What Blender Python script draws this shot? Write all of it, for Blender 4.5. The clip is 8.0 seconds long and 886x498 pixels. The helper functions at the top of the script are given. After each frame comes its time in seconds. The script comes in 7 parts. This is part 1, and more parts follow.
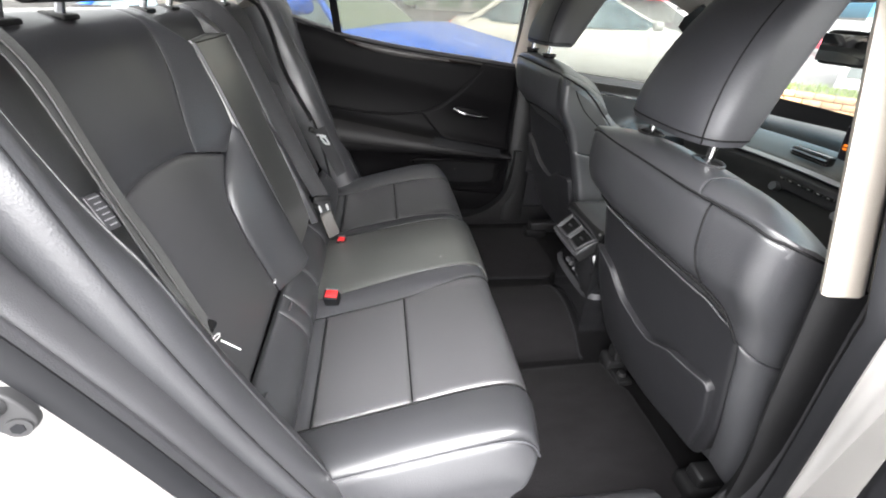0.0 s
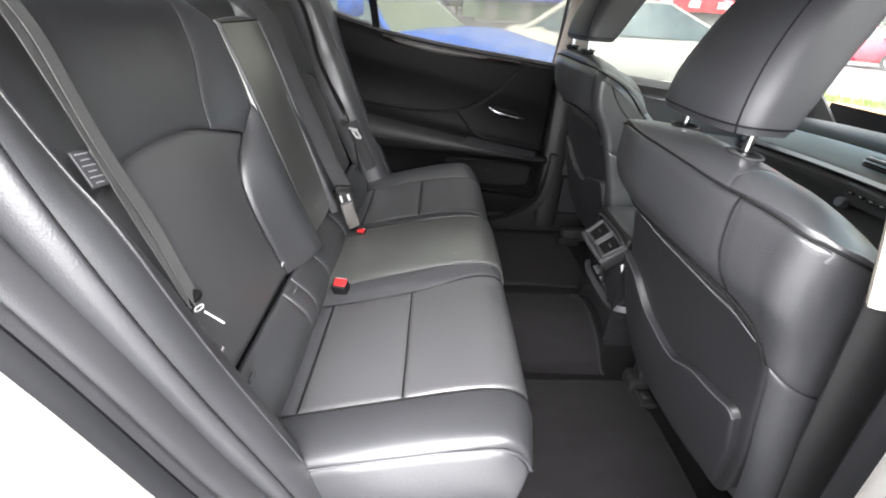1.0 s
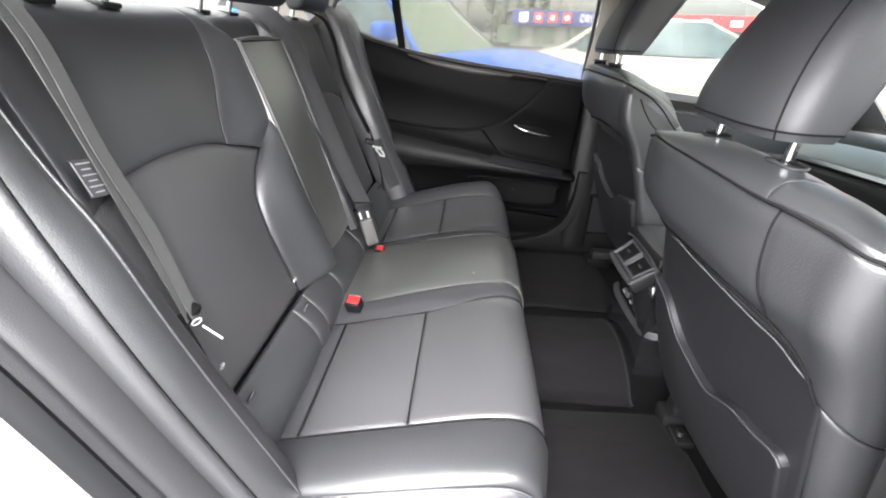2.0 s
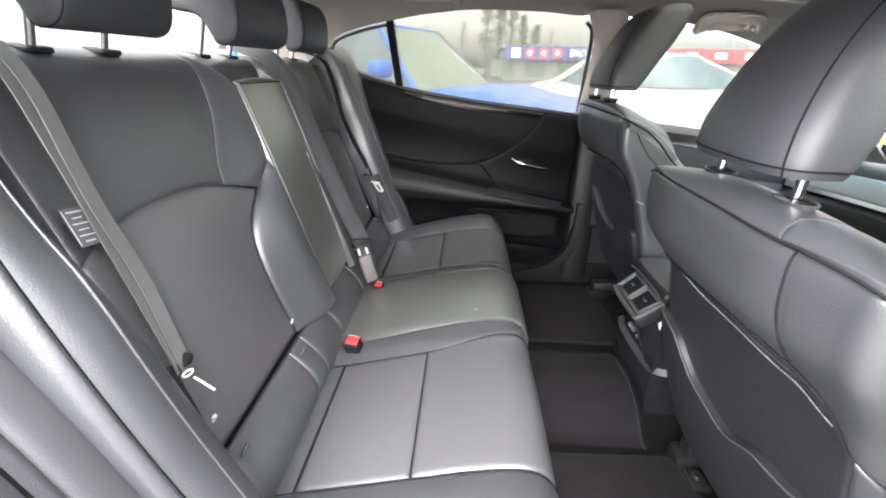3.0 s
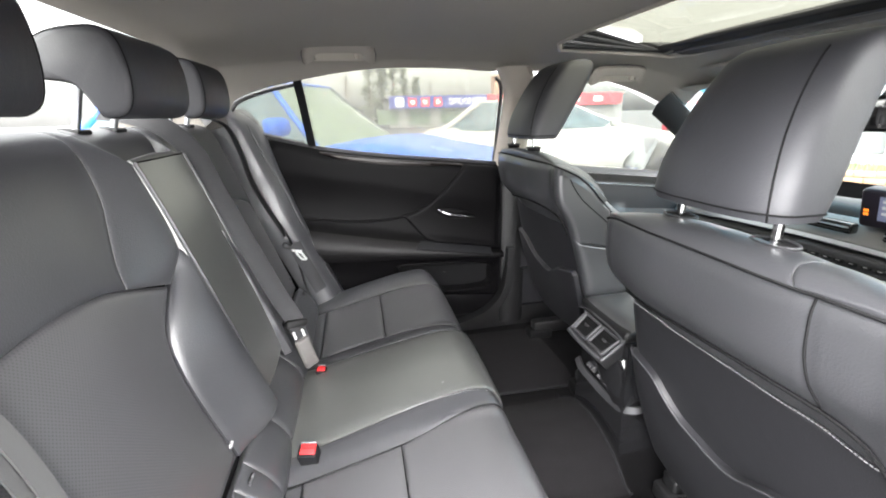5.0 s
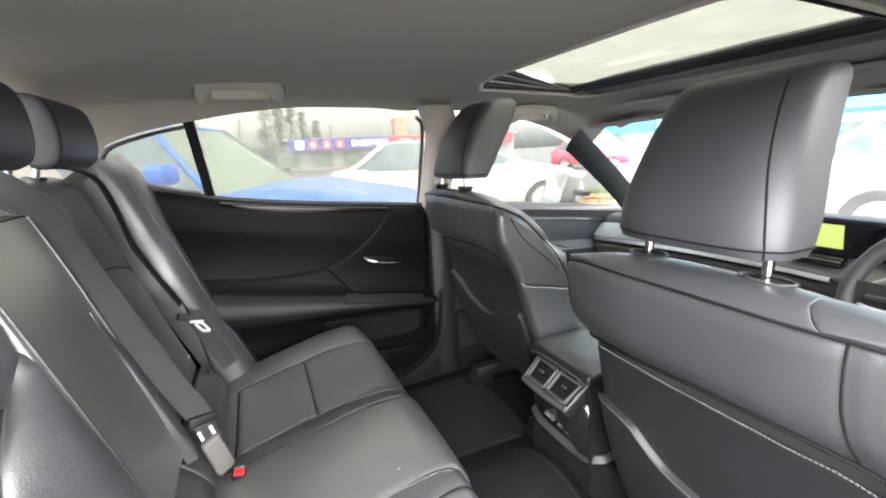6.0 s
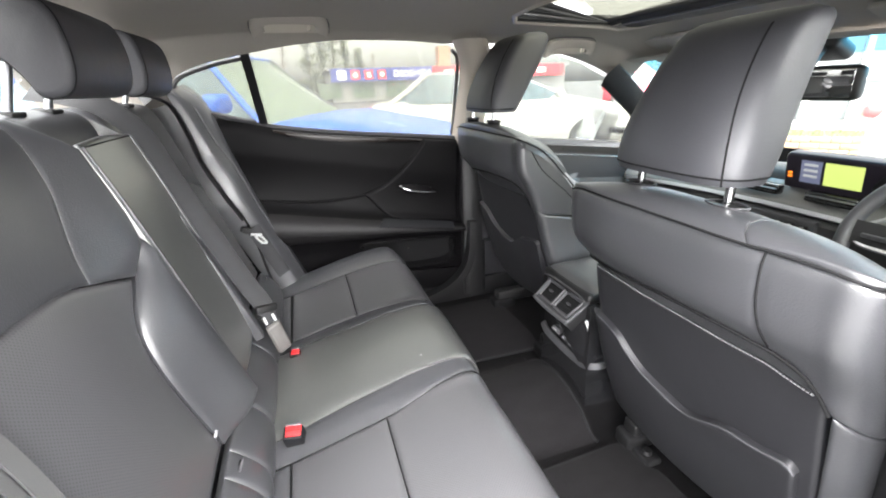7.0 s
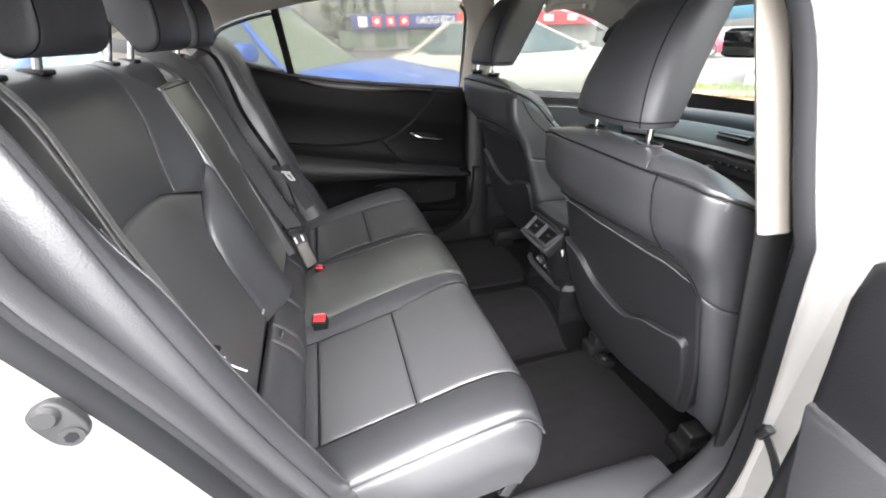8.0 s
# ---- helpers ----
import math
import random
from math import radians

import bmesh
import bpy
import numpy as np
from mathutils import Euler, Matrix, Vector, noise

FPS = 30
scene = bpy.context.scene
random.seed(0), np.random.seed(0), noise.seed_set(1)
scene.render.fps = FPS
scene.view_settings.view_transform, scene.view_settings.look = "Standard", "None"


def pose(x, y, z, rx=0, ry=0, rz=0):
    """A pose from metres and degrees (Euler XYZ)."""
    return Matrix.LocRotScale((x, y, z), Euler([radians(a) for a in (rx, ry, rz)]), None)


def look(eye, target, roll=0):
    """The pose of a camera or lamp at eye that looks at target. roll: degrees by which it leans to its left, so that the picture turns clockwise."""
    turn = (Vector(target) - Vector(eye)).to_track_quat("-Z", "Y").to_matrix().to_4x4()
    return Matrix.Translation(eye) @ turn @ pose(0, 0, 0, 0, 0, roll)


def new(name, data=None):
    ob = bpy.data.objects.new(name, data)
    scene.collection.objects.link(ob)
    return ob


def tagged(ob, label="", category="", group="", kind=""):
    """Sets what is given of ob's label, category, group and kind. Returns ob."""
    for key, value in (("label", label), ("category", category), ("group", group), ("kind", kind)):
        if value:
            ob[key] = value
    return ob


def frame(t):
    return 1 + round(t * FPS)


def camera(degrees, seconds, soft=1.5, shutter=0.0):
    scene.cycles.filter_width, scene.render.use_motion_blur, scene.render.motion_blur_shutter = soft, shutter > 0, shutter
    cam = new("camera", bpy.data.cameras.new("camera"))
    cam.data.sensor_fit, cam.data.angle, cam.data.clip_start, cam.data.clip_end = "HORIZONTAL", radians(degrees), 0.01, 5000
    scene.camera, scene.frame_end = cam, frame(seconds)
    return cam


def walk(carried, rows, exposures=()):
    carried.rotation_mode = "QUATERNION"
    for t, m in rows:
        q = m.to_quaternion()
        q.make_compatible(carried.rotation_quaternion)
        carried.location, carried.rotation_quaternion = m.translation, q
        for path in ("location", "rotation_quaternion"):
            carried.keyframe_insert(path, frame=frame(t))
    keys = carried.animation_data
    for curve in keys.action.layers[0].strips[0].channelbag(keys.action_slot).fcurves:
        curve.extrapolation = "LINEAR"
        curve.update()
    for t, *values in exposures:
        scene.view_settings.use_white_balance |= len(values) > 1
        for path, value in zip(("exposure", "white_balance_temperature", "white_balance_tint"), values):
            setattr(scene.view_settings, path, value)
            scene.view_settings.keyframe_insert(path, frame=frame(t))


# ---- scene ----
cam = camera(93.1, 8.0, 2.0)
PATH = [
    (0, (-0.066, -1.065, 1.217), (0.212, 0.626, 0.186), 3.3),
    (0.5, (-0.039, -1.079, 1.188), (0.154, 0.643, 0.189), 3.7),
    (1, (0.016, -1.052, 1.168), (0.086, 0.676, 0.165), 3.6),
    (2.5, (0.058, -1.012, 1.141), (-0.052, 0.793, 0.287), 1.6),
    (3, (0.049, -0.996, 1.153), (-0.038, 0.836, 0.356), 1.1),
    (3.5, (0.04, -0.982, 1.164), (-0.017, 0.868, 0.408), 0.3),
    (4, (0.016, -0.963, 1.168), (0.04, 0.902, 0.446), -0.4),
    (4.5, (-0.02, -0.933, 1.176), (0.162, 0.944, 0.509), -1.2),
    (4.7, (-0.037, -0.924, 1.177), (0.21, 0.951, 0.526), -1.3),
    (5.8, (-0.084, -0.773, 1.169), (0.622, 1.04, 0.706), -2.9),
    (6, (-0.088, -0.757, 1.178), (0.692, 1.029, 0.728), -3.0),
    (6.2, (-0.093, -0.756, 1.190), (0.742, 1.003, 0.732), -2.9),
    (6.5, (-0.076, -0.761, 1.185), (0.694, 1.006, 0.65), -2.9),
    (6.8, (-0.091, -0.831, 1.174), (0.549, 0.955, 0.543), -2.2),
    (7, (-0.103, -0.896, 1.181), (0.463, 0.881, 0.458), -2.3),
    (7.2, (-0.075, -0.945, 1.159), (0.401, 0.846, 0.394), -2.7),
    (7.5, (-0.101, -1.05, 1.159), (0.309, 0.706, 0.292), -2.3),
    (8, (-0.113, -1.128, 1.198), (0.338, 0.597, 0.29), -1.8),
]
walk(cam, [(t, look(eye, target, roll)) for t, eye, target, roll in PATH], exposures=((0.0, 3.12), (1.0, 3.18), (2.5, 3.50), (4.5, 3.70), (6.5, 3.74), (7.0, 3.76), (7.5, 3.60), (8.0, 3.14)))

# ---- light: overcast daylight ----
world = bpy.data.worlds.new("overcast")
scene.world = world
world.use_nodes = True
wn, wl = world.node_tree.nodes, world.node_tree.links
sky = wn.new("ShaderNodeTexSky")
sky.sky_type, sky.sun_disc = "NISHITA", False
sky.sun_elevation, sky.sun_rotation = radians(55), radians(183)
sky.air_density, sky.dust_density, sky.ozone_density = 1.0, 4.0, 1.0
dull = wn.new("ShaderNodeHueSaturation")
dull.inputs["Saturation"].default_value = 0.10
wl.new(sky.outputs["Color"], dull.inputs["Color"])
wl.new(dull.outputs["Color"], wn["Background"].inputs["Color"])
wn["Background"].inputs["Strength"].default_value = 0.15
sun_data = bpy.data.lights.new("sun", "SUN")
sun_data.energy, sun_data.angle, sun_data.color = 3.2, radians(130), (1.0, 0.980, 0.985)
sun = new("sun", sun_data)
sun.matrix_world = look((-0.2, -3.6, 5.2), (0, 0, 0))


# ---- materials ----
def material(name, colour, rough=0.5, metal=0.0, vary=0.15, scale=6.0, grain=0.0, grain_scale=400.0, coat=0.0, spec=0.5, rough_vary=0.06, sheen=0.0, coat_rough=0.35, creases=0.0):
    """A principled surface: large blotches in tone and gloss, and a fine relief."""
    m = bpy.data.materials.new(name)
    m.use_nodes = True
    n, l = m.node_tree.nodes, m.node_tree.links
    b = n["Principled BSDF"]
    b.inputs["Metallic"].default_value = metal
    b.inputs["Coat Weight"].default_value = coat
    b.inputs["Coat Roughness"].default_value = coat_rough
    b.inputs["Specular IOR Level"].default_value = spec
    b.inputs["Sheen Weight"].default_value = sheen
    co = n.new("ShaderNodeTexCoord")
    big = n.new("ShaderNodeTexNoise")
    big.inputs["Scale"].default_value, big.inputs["Detail"].default_value = scale, 5.0
    l.new(co.outputs["Object"], big.inputs["Vector"])
    mix = n.new("ShaderNodeMix")
    mix.data_type = "RGBA"
    lo = [c * (1 - vary) for c in colour]
    hi = [min(1.0, c * (1 + vary)) for c in colour]
    mix.inputs[6].default_value, mix.inputs[7].default_value = (*lo, 1), (*hi, 1)
    l.new(big.outputs["Fac"], mix.inputs[0])
    l.new(mix.outputs[2], b.inputs["Base Color"])
    rr = n.new("ShaderNodeMapRange")
    rr.inputs["To Min"].default_value, rr.inputs["To Max"].default_value = max(0.02, rough - rough_vary), min(1.0, rough + rough_vary)
    l.new(big.outputs["Fac"], rr.inputs["Value"])
    l.new(rr.outputs["Result"], b.inputs["Roughness"])
    if grain:
        fine = n.new("ShaderNodeTexVoronoi")
        fine.inputs["Scale"].default_value = grain_scale
        l.new(co.outputs["Object"], fine.inputs["Vector"])
        bump = n.new("ShaderNodeBump")
        bump.inputs["Strength"].default_value, bump.inputs["Distance"].default_value = grain, 0.001
        l.new(fine.outputs["Distance"], bump.inputs["Height"])
        l.new(bump.outputs["Normal"], b.inputs["Normal"])
    if creases:
        crease = n.new("ShaderNodeTexNoise")
        crease.inputs["Scale"].default_value, crease.inputs["Detail"].default_value, crease.inputs["Distortion"].default_value = 26.0, 6.0, 0.8
        l.new(co.outputs["Object"], crease.inputs["Vector"])
        soft_bump = n.new("ShaderNodeBump")
        soft_bump.inputs["Strength"].default_value, soft_bump.inputs["Distance"].default_value = creases, 0.004
        l.new(crease.outputs["Fac"], soft_bump.inputs["Height"])
        if grain:
            l.new(soft_bump.outputs["Normal"], bump.inputs["Normal"])
        else:
            l.new(soft_bump.outputs["Normal"], b.inputs["Normal"])
    return m


def perforated(name, colour, rough, plane):
    """Leather with rows of fine holes, 4 mm apart, staggered; plane: the turn that lays the panel flat."""
    m = material(name, colour, rough, vary=0.12, scale=5.0, spec=0.85, coat=0.5, coat_rough=0.34)
    n, l = m.node_tree.nodes, m.node_tree.links
    b = n["Principled BSDF"]
    co = n.new("ShaderNodeTexCoord")
    turn = n.new("ShaderNodeMapping")
    turn.inputs["Rotation"].default_value = plane
    l.new(co.outputs["Object"], turn.inputs["Vector"])
    holes = n.new("ShaderNodeTexVoronoi")
    holes.voronoi_dimensions = "2D"
    holes.inputs["Scale"].default_value, holes.inputs["Randomness"].default_value = 260.0, 0.0
    l.new(turn.outputs["Vector"], holes.inputs["Vector"])
    ramp = n.new("ShaderNodeMapRange")
    ramp.inputs["From Min"].default_value, ramp.inputs["From Max"].default_value = 0.22, 0.36
    l.new(holes.outputs["Distance"], ramp.inputs["Value"])
    bump = n.new("ShaderNodeBump")
    bump.inputs["Strength"].default_value, bump.inputs["Distance"].default_value = 0.16, 0.0009
    hollow = n.new("ShaderNodeMix")
    hollow.data_type, hollow.blend_type = "RGBA", "MULTIPLY"
    hollow.inputs[0].default_value = 1.0
    dim = n.new("ShaderNodeMapRange")
    dim.inputs["From Min"].default_value, dim.inputs["From Max"].default_value, dim.inputs["To Min"].default_value = 0.20, 0.34, 0.45
    l.new(holes.outputs["Distance"], dim.inputs["Value"])
    old = b.inputs["Base Color"].links[0].from_socket
    l.new(old, hollow.inputs[6])
    l.new(dim.outputs["Result"], hollow.inputs[7])
    l.new(hollow.outputs[2], b.inputs["Base Color"])
    l.new(ramp.outputs["Result"], bump.inputs["Height"])
    l.new(bump.outputs["Normal"], b.inputs["Normal"])
    return m


def fabric(name, colour, rough=0.95, scale=500.0, strength=0.6, vary=0.25, blot=9.0, sheen=0.02, brushed=False):
    m = material(name, colour, rough, vary=vary, scale=blot, spec=0.06, sheen=sheen)
    n, l = m.node_tree.nodes, m.node_tree.links
    b = n["Principled BSDF"]
    co = n.new("ShaderNodeTexCoord")
    if brushed:
        lie = n.new("ShaderNodeMapping")
        lie.inputs["Rotation"].default_value, lie.inputs["Scale"].default_value = (0, 0, 0.5), (1.0, 2.6, 1.0)
        l.new(co.outputs["Object"], lie.inputs["Vector"])
        l.new(lie.outputs["Vector"], n["Noise Texture"].inputs["Vector"])
    fine = n.new("ShaderNodeTexNoise")
    fine.inputs["Scale"].default_value, fine.inputs["Detail"].default_value = scale, 3.0
    l.new(co.outputs["Object"], fine.inputs["Vector"])
    bump = n.new("ShaderNodeBump")
    bump.inputs["Strength"].default_value, bump.inputs["Distance"].default_value = strength, 0.002
    l.new(fine.outputs["Fac"], bump.inputs["Height"])
    l.new(bump.outputs["Normal"], b.inputs["Normal"])
    return m


def glass(name, tint=(1, 1, 1), gloss=1.0, rough=0.0, haze=0.02):
    """A thin pane: it lets light straight through, mirrors more at a slant and carries a film for the reflected haze of
    dirty glass.
    """
    m = bpy.data.materials.new(name)
    m.use_nodes = True
    n, l = m.node_tree.nodes, m.node_tree.links
    n.remove(n["Principled BSDF"])
    clear, shine, mix, fres = n.new("ShaderNodeBsdfTransparent"), n.new("ShaderNodeBsdfGlossy"), n.new("ShaderNodeMixShader"), n.new("ShaderNodeLayerWeight")
    clear.inputs["Color"].default_value = (*tint, 1)
    shine.inputs["Roughness"].default_value = rough
    steep, scale_ = n.new("ShaderNodeMath"), n.new("ShaderNodeMath")
    steep.operation, scale_.operation = "POWER", "MULTIPLY_ADD"
    steep.inputs[1].default_value, scale_.inputs[1].default_value, scale_.inputs[2].default_value = 5.0, 0.8 * gloss, 0.02
    l.new(fres.outputs["Facing"], steep.inputs[0])
    l.new(steep.outputs[0], scale_.inputs[0])
    l.new(scale_.outputs[0], mix.inputs[0])
    l.new(clear.outputs[0], mix.inputs[1])
    l.new(shine.outputs[0], mix.inputs[2])
    # Milky film stands in for the haze of reflections on dirty panes.
    film, veil = n.new("ShaderNodeBsdfTranslucent"), n.new("ShaderNodeMixShader")
    film.inputs["Color"].default_value = (0.8, 0.8, 0.78, 1)
    mottle = n.new("ShaderNodeTexNoise")
    mottle.inputs["Scale"].default_value, mottle.inputs["Detail"].default_value = 9.0, 6.0
    amount = n.new("ShaderNodeMapRange")
    amount.inputs["From Min"].default_value, amount.inputs["From Max"].default_value = 0.3, 0.7
    amount.inputs["To Min"].default_value, amount.inputs["To Max"].default_value = haze * 0.6, haze * 1.4
    l.new(mottle.outputs["Fac"], amount.inputs["Value"])
    l.new(amount.outputs["Result"], veil.inputs[0])
    l.new(mix.outputs[0], veil.inputs[1])
    l.new(film.outputs[0], veil.inputs[2])
    l.new(veil.outputs[0], n["Material Output"].inputs["Surface"])
    return m


def glowing(name, colour, strength):
    m = bpy.data.materials.new(name)
    m.use_nodes = True
    b = m.node_tree.nodes["Principled BSDF"]
    b.inputs["Base Color"].default_value = (*[c * 0.3 for c in colour], 1)
    b.inputs["Emission Color"].default_value, b.inputs["Emission Strength"].default_value = (*colour, 1), strength
    return m


LEATHER = material("black_leather", (0.037, 0.0375, 0.041), 0.36, vary=0.28, scale=5.0, grain=0.22, grain_scale=420.0, spec=0.85, coat=0.24, coat_rough=0.30, creases=0.04, rough_vary=0.08)
LEATHER_SOFT = material("black_leather_headrest", (0.030, 0.0305, 0.035), 0.54, vary=0.25, scale=7.0, grain=0.16, grain_scale=420.0, spec=0.65, coat=0.0, coat_rough=0.40, creases=0.18)
PERF = perforated("perforated_leather", (0.058, 0.0575, 0.061), 0.40, (0, 0, radians(45)))
PERF_BACK = perforated("perforated_back_leather", (0.058, 0.0575, 0.061), 0.40, (radians(45), radians(-90), 0))
# Base colour lightened for the window sheen on armrest and middle cushion.
SHEEN_LEATHER = material("sheen_leather", (0.064, 0.0655, 0.063), 0.33, vary=0.2, scale=5.0, grain=0.12, grain_scale=420.0, spec=1.0, coat=0.7, coat_rough=0.28, creases=0.12)
SEAM = material("dark_seam", (0.007, 0.007, 0.0075), 0.8, vary=0.1, spec=0.15)
MATTE_BLACK = material("matte_black_trim", (0.0055, 0.0058, 0.007), 0.65, vary=0.15, spec=0.2)
STITCH = material("grey_thread", (0.26, 0.26, 0.265), 0.7, vary=0.1, scale=60)
PLASTIC = material("black_plastic", (0.006, 0.006, 0.0066), 0.5, vary=0.15, grain=0.25, grain_scale=700.0)
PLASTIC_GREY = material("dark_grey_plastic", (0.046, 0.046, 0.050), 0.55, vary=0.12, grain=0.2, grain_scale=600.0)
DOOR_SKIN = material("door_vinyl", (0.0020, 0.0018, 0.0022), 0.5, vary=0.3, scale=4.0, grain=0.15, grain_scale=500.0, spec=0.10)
BOARD = material("back_board_vinyl", (0.017, 0.017, 0.0192), 0.42, vary=0.15, scale=4.0, grain=0.15, grain_scale=500.0, creases=0.08)
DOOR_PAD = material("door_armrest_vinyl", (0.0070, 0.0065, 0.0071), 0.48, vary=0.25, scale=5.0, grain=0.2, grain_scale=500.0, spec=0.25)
DISPLAY = material("display_glass", (0.018, 0.015, 0.022), 0.35, vary=0.1, spec=0.2)
GLOSS_BLACK = material("gloss_black", (0.012, 0.012, 0.013), 0.12, vary=0.2, coat=0.6, coat_rough=0.06)
WOOD_GLOSS = material("dark_gloss_wood", (0.012, 0.010, 0.009), 0.3, vary=0.5, scale=30.0, coat=0.1, spec=0.2)
STRIP_WOOD = material("brown_gloss_wood", (0.010, 0.006, 0.0045), 0.34, vary=0.6, scale=30.0, coat=0.12, coat_rough=0.12, spec=0.25)
CHROME = material("chrome", (0.62, 0.62, 0.63), 0.14, metal=1.0, vary=0.03)
DASH = material("grey_dash_leather", (0.17, 0.17, 0.165), 0.42, vary=0.1, grain=0.15, grain_scale=500.0, spec=0.6)
DULL = material("dark_satin_metal", (0.085, 0.085, 0.09), 0.50, metal=0.8, vary=0.06)
SATIN = material("satin_silver", (0.50, 0.51, 0.53), 0.34, metal=1.0, vary=0.06)
CARPET = fabric("black_carpet", (0.0035, 0.0033, 0.0036), scale=420.0, strength=0.9, vary=0.35, blot=14.0)
MAT_PILE = fabric("grey_black_mat_pile", (0.0100, 0.0094, 0.0102), scale=380.0, strength=1.0, vary=0.45, blot=11.0, brushed=True)
MAT_EDGE = fabric("mat_binding", (0.014, 0.014, 0.015), scale=300.0)
HEADLINER = fabric("greige_headliner", (0.30, 0.281, 0.256), scale=600.0, strength=0.25, vary=0.05, blot=5.0)
BEIGE = material("beige_trim", (0.41, 0.373, 0.324), 0.6, vary=0.05, grain=0.15, grain_scale=600.0)
RUBBER = material("black_rubber", (0.035, 0.035, 0.037), 0.6, vary=0.15, grain=0.1, grain_scale=300.0)
STRIKER = material("dark_striker_steel", (0.024, 0.024, 0.025), 0.5, vary=0.15, scale=40.0, spec=0.3)
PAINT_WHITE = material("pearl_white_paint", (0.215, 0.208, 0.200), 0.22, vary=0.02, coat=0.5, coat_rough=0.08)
# One belt webbing; its lit and shaded tones are put into three colours.
WEBBING_LIT = fabric("lit_webbing", (0.085, 0.086, 0.085), rough=0.45, scale=900.0, strength=0.4, vary=0.12, sheen=0.05)
WEBBING_LIT.node_tree.nodes["Principled BSDF"].inputs["Specular IOR Level"].default_value = 0.6
WEBBING_SHADED = fabric("shaded_webbing", (0.042, 0.042, 0.044), rough=0.45, scale=900.0, strength=0.4, vary=0.12)
WEBBING_GAP = fabric("gap_shaded_webbing", (0.012, 0.012, 0.013), rough=0.5, scale=900.0, strength=0.4, vary=0.12)
STEEL = material("bright_steel", (0.78, 0.78, 0.78), 0.38, metal=0.45, vary=0.04)
RED = material("red_button", (0.58, 0.022, 0.024), 0.4, vary=0.05)
LABEL = material("grey_label", (0.30, 0.30, 0.31), 0.6, vary=0.1)
PAPER = material("white_label", (0.42, 0.42, 0.415), 0.6, vary=0.04)
GLASS = glass("window_glass", (0.48, 0.495, 0.47))
SCREEN = glass("windscreen_glass", (0.60, 0.615, 0.59))
GLASS_SIDE = glass("tinted_side_glass", (0.40, 0.40, 0.365), haze=0.03)
TINT = glass("blue_shade_band", (0.10, 0.42, 0.62))
MIRROR = material("mirror", (0.5, 0.5, 0.5), 0.04, metal=1.0, vary=0.0)


# ---- building blocks ----
ORIGIN = {}


def thing(name, at, label, category, group="", kind=""):
    ob = new(name)
    ob.location = at
    ob.empty_display_size = 0.05
    ORIGIN[ob.name] = Vector(at)
    return tagged(ob, label, category, group, kind)


def part(name, bm, mat, parent=None, label="", smooth=True):
    """Link a bmesh, given in world metres, as one mesh object under a thing or a part."""
    base = Vector((0, 0, 0))
    if parent is not None:
        base = ORIGIN[parent.name]
        bmesh.ops.translate(bm, vec=-base, verts=bm.verts)
    bmesh.ops.recalc_face_normals(bm, faces=bm.faces)
    me = bpy.data.meshes.new(name)
    bm.to_mesh(me)
    bm.free()
    me.materials.append(mat)
    if smooth:
        me.shade_smooth()
        me.set_sharp_from_angle(angle=radians(50))
    ob = new(name, me)
    if parent is not None:
        ob.parent = parent
    ORIGIN[ob.name] = base
    if label:
        ob["label"] = label
    return ob


def structure(name, bm, mat, label, category="", smooth=True):
    return tagged(part(name, bm, mat, None, label, smooth), label, category or name.split("_")[0], kind="structure")


def line(pts):
    """A smooth curve through points, by length: t from 0 to 1."""
    p = [Vector(q) for q in pts]
    d = [0.0]
    for a, b in zip(p, p[1:]):
        d.append(d[-1] + (b - a).length)

    def at(t):
        s = min(max(t, 0.0), 1.0) * d[-1]
        i = 0
        while i < len(p) - 2 and s > d[i + 1]:
            i += 1
        f = (s - d[i]) / max(1e-9, d[i + 1] - d[i])
        p1, p2 = p[i], p[i + 1]
        p0 = p[i - 1] if i else p1 * 2 - p2
        p3 = p[i + 2] if i + 2 < len(p) else p2 * 2 - p1
        return 0.5 * (p1 * 2 + (p2 - p0) * f + (p0 * 2 - p1 * 5 + p2 * 4 - p3) * f * f + (p1 * 3 - p0 - p2 * 3 + p3) * f ** 3)
    return at


def samples(pts, n):
    c = line(pts)
    return [c(i / n) for i in range(n + 1)]


def keyed(table):
    """A smooth function through (key, value) pairs that never overshoots."""
    k = [a for a, _ in table]
    v = [b for _, b in table]
    n = len(k)
    d = [(v[i + 1] - v[i]) / (k[i + 1] - k[i]) for i in range(n - 1)]
    m = [d[0]] + [0.0 if d[i - 1] * d[i] <= 0 else 2 * d[i - 1] * d[i] / (d[i - 1] + d[i]) for i in range(1, n - 1)] + [d[-1]]

    def at(s):
        i = 0
        while i < n - 2 and s > k[i + 1]:
            i += 1
        h = k[i + 1] - k[i]
        f = (s - k[i]) / h
        if f < 0:
            return v[i] + m[i] * (s - k[i])
        if f > 1:
            return v[i + 1] + m[i + 1] * (s - k[i + 1])
        return (1 + 2 * f) * (1 - f) ** 2 * v[i] + f * (1 - f) ** 2 * h * m[i] + f * f * (3 - 2 * f) * v[i + 1] + f * f * (f - 1) * h * m[i + 1]
    return at


def grid_mesh(rows, closed_u=False, closed_v=False, caps=False):
    bm = bmesh.new()
    vs = [[bm.verts.new(p) for p in r] for r in rows]
    nv, nu = len(vs), len(vs[0])
    for j in range(nv if closed_v else nv - 1):
        for i in range(nu if closed_u else nu - 1):
            a, b = vs[j], vs[(j + 1) % nv]
            bm.faces.new((a[i], a[(i + 1) % nu], b[(i + 1) % nu], b[i]))
    if caps:
        bm.faces.new(vs[0])
        bm.faces.new(vs[-1])
    return bm


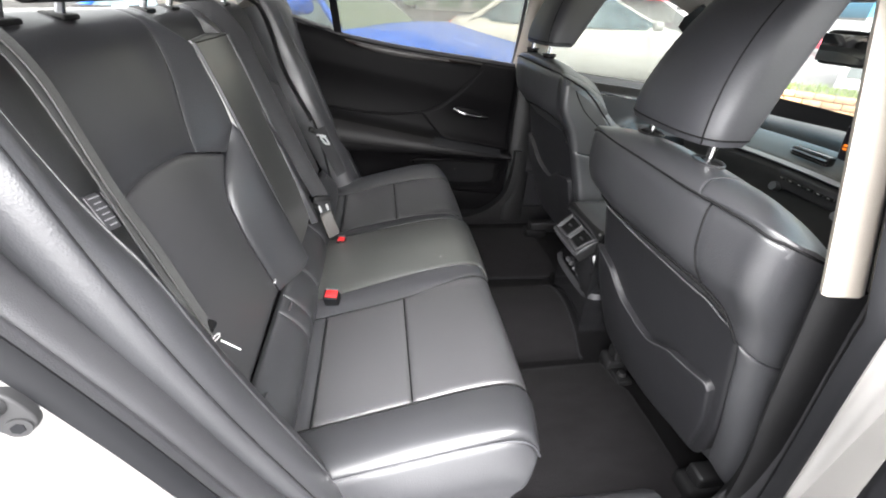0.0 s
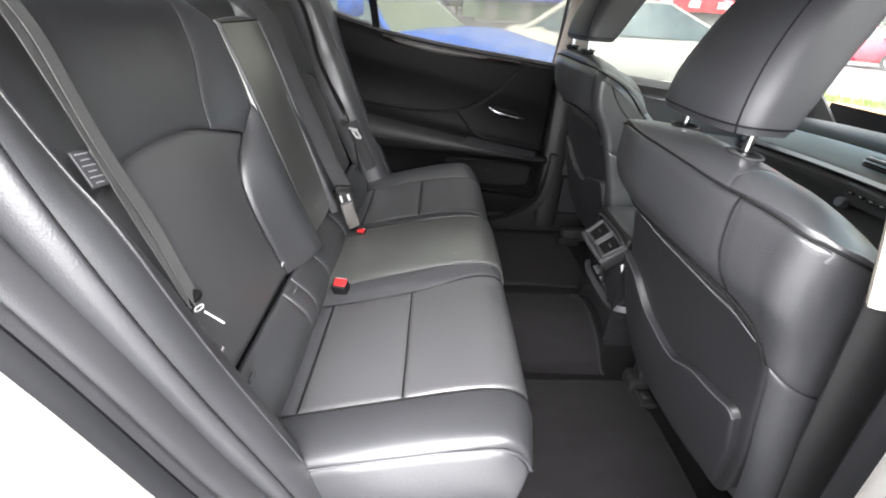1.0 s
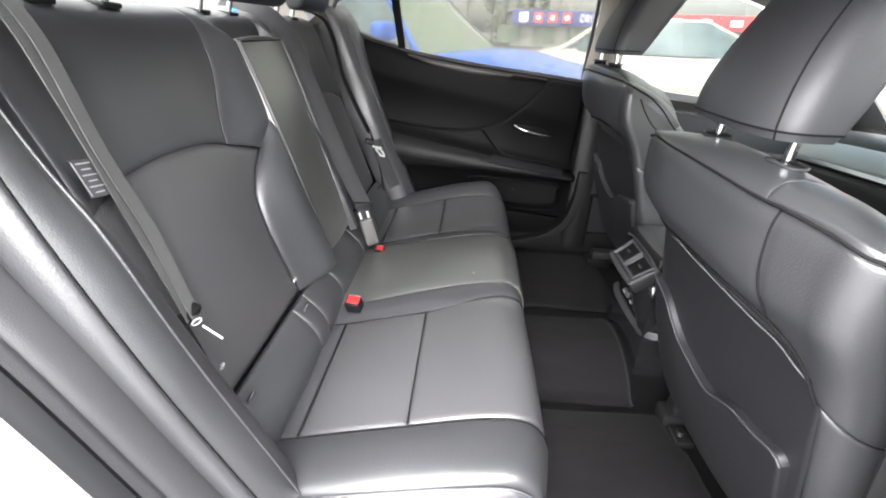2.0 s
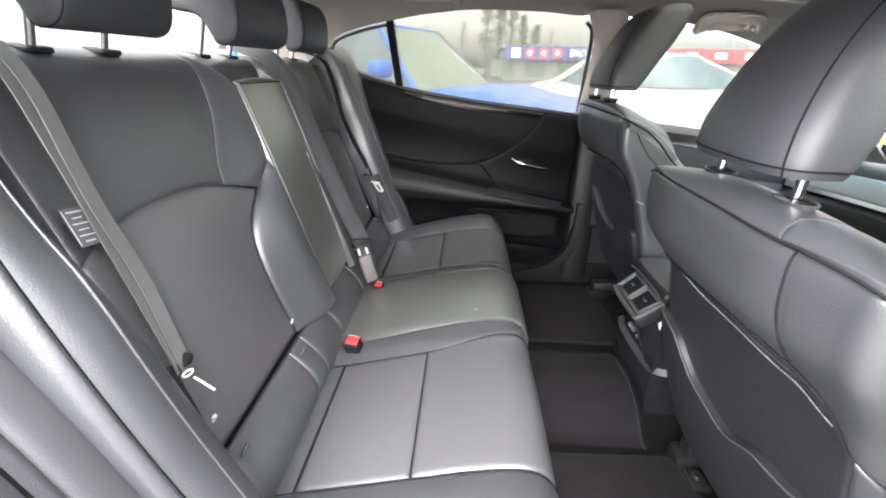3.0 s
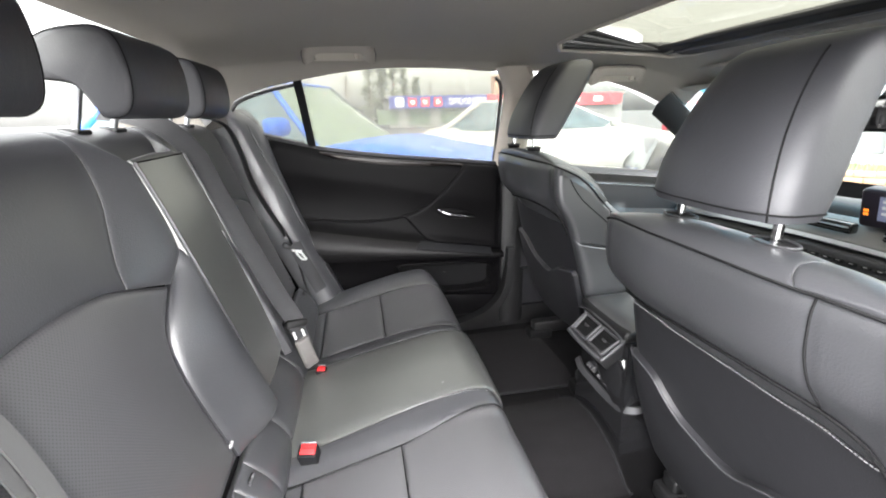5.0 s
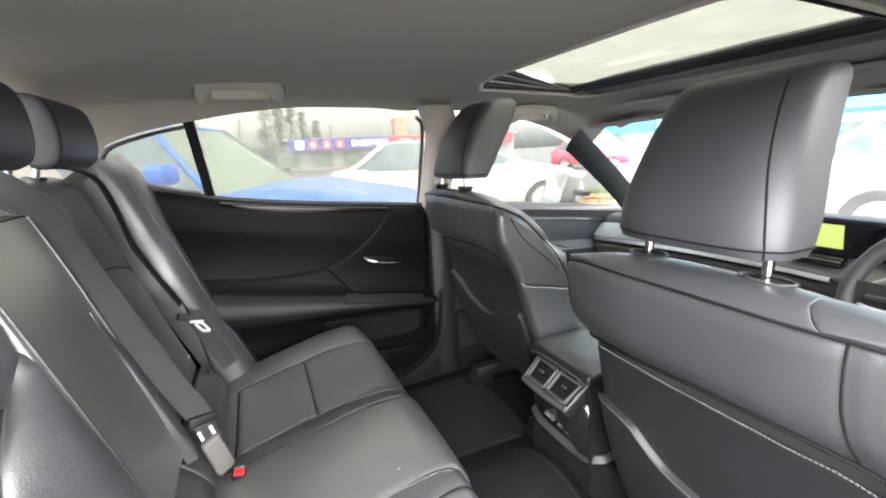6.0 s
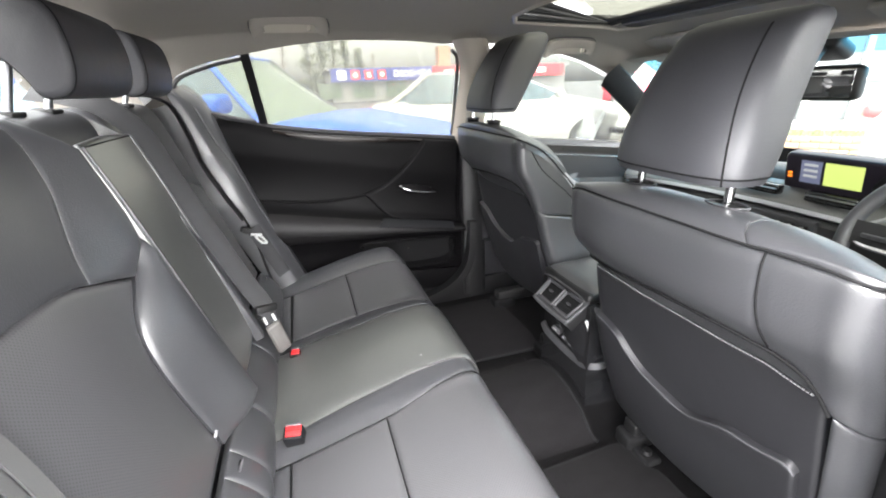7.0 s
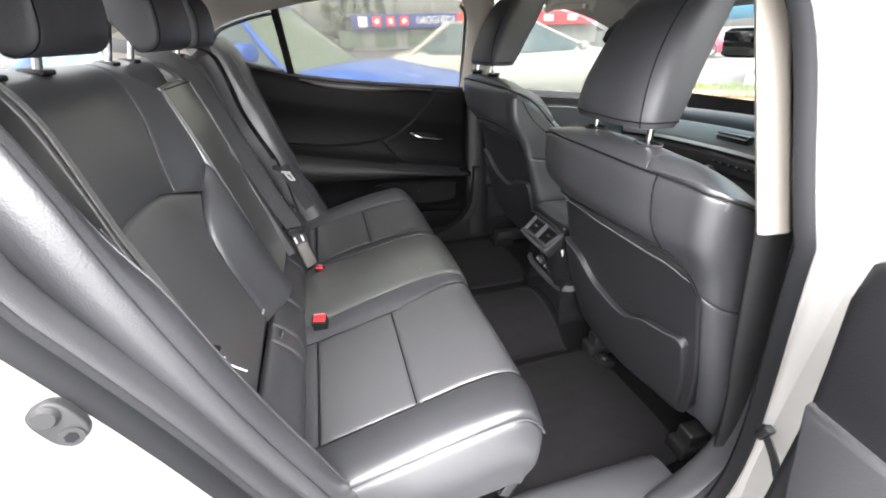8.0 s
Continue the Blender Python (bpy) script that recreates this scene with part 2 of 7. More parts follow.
def tube(pts, r, n=8, closed=False, flat=1.0, caps=True):
    """A round or flattened rod along points."""
    p = [Vector(q) for q in pts]
    rows = []
    for i, q in enumerate(p):
        a = p[i - 1] if i or closed else q
        b = p[(i + 1) % len(p)] if i < len(p) - 1 or closed else q
        d = (b - a).normalized()
        side = d.cross(Vector((0.13, 0.21, 1.0))).normalized()
        up = side.cross(d)
        rows.append([q + side * r * math.cos(2 * math.pi * k / n) + up * r * flat * math.sin(2 * math.pi * k / n) for k in range(n)])
    return grid_mesh(rows, closed_u=True, closed_v=closed, caps=caps and not closed)


def strap(pts, width, thick, across):
    """A flat band along points, its width lying along across."""
    p = [Vector(q) for q in pts]
    rows = []
    for i, q in enumerate(p):
        a, b = p[max(0, i - 1)], p[min(len(p) - 1, i + 1)]
        d = (b - a).normalized()
        w = Vector(across) - d * d.dot(Vector(across))
        w.normalize()
        nrm = d.cross(w)
        h, t = width / 2, thick / 2
        rows.append([q - w * h - nrm * t * 0.3, q - w * h * 0.96 + nrm * t, q + w * h * 0.96 + nrm * t, q + w * h + nrm * t * 0.3, q + w * h * 0.96 - nrm * t, q - w * h * 0.96 - nrm * t])
    return grid_mesh(rows, closed_u=True, caps=True)


def rbox(size, at=(0, 0, 0), bevel=0.01, turn=None, seg=3):
    bm = bmesh.new()
    bmesh.ops.create_cube(bm, size=1.0)
    bmesh.ops.scale(bm, vec=size, verts=bm.verts)
    if bevel:
        bmesh.ops.bevel(bm, geom=bm.edges[:], offset=min(bevel, min(size) * 0.49), segments=seg, affect="EDGES", profile=0.5)
    if turn is not None:
        bmesh.ops.rotate(bm, cent=(0, 0, 0), matrix=Euler([radians(a) for a in turn]).to_matrix(), verts=bm.verts)
    bmesh.ops.translate(bm, vec=at, verts=bm.verts)
    return bm


def join(*bms):
    out = bmesh.new()
    for b in bms:
        me = bpy.data.meshes.new("tmp")
        b.to_mesh(me)
        b.free()
        out.from_mesh(me)
        bpy.data.meshes.remove(me)
    return out


def rod(a, b, r, r2=None, n=20):
    a, b = Vector(a), Vector(b)
    d = b - a
    bm = bmesh.new()
    bmesh.ops.create_cone(bm, cap_ends=True, segments=n, radius1=r, radius2=r if r2 is None else r2, depth=d.length)
    bmesh.ops.rotate(bm, cent=(0, 0, 0), matrix=d.to_track_quat("Z", "Y").to_matrix(), verts=bm.verts)
    bmesh.ops.translate(bm, vec=(a + b) / 2, verts=bm.verts)
    return bm


def slab(outline, normal, thick, bevel=0.004):
    """A flat piece with a bevelled rim: outline points in order, thickness along normal."""
    bm = bmesh.new()
    vs = [bm.verts.new(Vector(p)) for p in outline]
    f = bm.faces.new(vs)
    ext = bmesh.ops.extrude_face_region(bm, geom=[f])
    top = [g for g in ext["geom"] if isinstance(g, bmesh.types.BMVert)]
    bmesh.ops.translate(bm, vec=Vector(normal).normalized() * thick, verts=top)
    if bevel:
        es = [e for e in bm.edges if e.verts[0] in top and e.verts[1] in top]
        bmesh.ops.bevel(bm, geom=es, offset=bevel, segments=2, affect="EDGES", profile=0.5)
    return bm


def pillow_mesh(S, B, T, L, R, out, r=0.012, crown=0.0, nu=24, nv=24, depth=0.02, wrinkle=0.0, drop=None):
    """An upholstered panel on the surface S(a, b): four border curves in (a, b), edges rolled down by r into the seams."""
    cb, ct, cl, crr = [line([(*p, 0) for p in q]) for q in (B, T, L, R)]
    c00, c10, c01, c11 = cb(0), cb(1), ct(0), ct(1)
    us = [0.5 - 0.5 * math.cos(math.pi * i / nu) for i in range(nu + 1)]
    vs = [0.5 - 0.5 * math.cos(math.pi * i / nv) for i in range(nv + 1)]
    out = Vector(out)

    def ab(u, v):
        return (1 - v) * cb(u) + v * ct(u) + (1 - u) * cl(v) + u * crr(v) - ((1 - u) * (1 - v) * c00 + u * (1 - v) * c10 + (1 - u) * v * c01 + u * v * c11)
    P = [[ab(u, v) for u in us] for v in vs]
    W = [[Vector(S(p.x, p.y)) for p in row] for row in P]
    rows = []
    for j, v in enumerate(vs):
        lu = sum((W[j][i + 1] - W[j][i]).length for i in range(nu))
        row = []
        for i, u in enumerate(us):
            lv = sum((W[k + 1][i] - W[k][i]).length for k in range(nv))
            e = 1e-4
            p = P[j][i]
            n = (Vector(S(p.x + e, p.y)) - Vector(S(p.x - e, p.y))).cross(Vector(S(p.x, p.y + e)) - Vector(S(p.x, p.y - e)))
            n = n.normalized() if n.length > 1e-12 else out
            if n.dot(out) < 0:
                n = -n
            d = min(u * lu, (1 - u) * lu, v * lv, (1 - v) * lv)
            q = min(d / r, 1.0)
            h = -(0.55 * r if drop is None else drop) * (1 - q) ** 2.2 + crown * 16 * u * (1 - u) * v * (1 - v)
            if wrinkle:
                h += wrinkle * q * (noise.noise(W[j][i] * 9.0) + 0.4 * noise.noise(W[j][i] * 27.0))
            row.append((W[j][i] + n * h, n))
        rows.append(row)
    full = []
    low = [(a - n * depth) for a, n in rows[0]]
    full.append([low[0]] + low + [low[-1]])
    for row in rows:
        full.append([row[0][0] - row[0][1] * depth] + [a for a, _ in row] + [row[-1][0] - row[-1][1] * depth])
    top = [(a - n * depth) for a, n in rows[-1]]
    full.append([top[0]] + top + [top[-1]])
    bm = grid_mesh(full)
    bmesh.ops.remove_doubles(bm, verts=bm.verts, dist=1e-6)
    return bm


def stitches(pts, step=0.006, length=0.0042, r=0.0004):
    """A row of single thread stitches."""
    p = [Vector(q) for q in pts]
    d = [0.0]
    for a, b in zip(p, p[1:]):
        d.append(d[-1] + (b - a).length)
    bm = bmesh.new()
    s, i = 0.0, 0
    while s + length < d[-1]:
        while s > d[i + 1]:
            i += 1
        t = (p[i + 1] - p[i]).normalized()
        a = p[i] + t * (s - d[i])
        b = a + t * length
        side = t.cross(Vector((0.3, 0.2, 0.9))).normalized()
        up = side.cross(t)
        ring = [[bm.verts.new(c + (side * math.cos(k * 1.5708) + up * math.sin(k * 1.5708)) * r) for k in range(4)] for c in (a, b)]
        for k in range(4):
            bm.faces.new((ring[0][k], ring[0][(k + 1) % 4], ring[1][(k + 1) % 4], ring[1][k]))
        bm.faces.new(ring[0])
        bm.faces.new(ring[1])
        s += step
    return bm

YC = 0.015                                  # middle of the rear bench


def flip(y):
    return 2 * YC - y


# ---- floor, roof lining and body shell ----
def floor_z(x, y):
    hump = 0.075 * max(0.0, 1 - (abs(y - 0.0) / 0.17) ** 2) ** 0.8 if abs(y) < 0.17 else 0.0
    rise = 0.10 * max(0.0, (x - 0.66) / 0.5) if x < 1.16 else 0.10
    return 0.272 + hump + rise * 0.6


rows = [[(x, y, floor_z(x, y)) for y in np.linspace(-0.74, 0.76, 41)] for x in np.linspace(0.0, 1.75, 36)]
structure("floor", grid_mesh(rows), CARPET, "black carpeted car floor with a low centre tunnel", "floor")


ROOF = keyed([(-0.80, 1.300), (-0.50, 1.362), (-0.25, 1.385), (0.0, 1.392), (0.35, 1.385), (0.70, 1.373), (0.95, 1.362), (1.15, 1.325), (1.32, 1.272)])


def roof_z(x, y):
    return ROOF(x) - 0.075 * (abs(y) / 0.66) ** 4.5


HOLE = (0.575, 0.955, -0.37, 0.44)          # the sunroof opening: x from, to, y from, to
bm = bmesh.new()
xs = sorted(set([round(v, 4) for v in np.linspace(-0.52, 1.31, 54)] + [HOLE[0], HOLE[1]]))
ys = sorted(set([round(v, 4) for v in np.linspace(-0.57, 0.57, 44)] + [HOLE[2], HOLE[3]]))
vv = {(i, j): bm.verts.new((x, y, roof_z(x, y))) for i, x in enumerate(xs) for j, y in enumerate(ys)}
for i in range(len(xs) - 1):
    for j in range(len(ys) - 1):
        if HOLE[0] - 1e-6 <= xs[i] < HOLE[1] - 1e-6 and HOLE[2] - 1e-6 <= ys[j] < HOLE[3] - 1e-6:
            continue
        bm.faces.new((vv[i, j], vv[i + 1, j], vv[i + 1, j + 1], vv[i, j + 1]))
bmesh.ops.delete(bm, geom=[v for v in bm.verts if not v.link_faces], context="VERTS")
structure("ceiling", bm, HEADLINER, "greige fabric roof lining of the car", "ceiling")

# outer roof skin, with the same opening
bm = bmesh.new()
vv = {(i, j): bm.verts.new((x, y * (1.0 if abs(y) < 0.45 else 1.10), roof_z(x, y) + 0.020)) for i, x in enumerate(xs) for j, y in enumerate(ys)}
for i in range(len(xs) - 1):
    for j in range(len(ys) - 1):
        if HOLE[0] - 1e-6 <= xs[i] < HOLE[1] - 1e-6 and HOLE[2] - 1e-6 <= ys[j] < HOLE[3] - 1e-6:
            continue
        bm.faces.new((vv[i, j], vv[i + 1, j], vv[i + 1, j + 1], vv[i, j + 1]))
bmesh.ops.delete(bm, geom=[v for v in bm.verts if not v.link_faces], context="VERTS")
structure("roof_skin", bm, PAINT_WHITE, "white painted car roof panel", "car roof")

# sunroof
sun_roof = thing("sunroof", (0.765, 0.02, 1.36), "glass sunroof tilted open in a black frame", "sunroof")
x0, x1, y0, y1 = HOLE
part("front_rail", rbox((0.108, y1 - y0 + 0.06, 0.014), (0.982, (y0 + y1) / 2, 1.3565), 0.005, (0, 10, 0)), MATTE_BLACK, sun_roof, "black front rail")
# Lighter rod standing in for the satin highlight along the front rail.
part("rail_highlight", rod((0.972, y0, 1.350), (0.972, y1, 1.350), 0.004, n=8), PLASTIC_GREY, sun_roof)
part("rear_rail", rbox((0.016, y1 - y0 + 0.05, 0.012), (x0 - 0.012, (y0 + y1) / 2, 1.386), 0.004), MATTE_BLACK, sun_roof)
for e, yy in ((1, y1), (-1, y0)):
    part("side_rail", rbox((x1 - x0 + 0.06, 0.020, 0.016), (0.765, yy + e * 0.010, 1.376), 0.004), MATTE_BLACK, sun_roof)
    part("side_bellows", slab([(0.945, yy - e * 0.004, 1.353), (0.585, yy - e * 0.004, 1.364), (0.585, yy - e * 0.004, 1.444), (0.945, yy - e * 0.004, 1.360)], (0, e, 0), 0.004, 0.0), MATTE_BLACK, sun_roof, "dark pleated side bellows of the tilted panel", smooth=False)
    for k in range(6):
        part("pleat", tube([(0.940 + (0.585 - 0.940) * f, yy - e * 0.007, 1.3565 + (1.370 + 0.0145 * k - 1.3565) * f) for f in np.linspace(0, 1, 5)], 0.0032, 6), PLASTIC_GREY if k % 2 else MATTE_BLACK, sun_roof)
part("roof_glass", rbox((x1 - x0 + 0.05, y1 - y0 + 0.03, 0.003), (0.765, (y0 + y1) / 2, 1.412), 0.001, (0, 12.5, 0)), glass("sunroof_glass", (0.32, 0.32, 0.285), 0.3), sun_roof)
lip = [(x0 - 0.012, y0 - 0.012, 0), (x1 + 0.083, y0 - 0.012, 0), (x1 + 0.083, y1 + 0.02, 0), (x0 - 0.012, y1 + 0.02, 0)]
path = []
for k in range(4):
    a, b = Vector(lip[k]), Vector(lip[(k + 1) % 4])
    for f in np.linspace(0.08, 0.92, 14):
        q = a.lerp(b, f)
        path.append((q.x, q.y, roof_z(q.x, q.y) + 0.002))
part("lining_rim", tube(path, 0.008, closed=True), BEIGE, sun_roof, "pale rounded rim of the roof opening")

# rear door opening of the open side: a loop of trim, rubber seal and white body flange
LOOP = [(-0.455, 1.19), (-0.408, 1.07), (-0.352, 0.955), (-0.299, 0.84), (-0.245, 0.70), (-0.18, 0.56), (-0.10, 0.45), (0.0, 0.375), (0.12, 0.335), (0.30, 0.325),
        (0.42, 0.345), (0.484, 0.43), (0.495, 0.56), (0.480, 0.70), (0.458, 0.84), (0.443, 0.95), (0.440, 1.06), (0.445, 1.18), (0.42, 1.26), (0.34, 1.31), (0.16, 1.325), (-0.08, 1.320), (-0.26, 1.295), (-0.39, 1.25)]
cl = line([(x, 0, z) for x, z in LOOP] + [(LOOP[0][0], 0, LOOP[0][1])])
NL = 110
loop_pts = [cl(i / NL) for i in range(NL)]
for _ in range(6):
    loop_pts = [(loop_pts[i - 1] + loop_pts[i] * 2 + loop_pts[(i + 1) % NL]) / 4 for i in range(NL)]


def sweep(section, push=0.0):
    """Carry a section of (outward, y) round the door opening; push: how much further out its inner side lies along the centre pillar."""
    rows = []
    for i, p in enumerate(loop_pts):
        d = (loop_pts[(i + 1) % NL] - loop_pts[i - 1]).normalized()
        n = Vector((-d.z, 0, d.x))
        if n.dot(p - Vector((0.03, 0, 0.85))) < 0:
            n = -n
        lean = 0.4375 * max(0.0, p.z - 1.02) if p.x < 0.1 else 0.35 * max(0.0, p.z - 0.95)
        w = min(1, max(0, (p.x - 0.30) / 0.13)) * min(1, max(0, (p.z - 0.36) / 0.12))
        rows.append([p + n * (o + push * w * min(1, max(0, (y + 0.80) / 0.05))) + Vector((0, y + lean, 0)) for o, y in section])
    return grid_mesh(rows, closed_v=True)


structure("jamb_trim", sweep([(0.06, -0.69), (0.030, -0.700), (0.014, -0.710), (0.005, -0.726), (0.000, -0.750), (0.001, -0.760), (0.004, -0.763), (-0.001, -0.767), (-0.004, -0.774), (-0.003, -0.782), (0.012, -0.788)], 0.05), PLASTIC_GREY, "dark grey plastic trim round the rear door opening", "door trim")
structure("door_seal", sweep([(0.020, -0.780), (-0.004, -0.782), (-0.011, -0.789), (-0.008, -0.798), (0.002, -0.805), (0.020, -0.804)]), MATTE_BLACK, "black rubber seal round the rear door opening", "door seal")
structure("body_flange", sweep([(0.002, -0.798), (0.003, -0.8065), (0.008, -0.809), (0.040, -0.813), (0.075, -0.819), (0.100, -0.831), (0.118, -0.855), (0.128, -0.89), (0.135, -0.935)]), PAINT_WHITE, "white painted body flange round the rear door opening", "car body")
# outer side of the body: quarter panel behind the opening, sill below it
rows = []
for z in np.linspace(0.22, 1.22, 26):
    bulge = -0.945 + 0.11 * max(0, (z - 0.93) / 0.3) ** 1.4 + 0.03 * max(0, (0.5 - z) / 0.3)
    edge = keyed([(0.22, -0.30), (0.40, -0.26), (0.56, -0.30), (0.70, -0.366), (0.84, -0.42), (0.955, -0.465), (1.07, -0.515), (1.22, -0.575)])(z)
    rows.append([(x, bulge + 0.012 * ((x + 0.9) / 0.5) ** 2, z) for x in np.linspace(edge + 0.012, -1.35, 16)])
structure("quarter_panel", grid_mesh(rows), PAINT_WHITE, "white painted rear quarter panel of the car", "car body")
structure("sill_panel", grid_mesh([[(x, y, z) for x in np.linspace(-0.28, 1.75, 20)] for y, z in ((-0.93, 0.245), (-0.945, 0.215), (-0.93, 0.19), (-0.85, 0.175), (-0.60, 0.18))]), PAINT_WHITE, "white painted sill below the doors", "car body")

# striker on the flange
strk = thing("door_striker", (-0.36, -0.80, 0.90), "dark steel door striker bolted to the white flange", "striker")
sn = Vector((0.20, -0.97, 0.08)).normalized()
sa = Vector((-0.373, 0.0, 0.928)).normalized()
sb_ = sn.cross(sa)
sc_ = Vector((-0.3555, -0.8120, 0.928))
plate = [sc_ + sa * (0.0225 * math.copysign(abs(math.cos(t)) ** 0.7, math.cos(t))) + sb_ * (0.0140 * math.copysign(abs(math.sin(t)) ** 0.6, math.sin(t))) - sn * 0.004 for t in np.linspace(0, 2 * math.pi, 24, endpoint=False)]
part("base_plate", slab(plate, sn, 0.010, 0.002), STRIKER, strk)
part("striker_pin", rod(sc_ + sa * 0.012, sc_ + sa * 0.012 + sn * 0.007, 0.0075), STRIKER, strk)
part("pin_head", rod(sc_ + sa * 0.012 + sn * 0.007, sc_ + sa * 0.012 + sn * 0.011, 0.0100, 0.0075), STRIKER, strk)
part("bolt", rod(sc_ - sa * 0.014, sc_ - sa * 0.014 + sn * 0.008, 0.0090, n=20), STRIKER, strk, "steel bolt head")
part("bolt_socket", rod(sc_ - sa * 0.014 + sn * 0.0075, sc_ - sa * 0.014 + sn * 0.0088, 0.005, n=6), MATTE_BLACK, strk)

# pillar between the doors, open side
rows = []
for z in np.linspace(0.945, 1.33, 14):
    lean = 0.35 * (z - 0.95)
    rows.append([(0.505, -0.685 + lean, z), (0.436, -0.732 + lean, z), (0.431, -0.740 + lean, z), (0.436, -0.745 + lean, z), (0.470, -0.750 + lean, z), (0.482, -0.746 + lean, z), (0.486, -0.738 + lean, z), (0.54, -0.68 + lean, z)])
structure("pillar_trim_upper", grid_mesh(rows, closed_u=True, caps=True), BEIGE, "beige upper trim of the centre pillar", "pillar trim")
rows = []
PX = keyed([(0.28, 0.50), (0.36, 0.525), (0.45, 0.535), (0.57, 0.523), (0.70, 0.495), (0.83, 0.470), (0.945, 0.448)])
for z in np.linspace(0.28, 0.943, 20):
    x = PX(z)
    rows.append([(x + 0.07, -0.67, z), (x + 0.006, -0.716, z), (x, -0.724, z), (x + 0.006, -0.734, z), (x + 0.03, -0.744, z), (x + 0.06, -0.745, z), (x + 0.10, -0.68, z)])
structure("pillar_trim_lower", grid_mesh(rows, closed_u=True, caps=True), PLASTIC, "dark lower trim of the centre pillar", "pillar trim")
# scuff plate on the sill
rows = [[(x, y, 0.333 + dz - 0.02 * max(0, (0.02 - x) / 0.2) + 0.10 * max(0, (-0.02 - x) / 0.12) ** 1.5) for y, dz in ((-0.60, -0.05), (-0.625, -0.012), (-0.645, 0.0), (-0.69, 0.004), (-0.72, 0.0))] for x in np.linspace(-0.12, 0.50, 26)]
structure("scuff_plate", grid_mesh(rows), PLASTIC_GREY, "grey plastic scuff plate on the door sill", "sill trim")

# ---- rear bench ----
bench = thing("rear_bench_seat", (-0.1, YC, 0.29), "black leather rear bench seat with perforated inserts", "car seat")
bx = keyed([(0.47, -0.262), (0.53, -0.285), (0.625, -0.317), (0.785, -0.371), (0.941, -0.422), (1.08, -0.466), (1.13, -0.484), (1.165, -0.505), (1.20, -0.545), (1.24, -0.60)])
bz = keyed([(0.47, 0.47), (0.53, 0.53), (0.625, 0.625), (0.785, 0.785), (0.941, 0.941), (1.08, 1.08), (1.13, 1.13), (1.165, 1.158), (1.20, 1.170), (1.24, 1.165)])


def S_back(y, s):
    return (bx(s) + 0.010 * math.cos(min(1, abs(abs(y - YC) - 0.36) / 0.3) * 1.57) * -1.0 + 0.014 * math.exp(-((abs(y - YC) - 0.14) / 0.055) ** 2), y, bz(s))


bolster_edge = keyed([(0.59, 0.231), (0.70, 0.232), (0.775, 0.225), (0.827, 0.209), (0.868, 0.178), (0.903, 0.140), (0.925, 0.119), (0.955, 0.107), (1.03, 0.103)])
shoulder_edge = keyed([(0.90, 0.225), (0.931, 0.221), (0.965, 0.211), (1.01, 0.191), (1.064, 0.167), (1.13, 0.154), (1.20, 0.150)])


def S_back_out(y, s):
    p = S_back(y, s)
    edge = bolster_edge(s)
    ramp = max(0.0, min(1.0, (edge - abs(y - YC)) / max(0.012, edge - 0.101)))
    lift = 0.003 + 0.036 * ramp ** 1.1
    return (p[0] + lift, p[1], p[2] + 0.3 * lift)


def S_shoulder(y, s):
    p = S_back(y, s)
    edge = shoulder_edge(s)
    ramp = max(0.0, min(1.0, (edge - abs(y - YC)) / (edge - 0.101)))
    lift = 0.036 * ramp ** 1.6 * max(0.0, min(1.0, (1.16 - s) / 0.06)) * max(0.0, min(1.0, (s - 0.893) / 0.05))
    return (p[0] + lift, p[1], p[2] + 0.3 * lift)


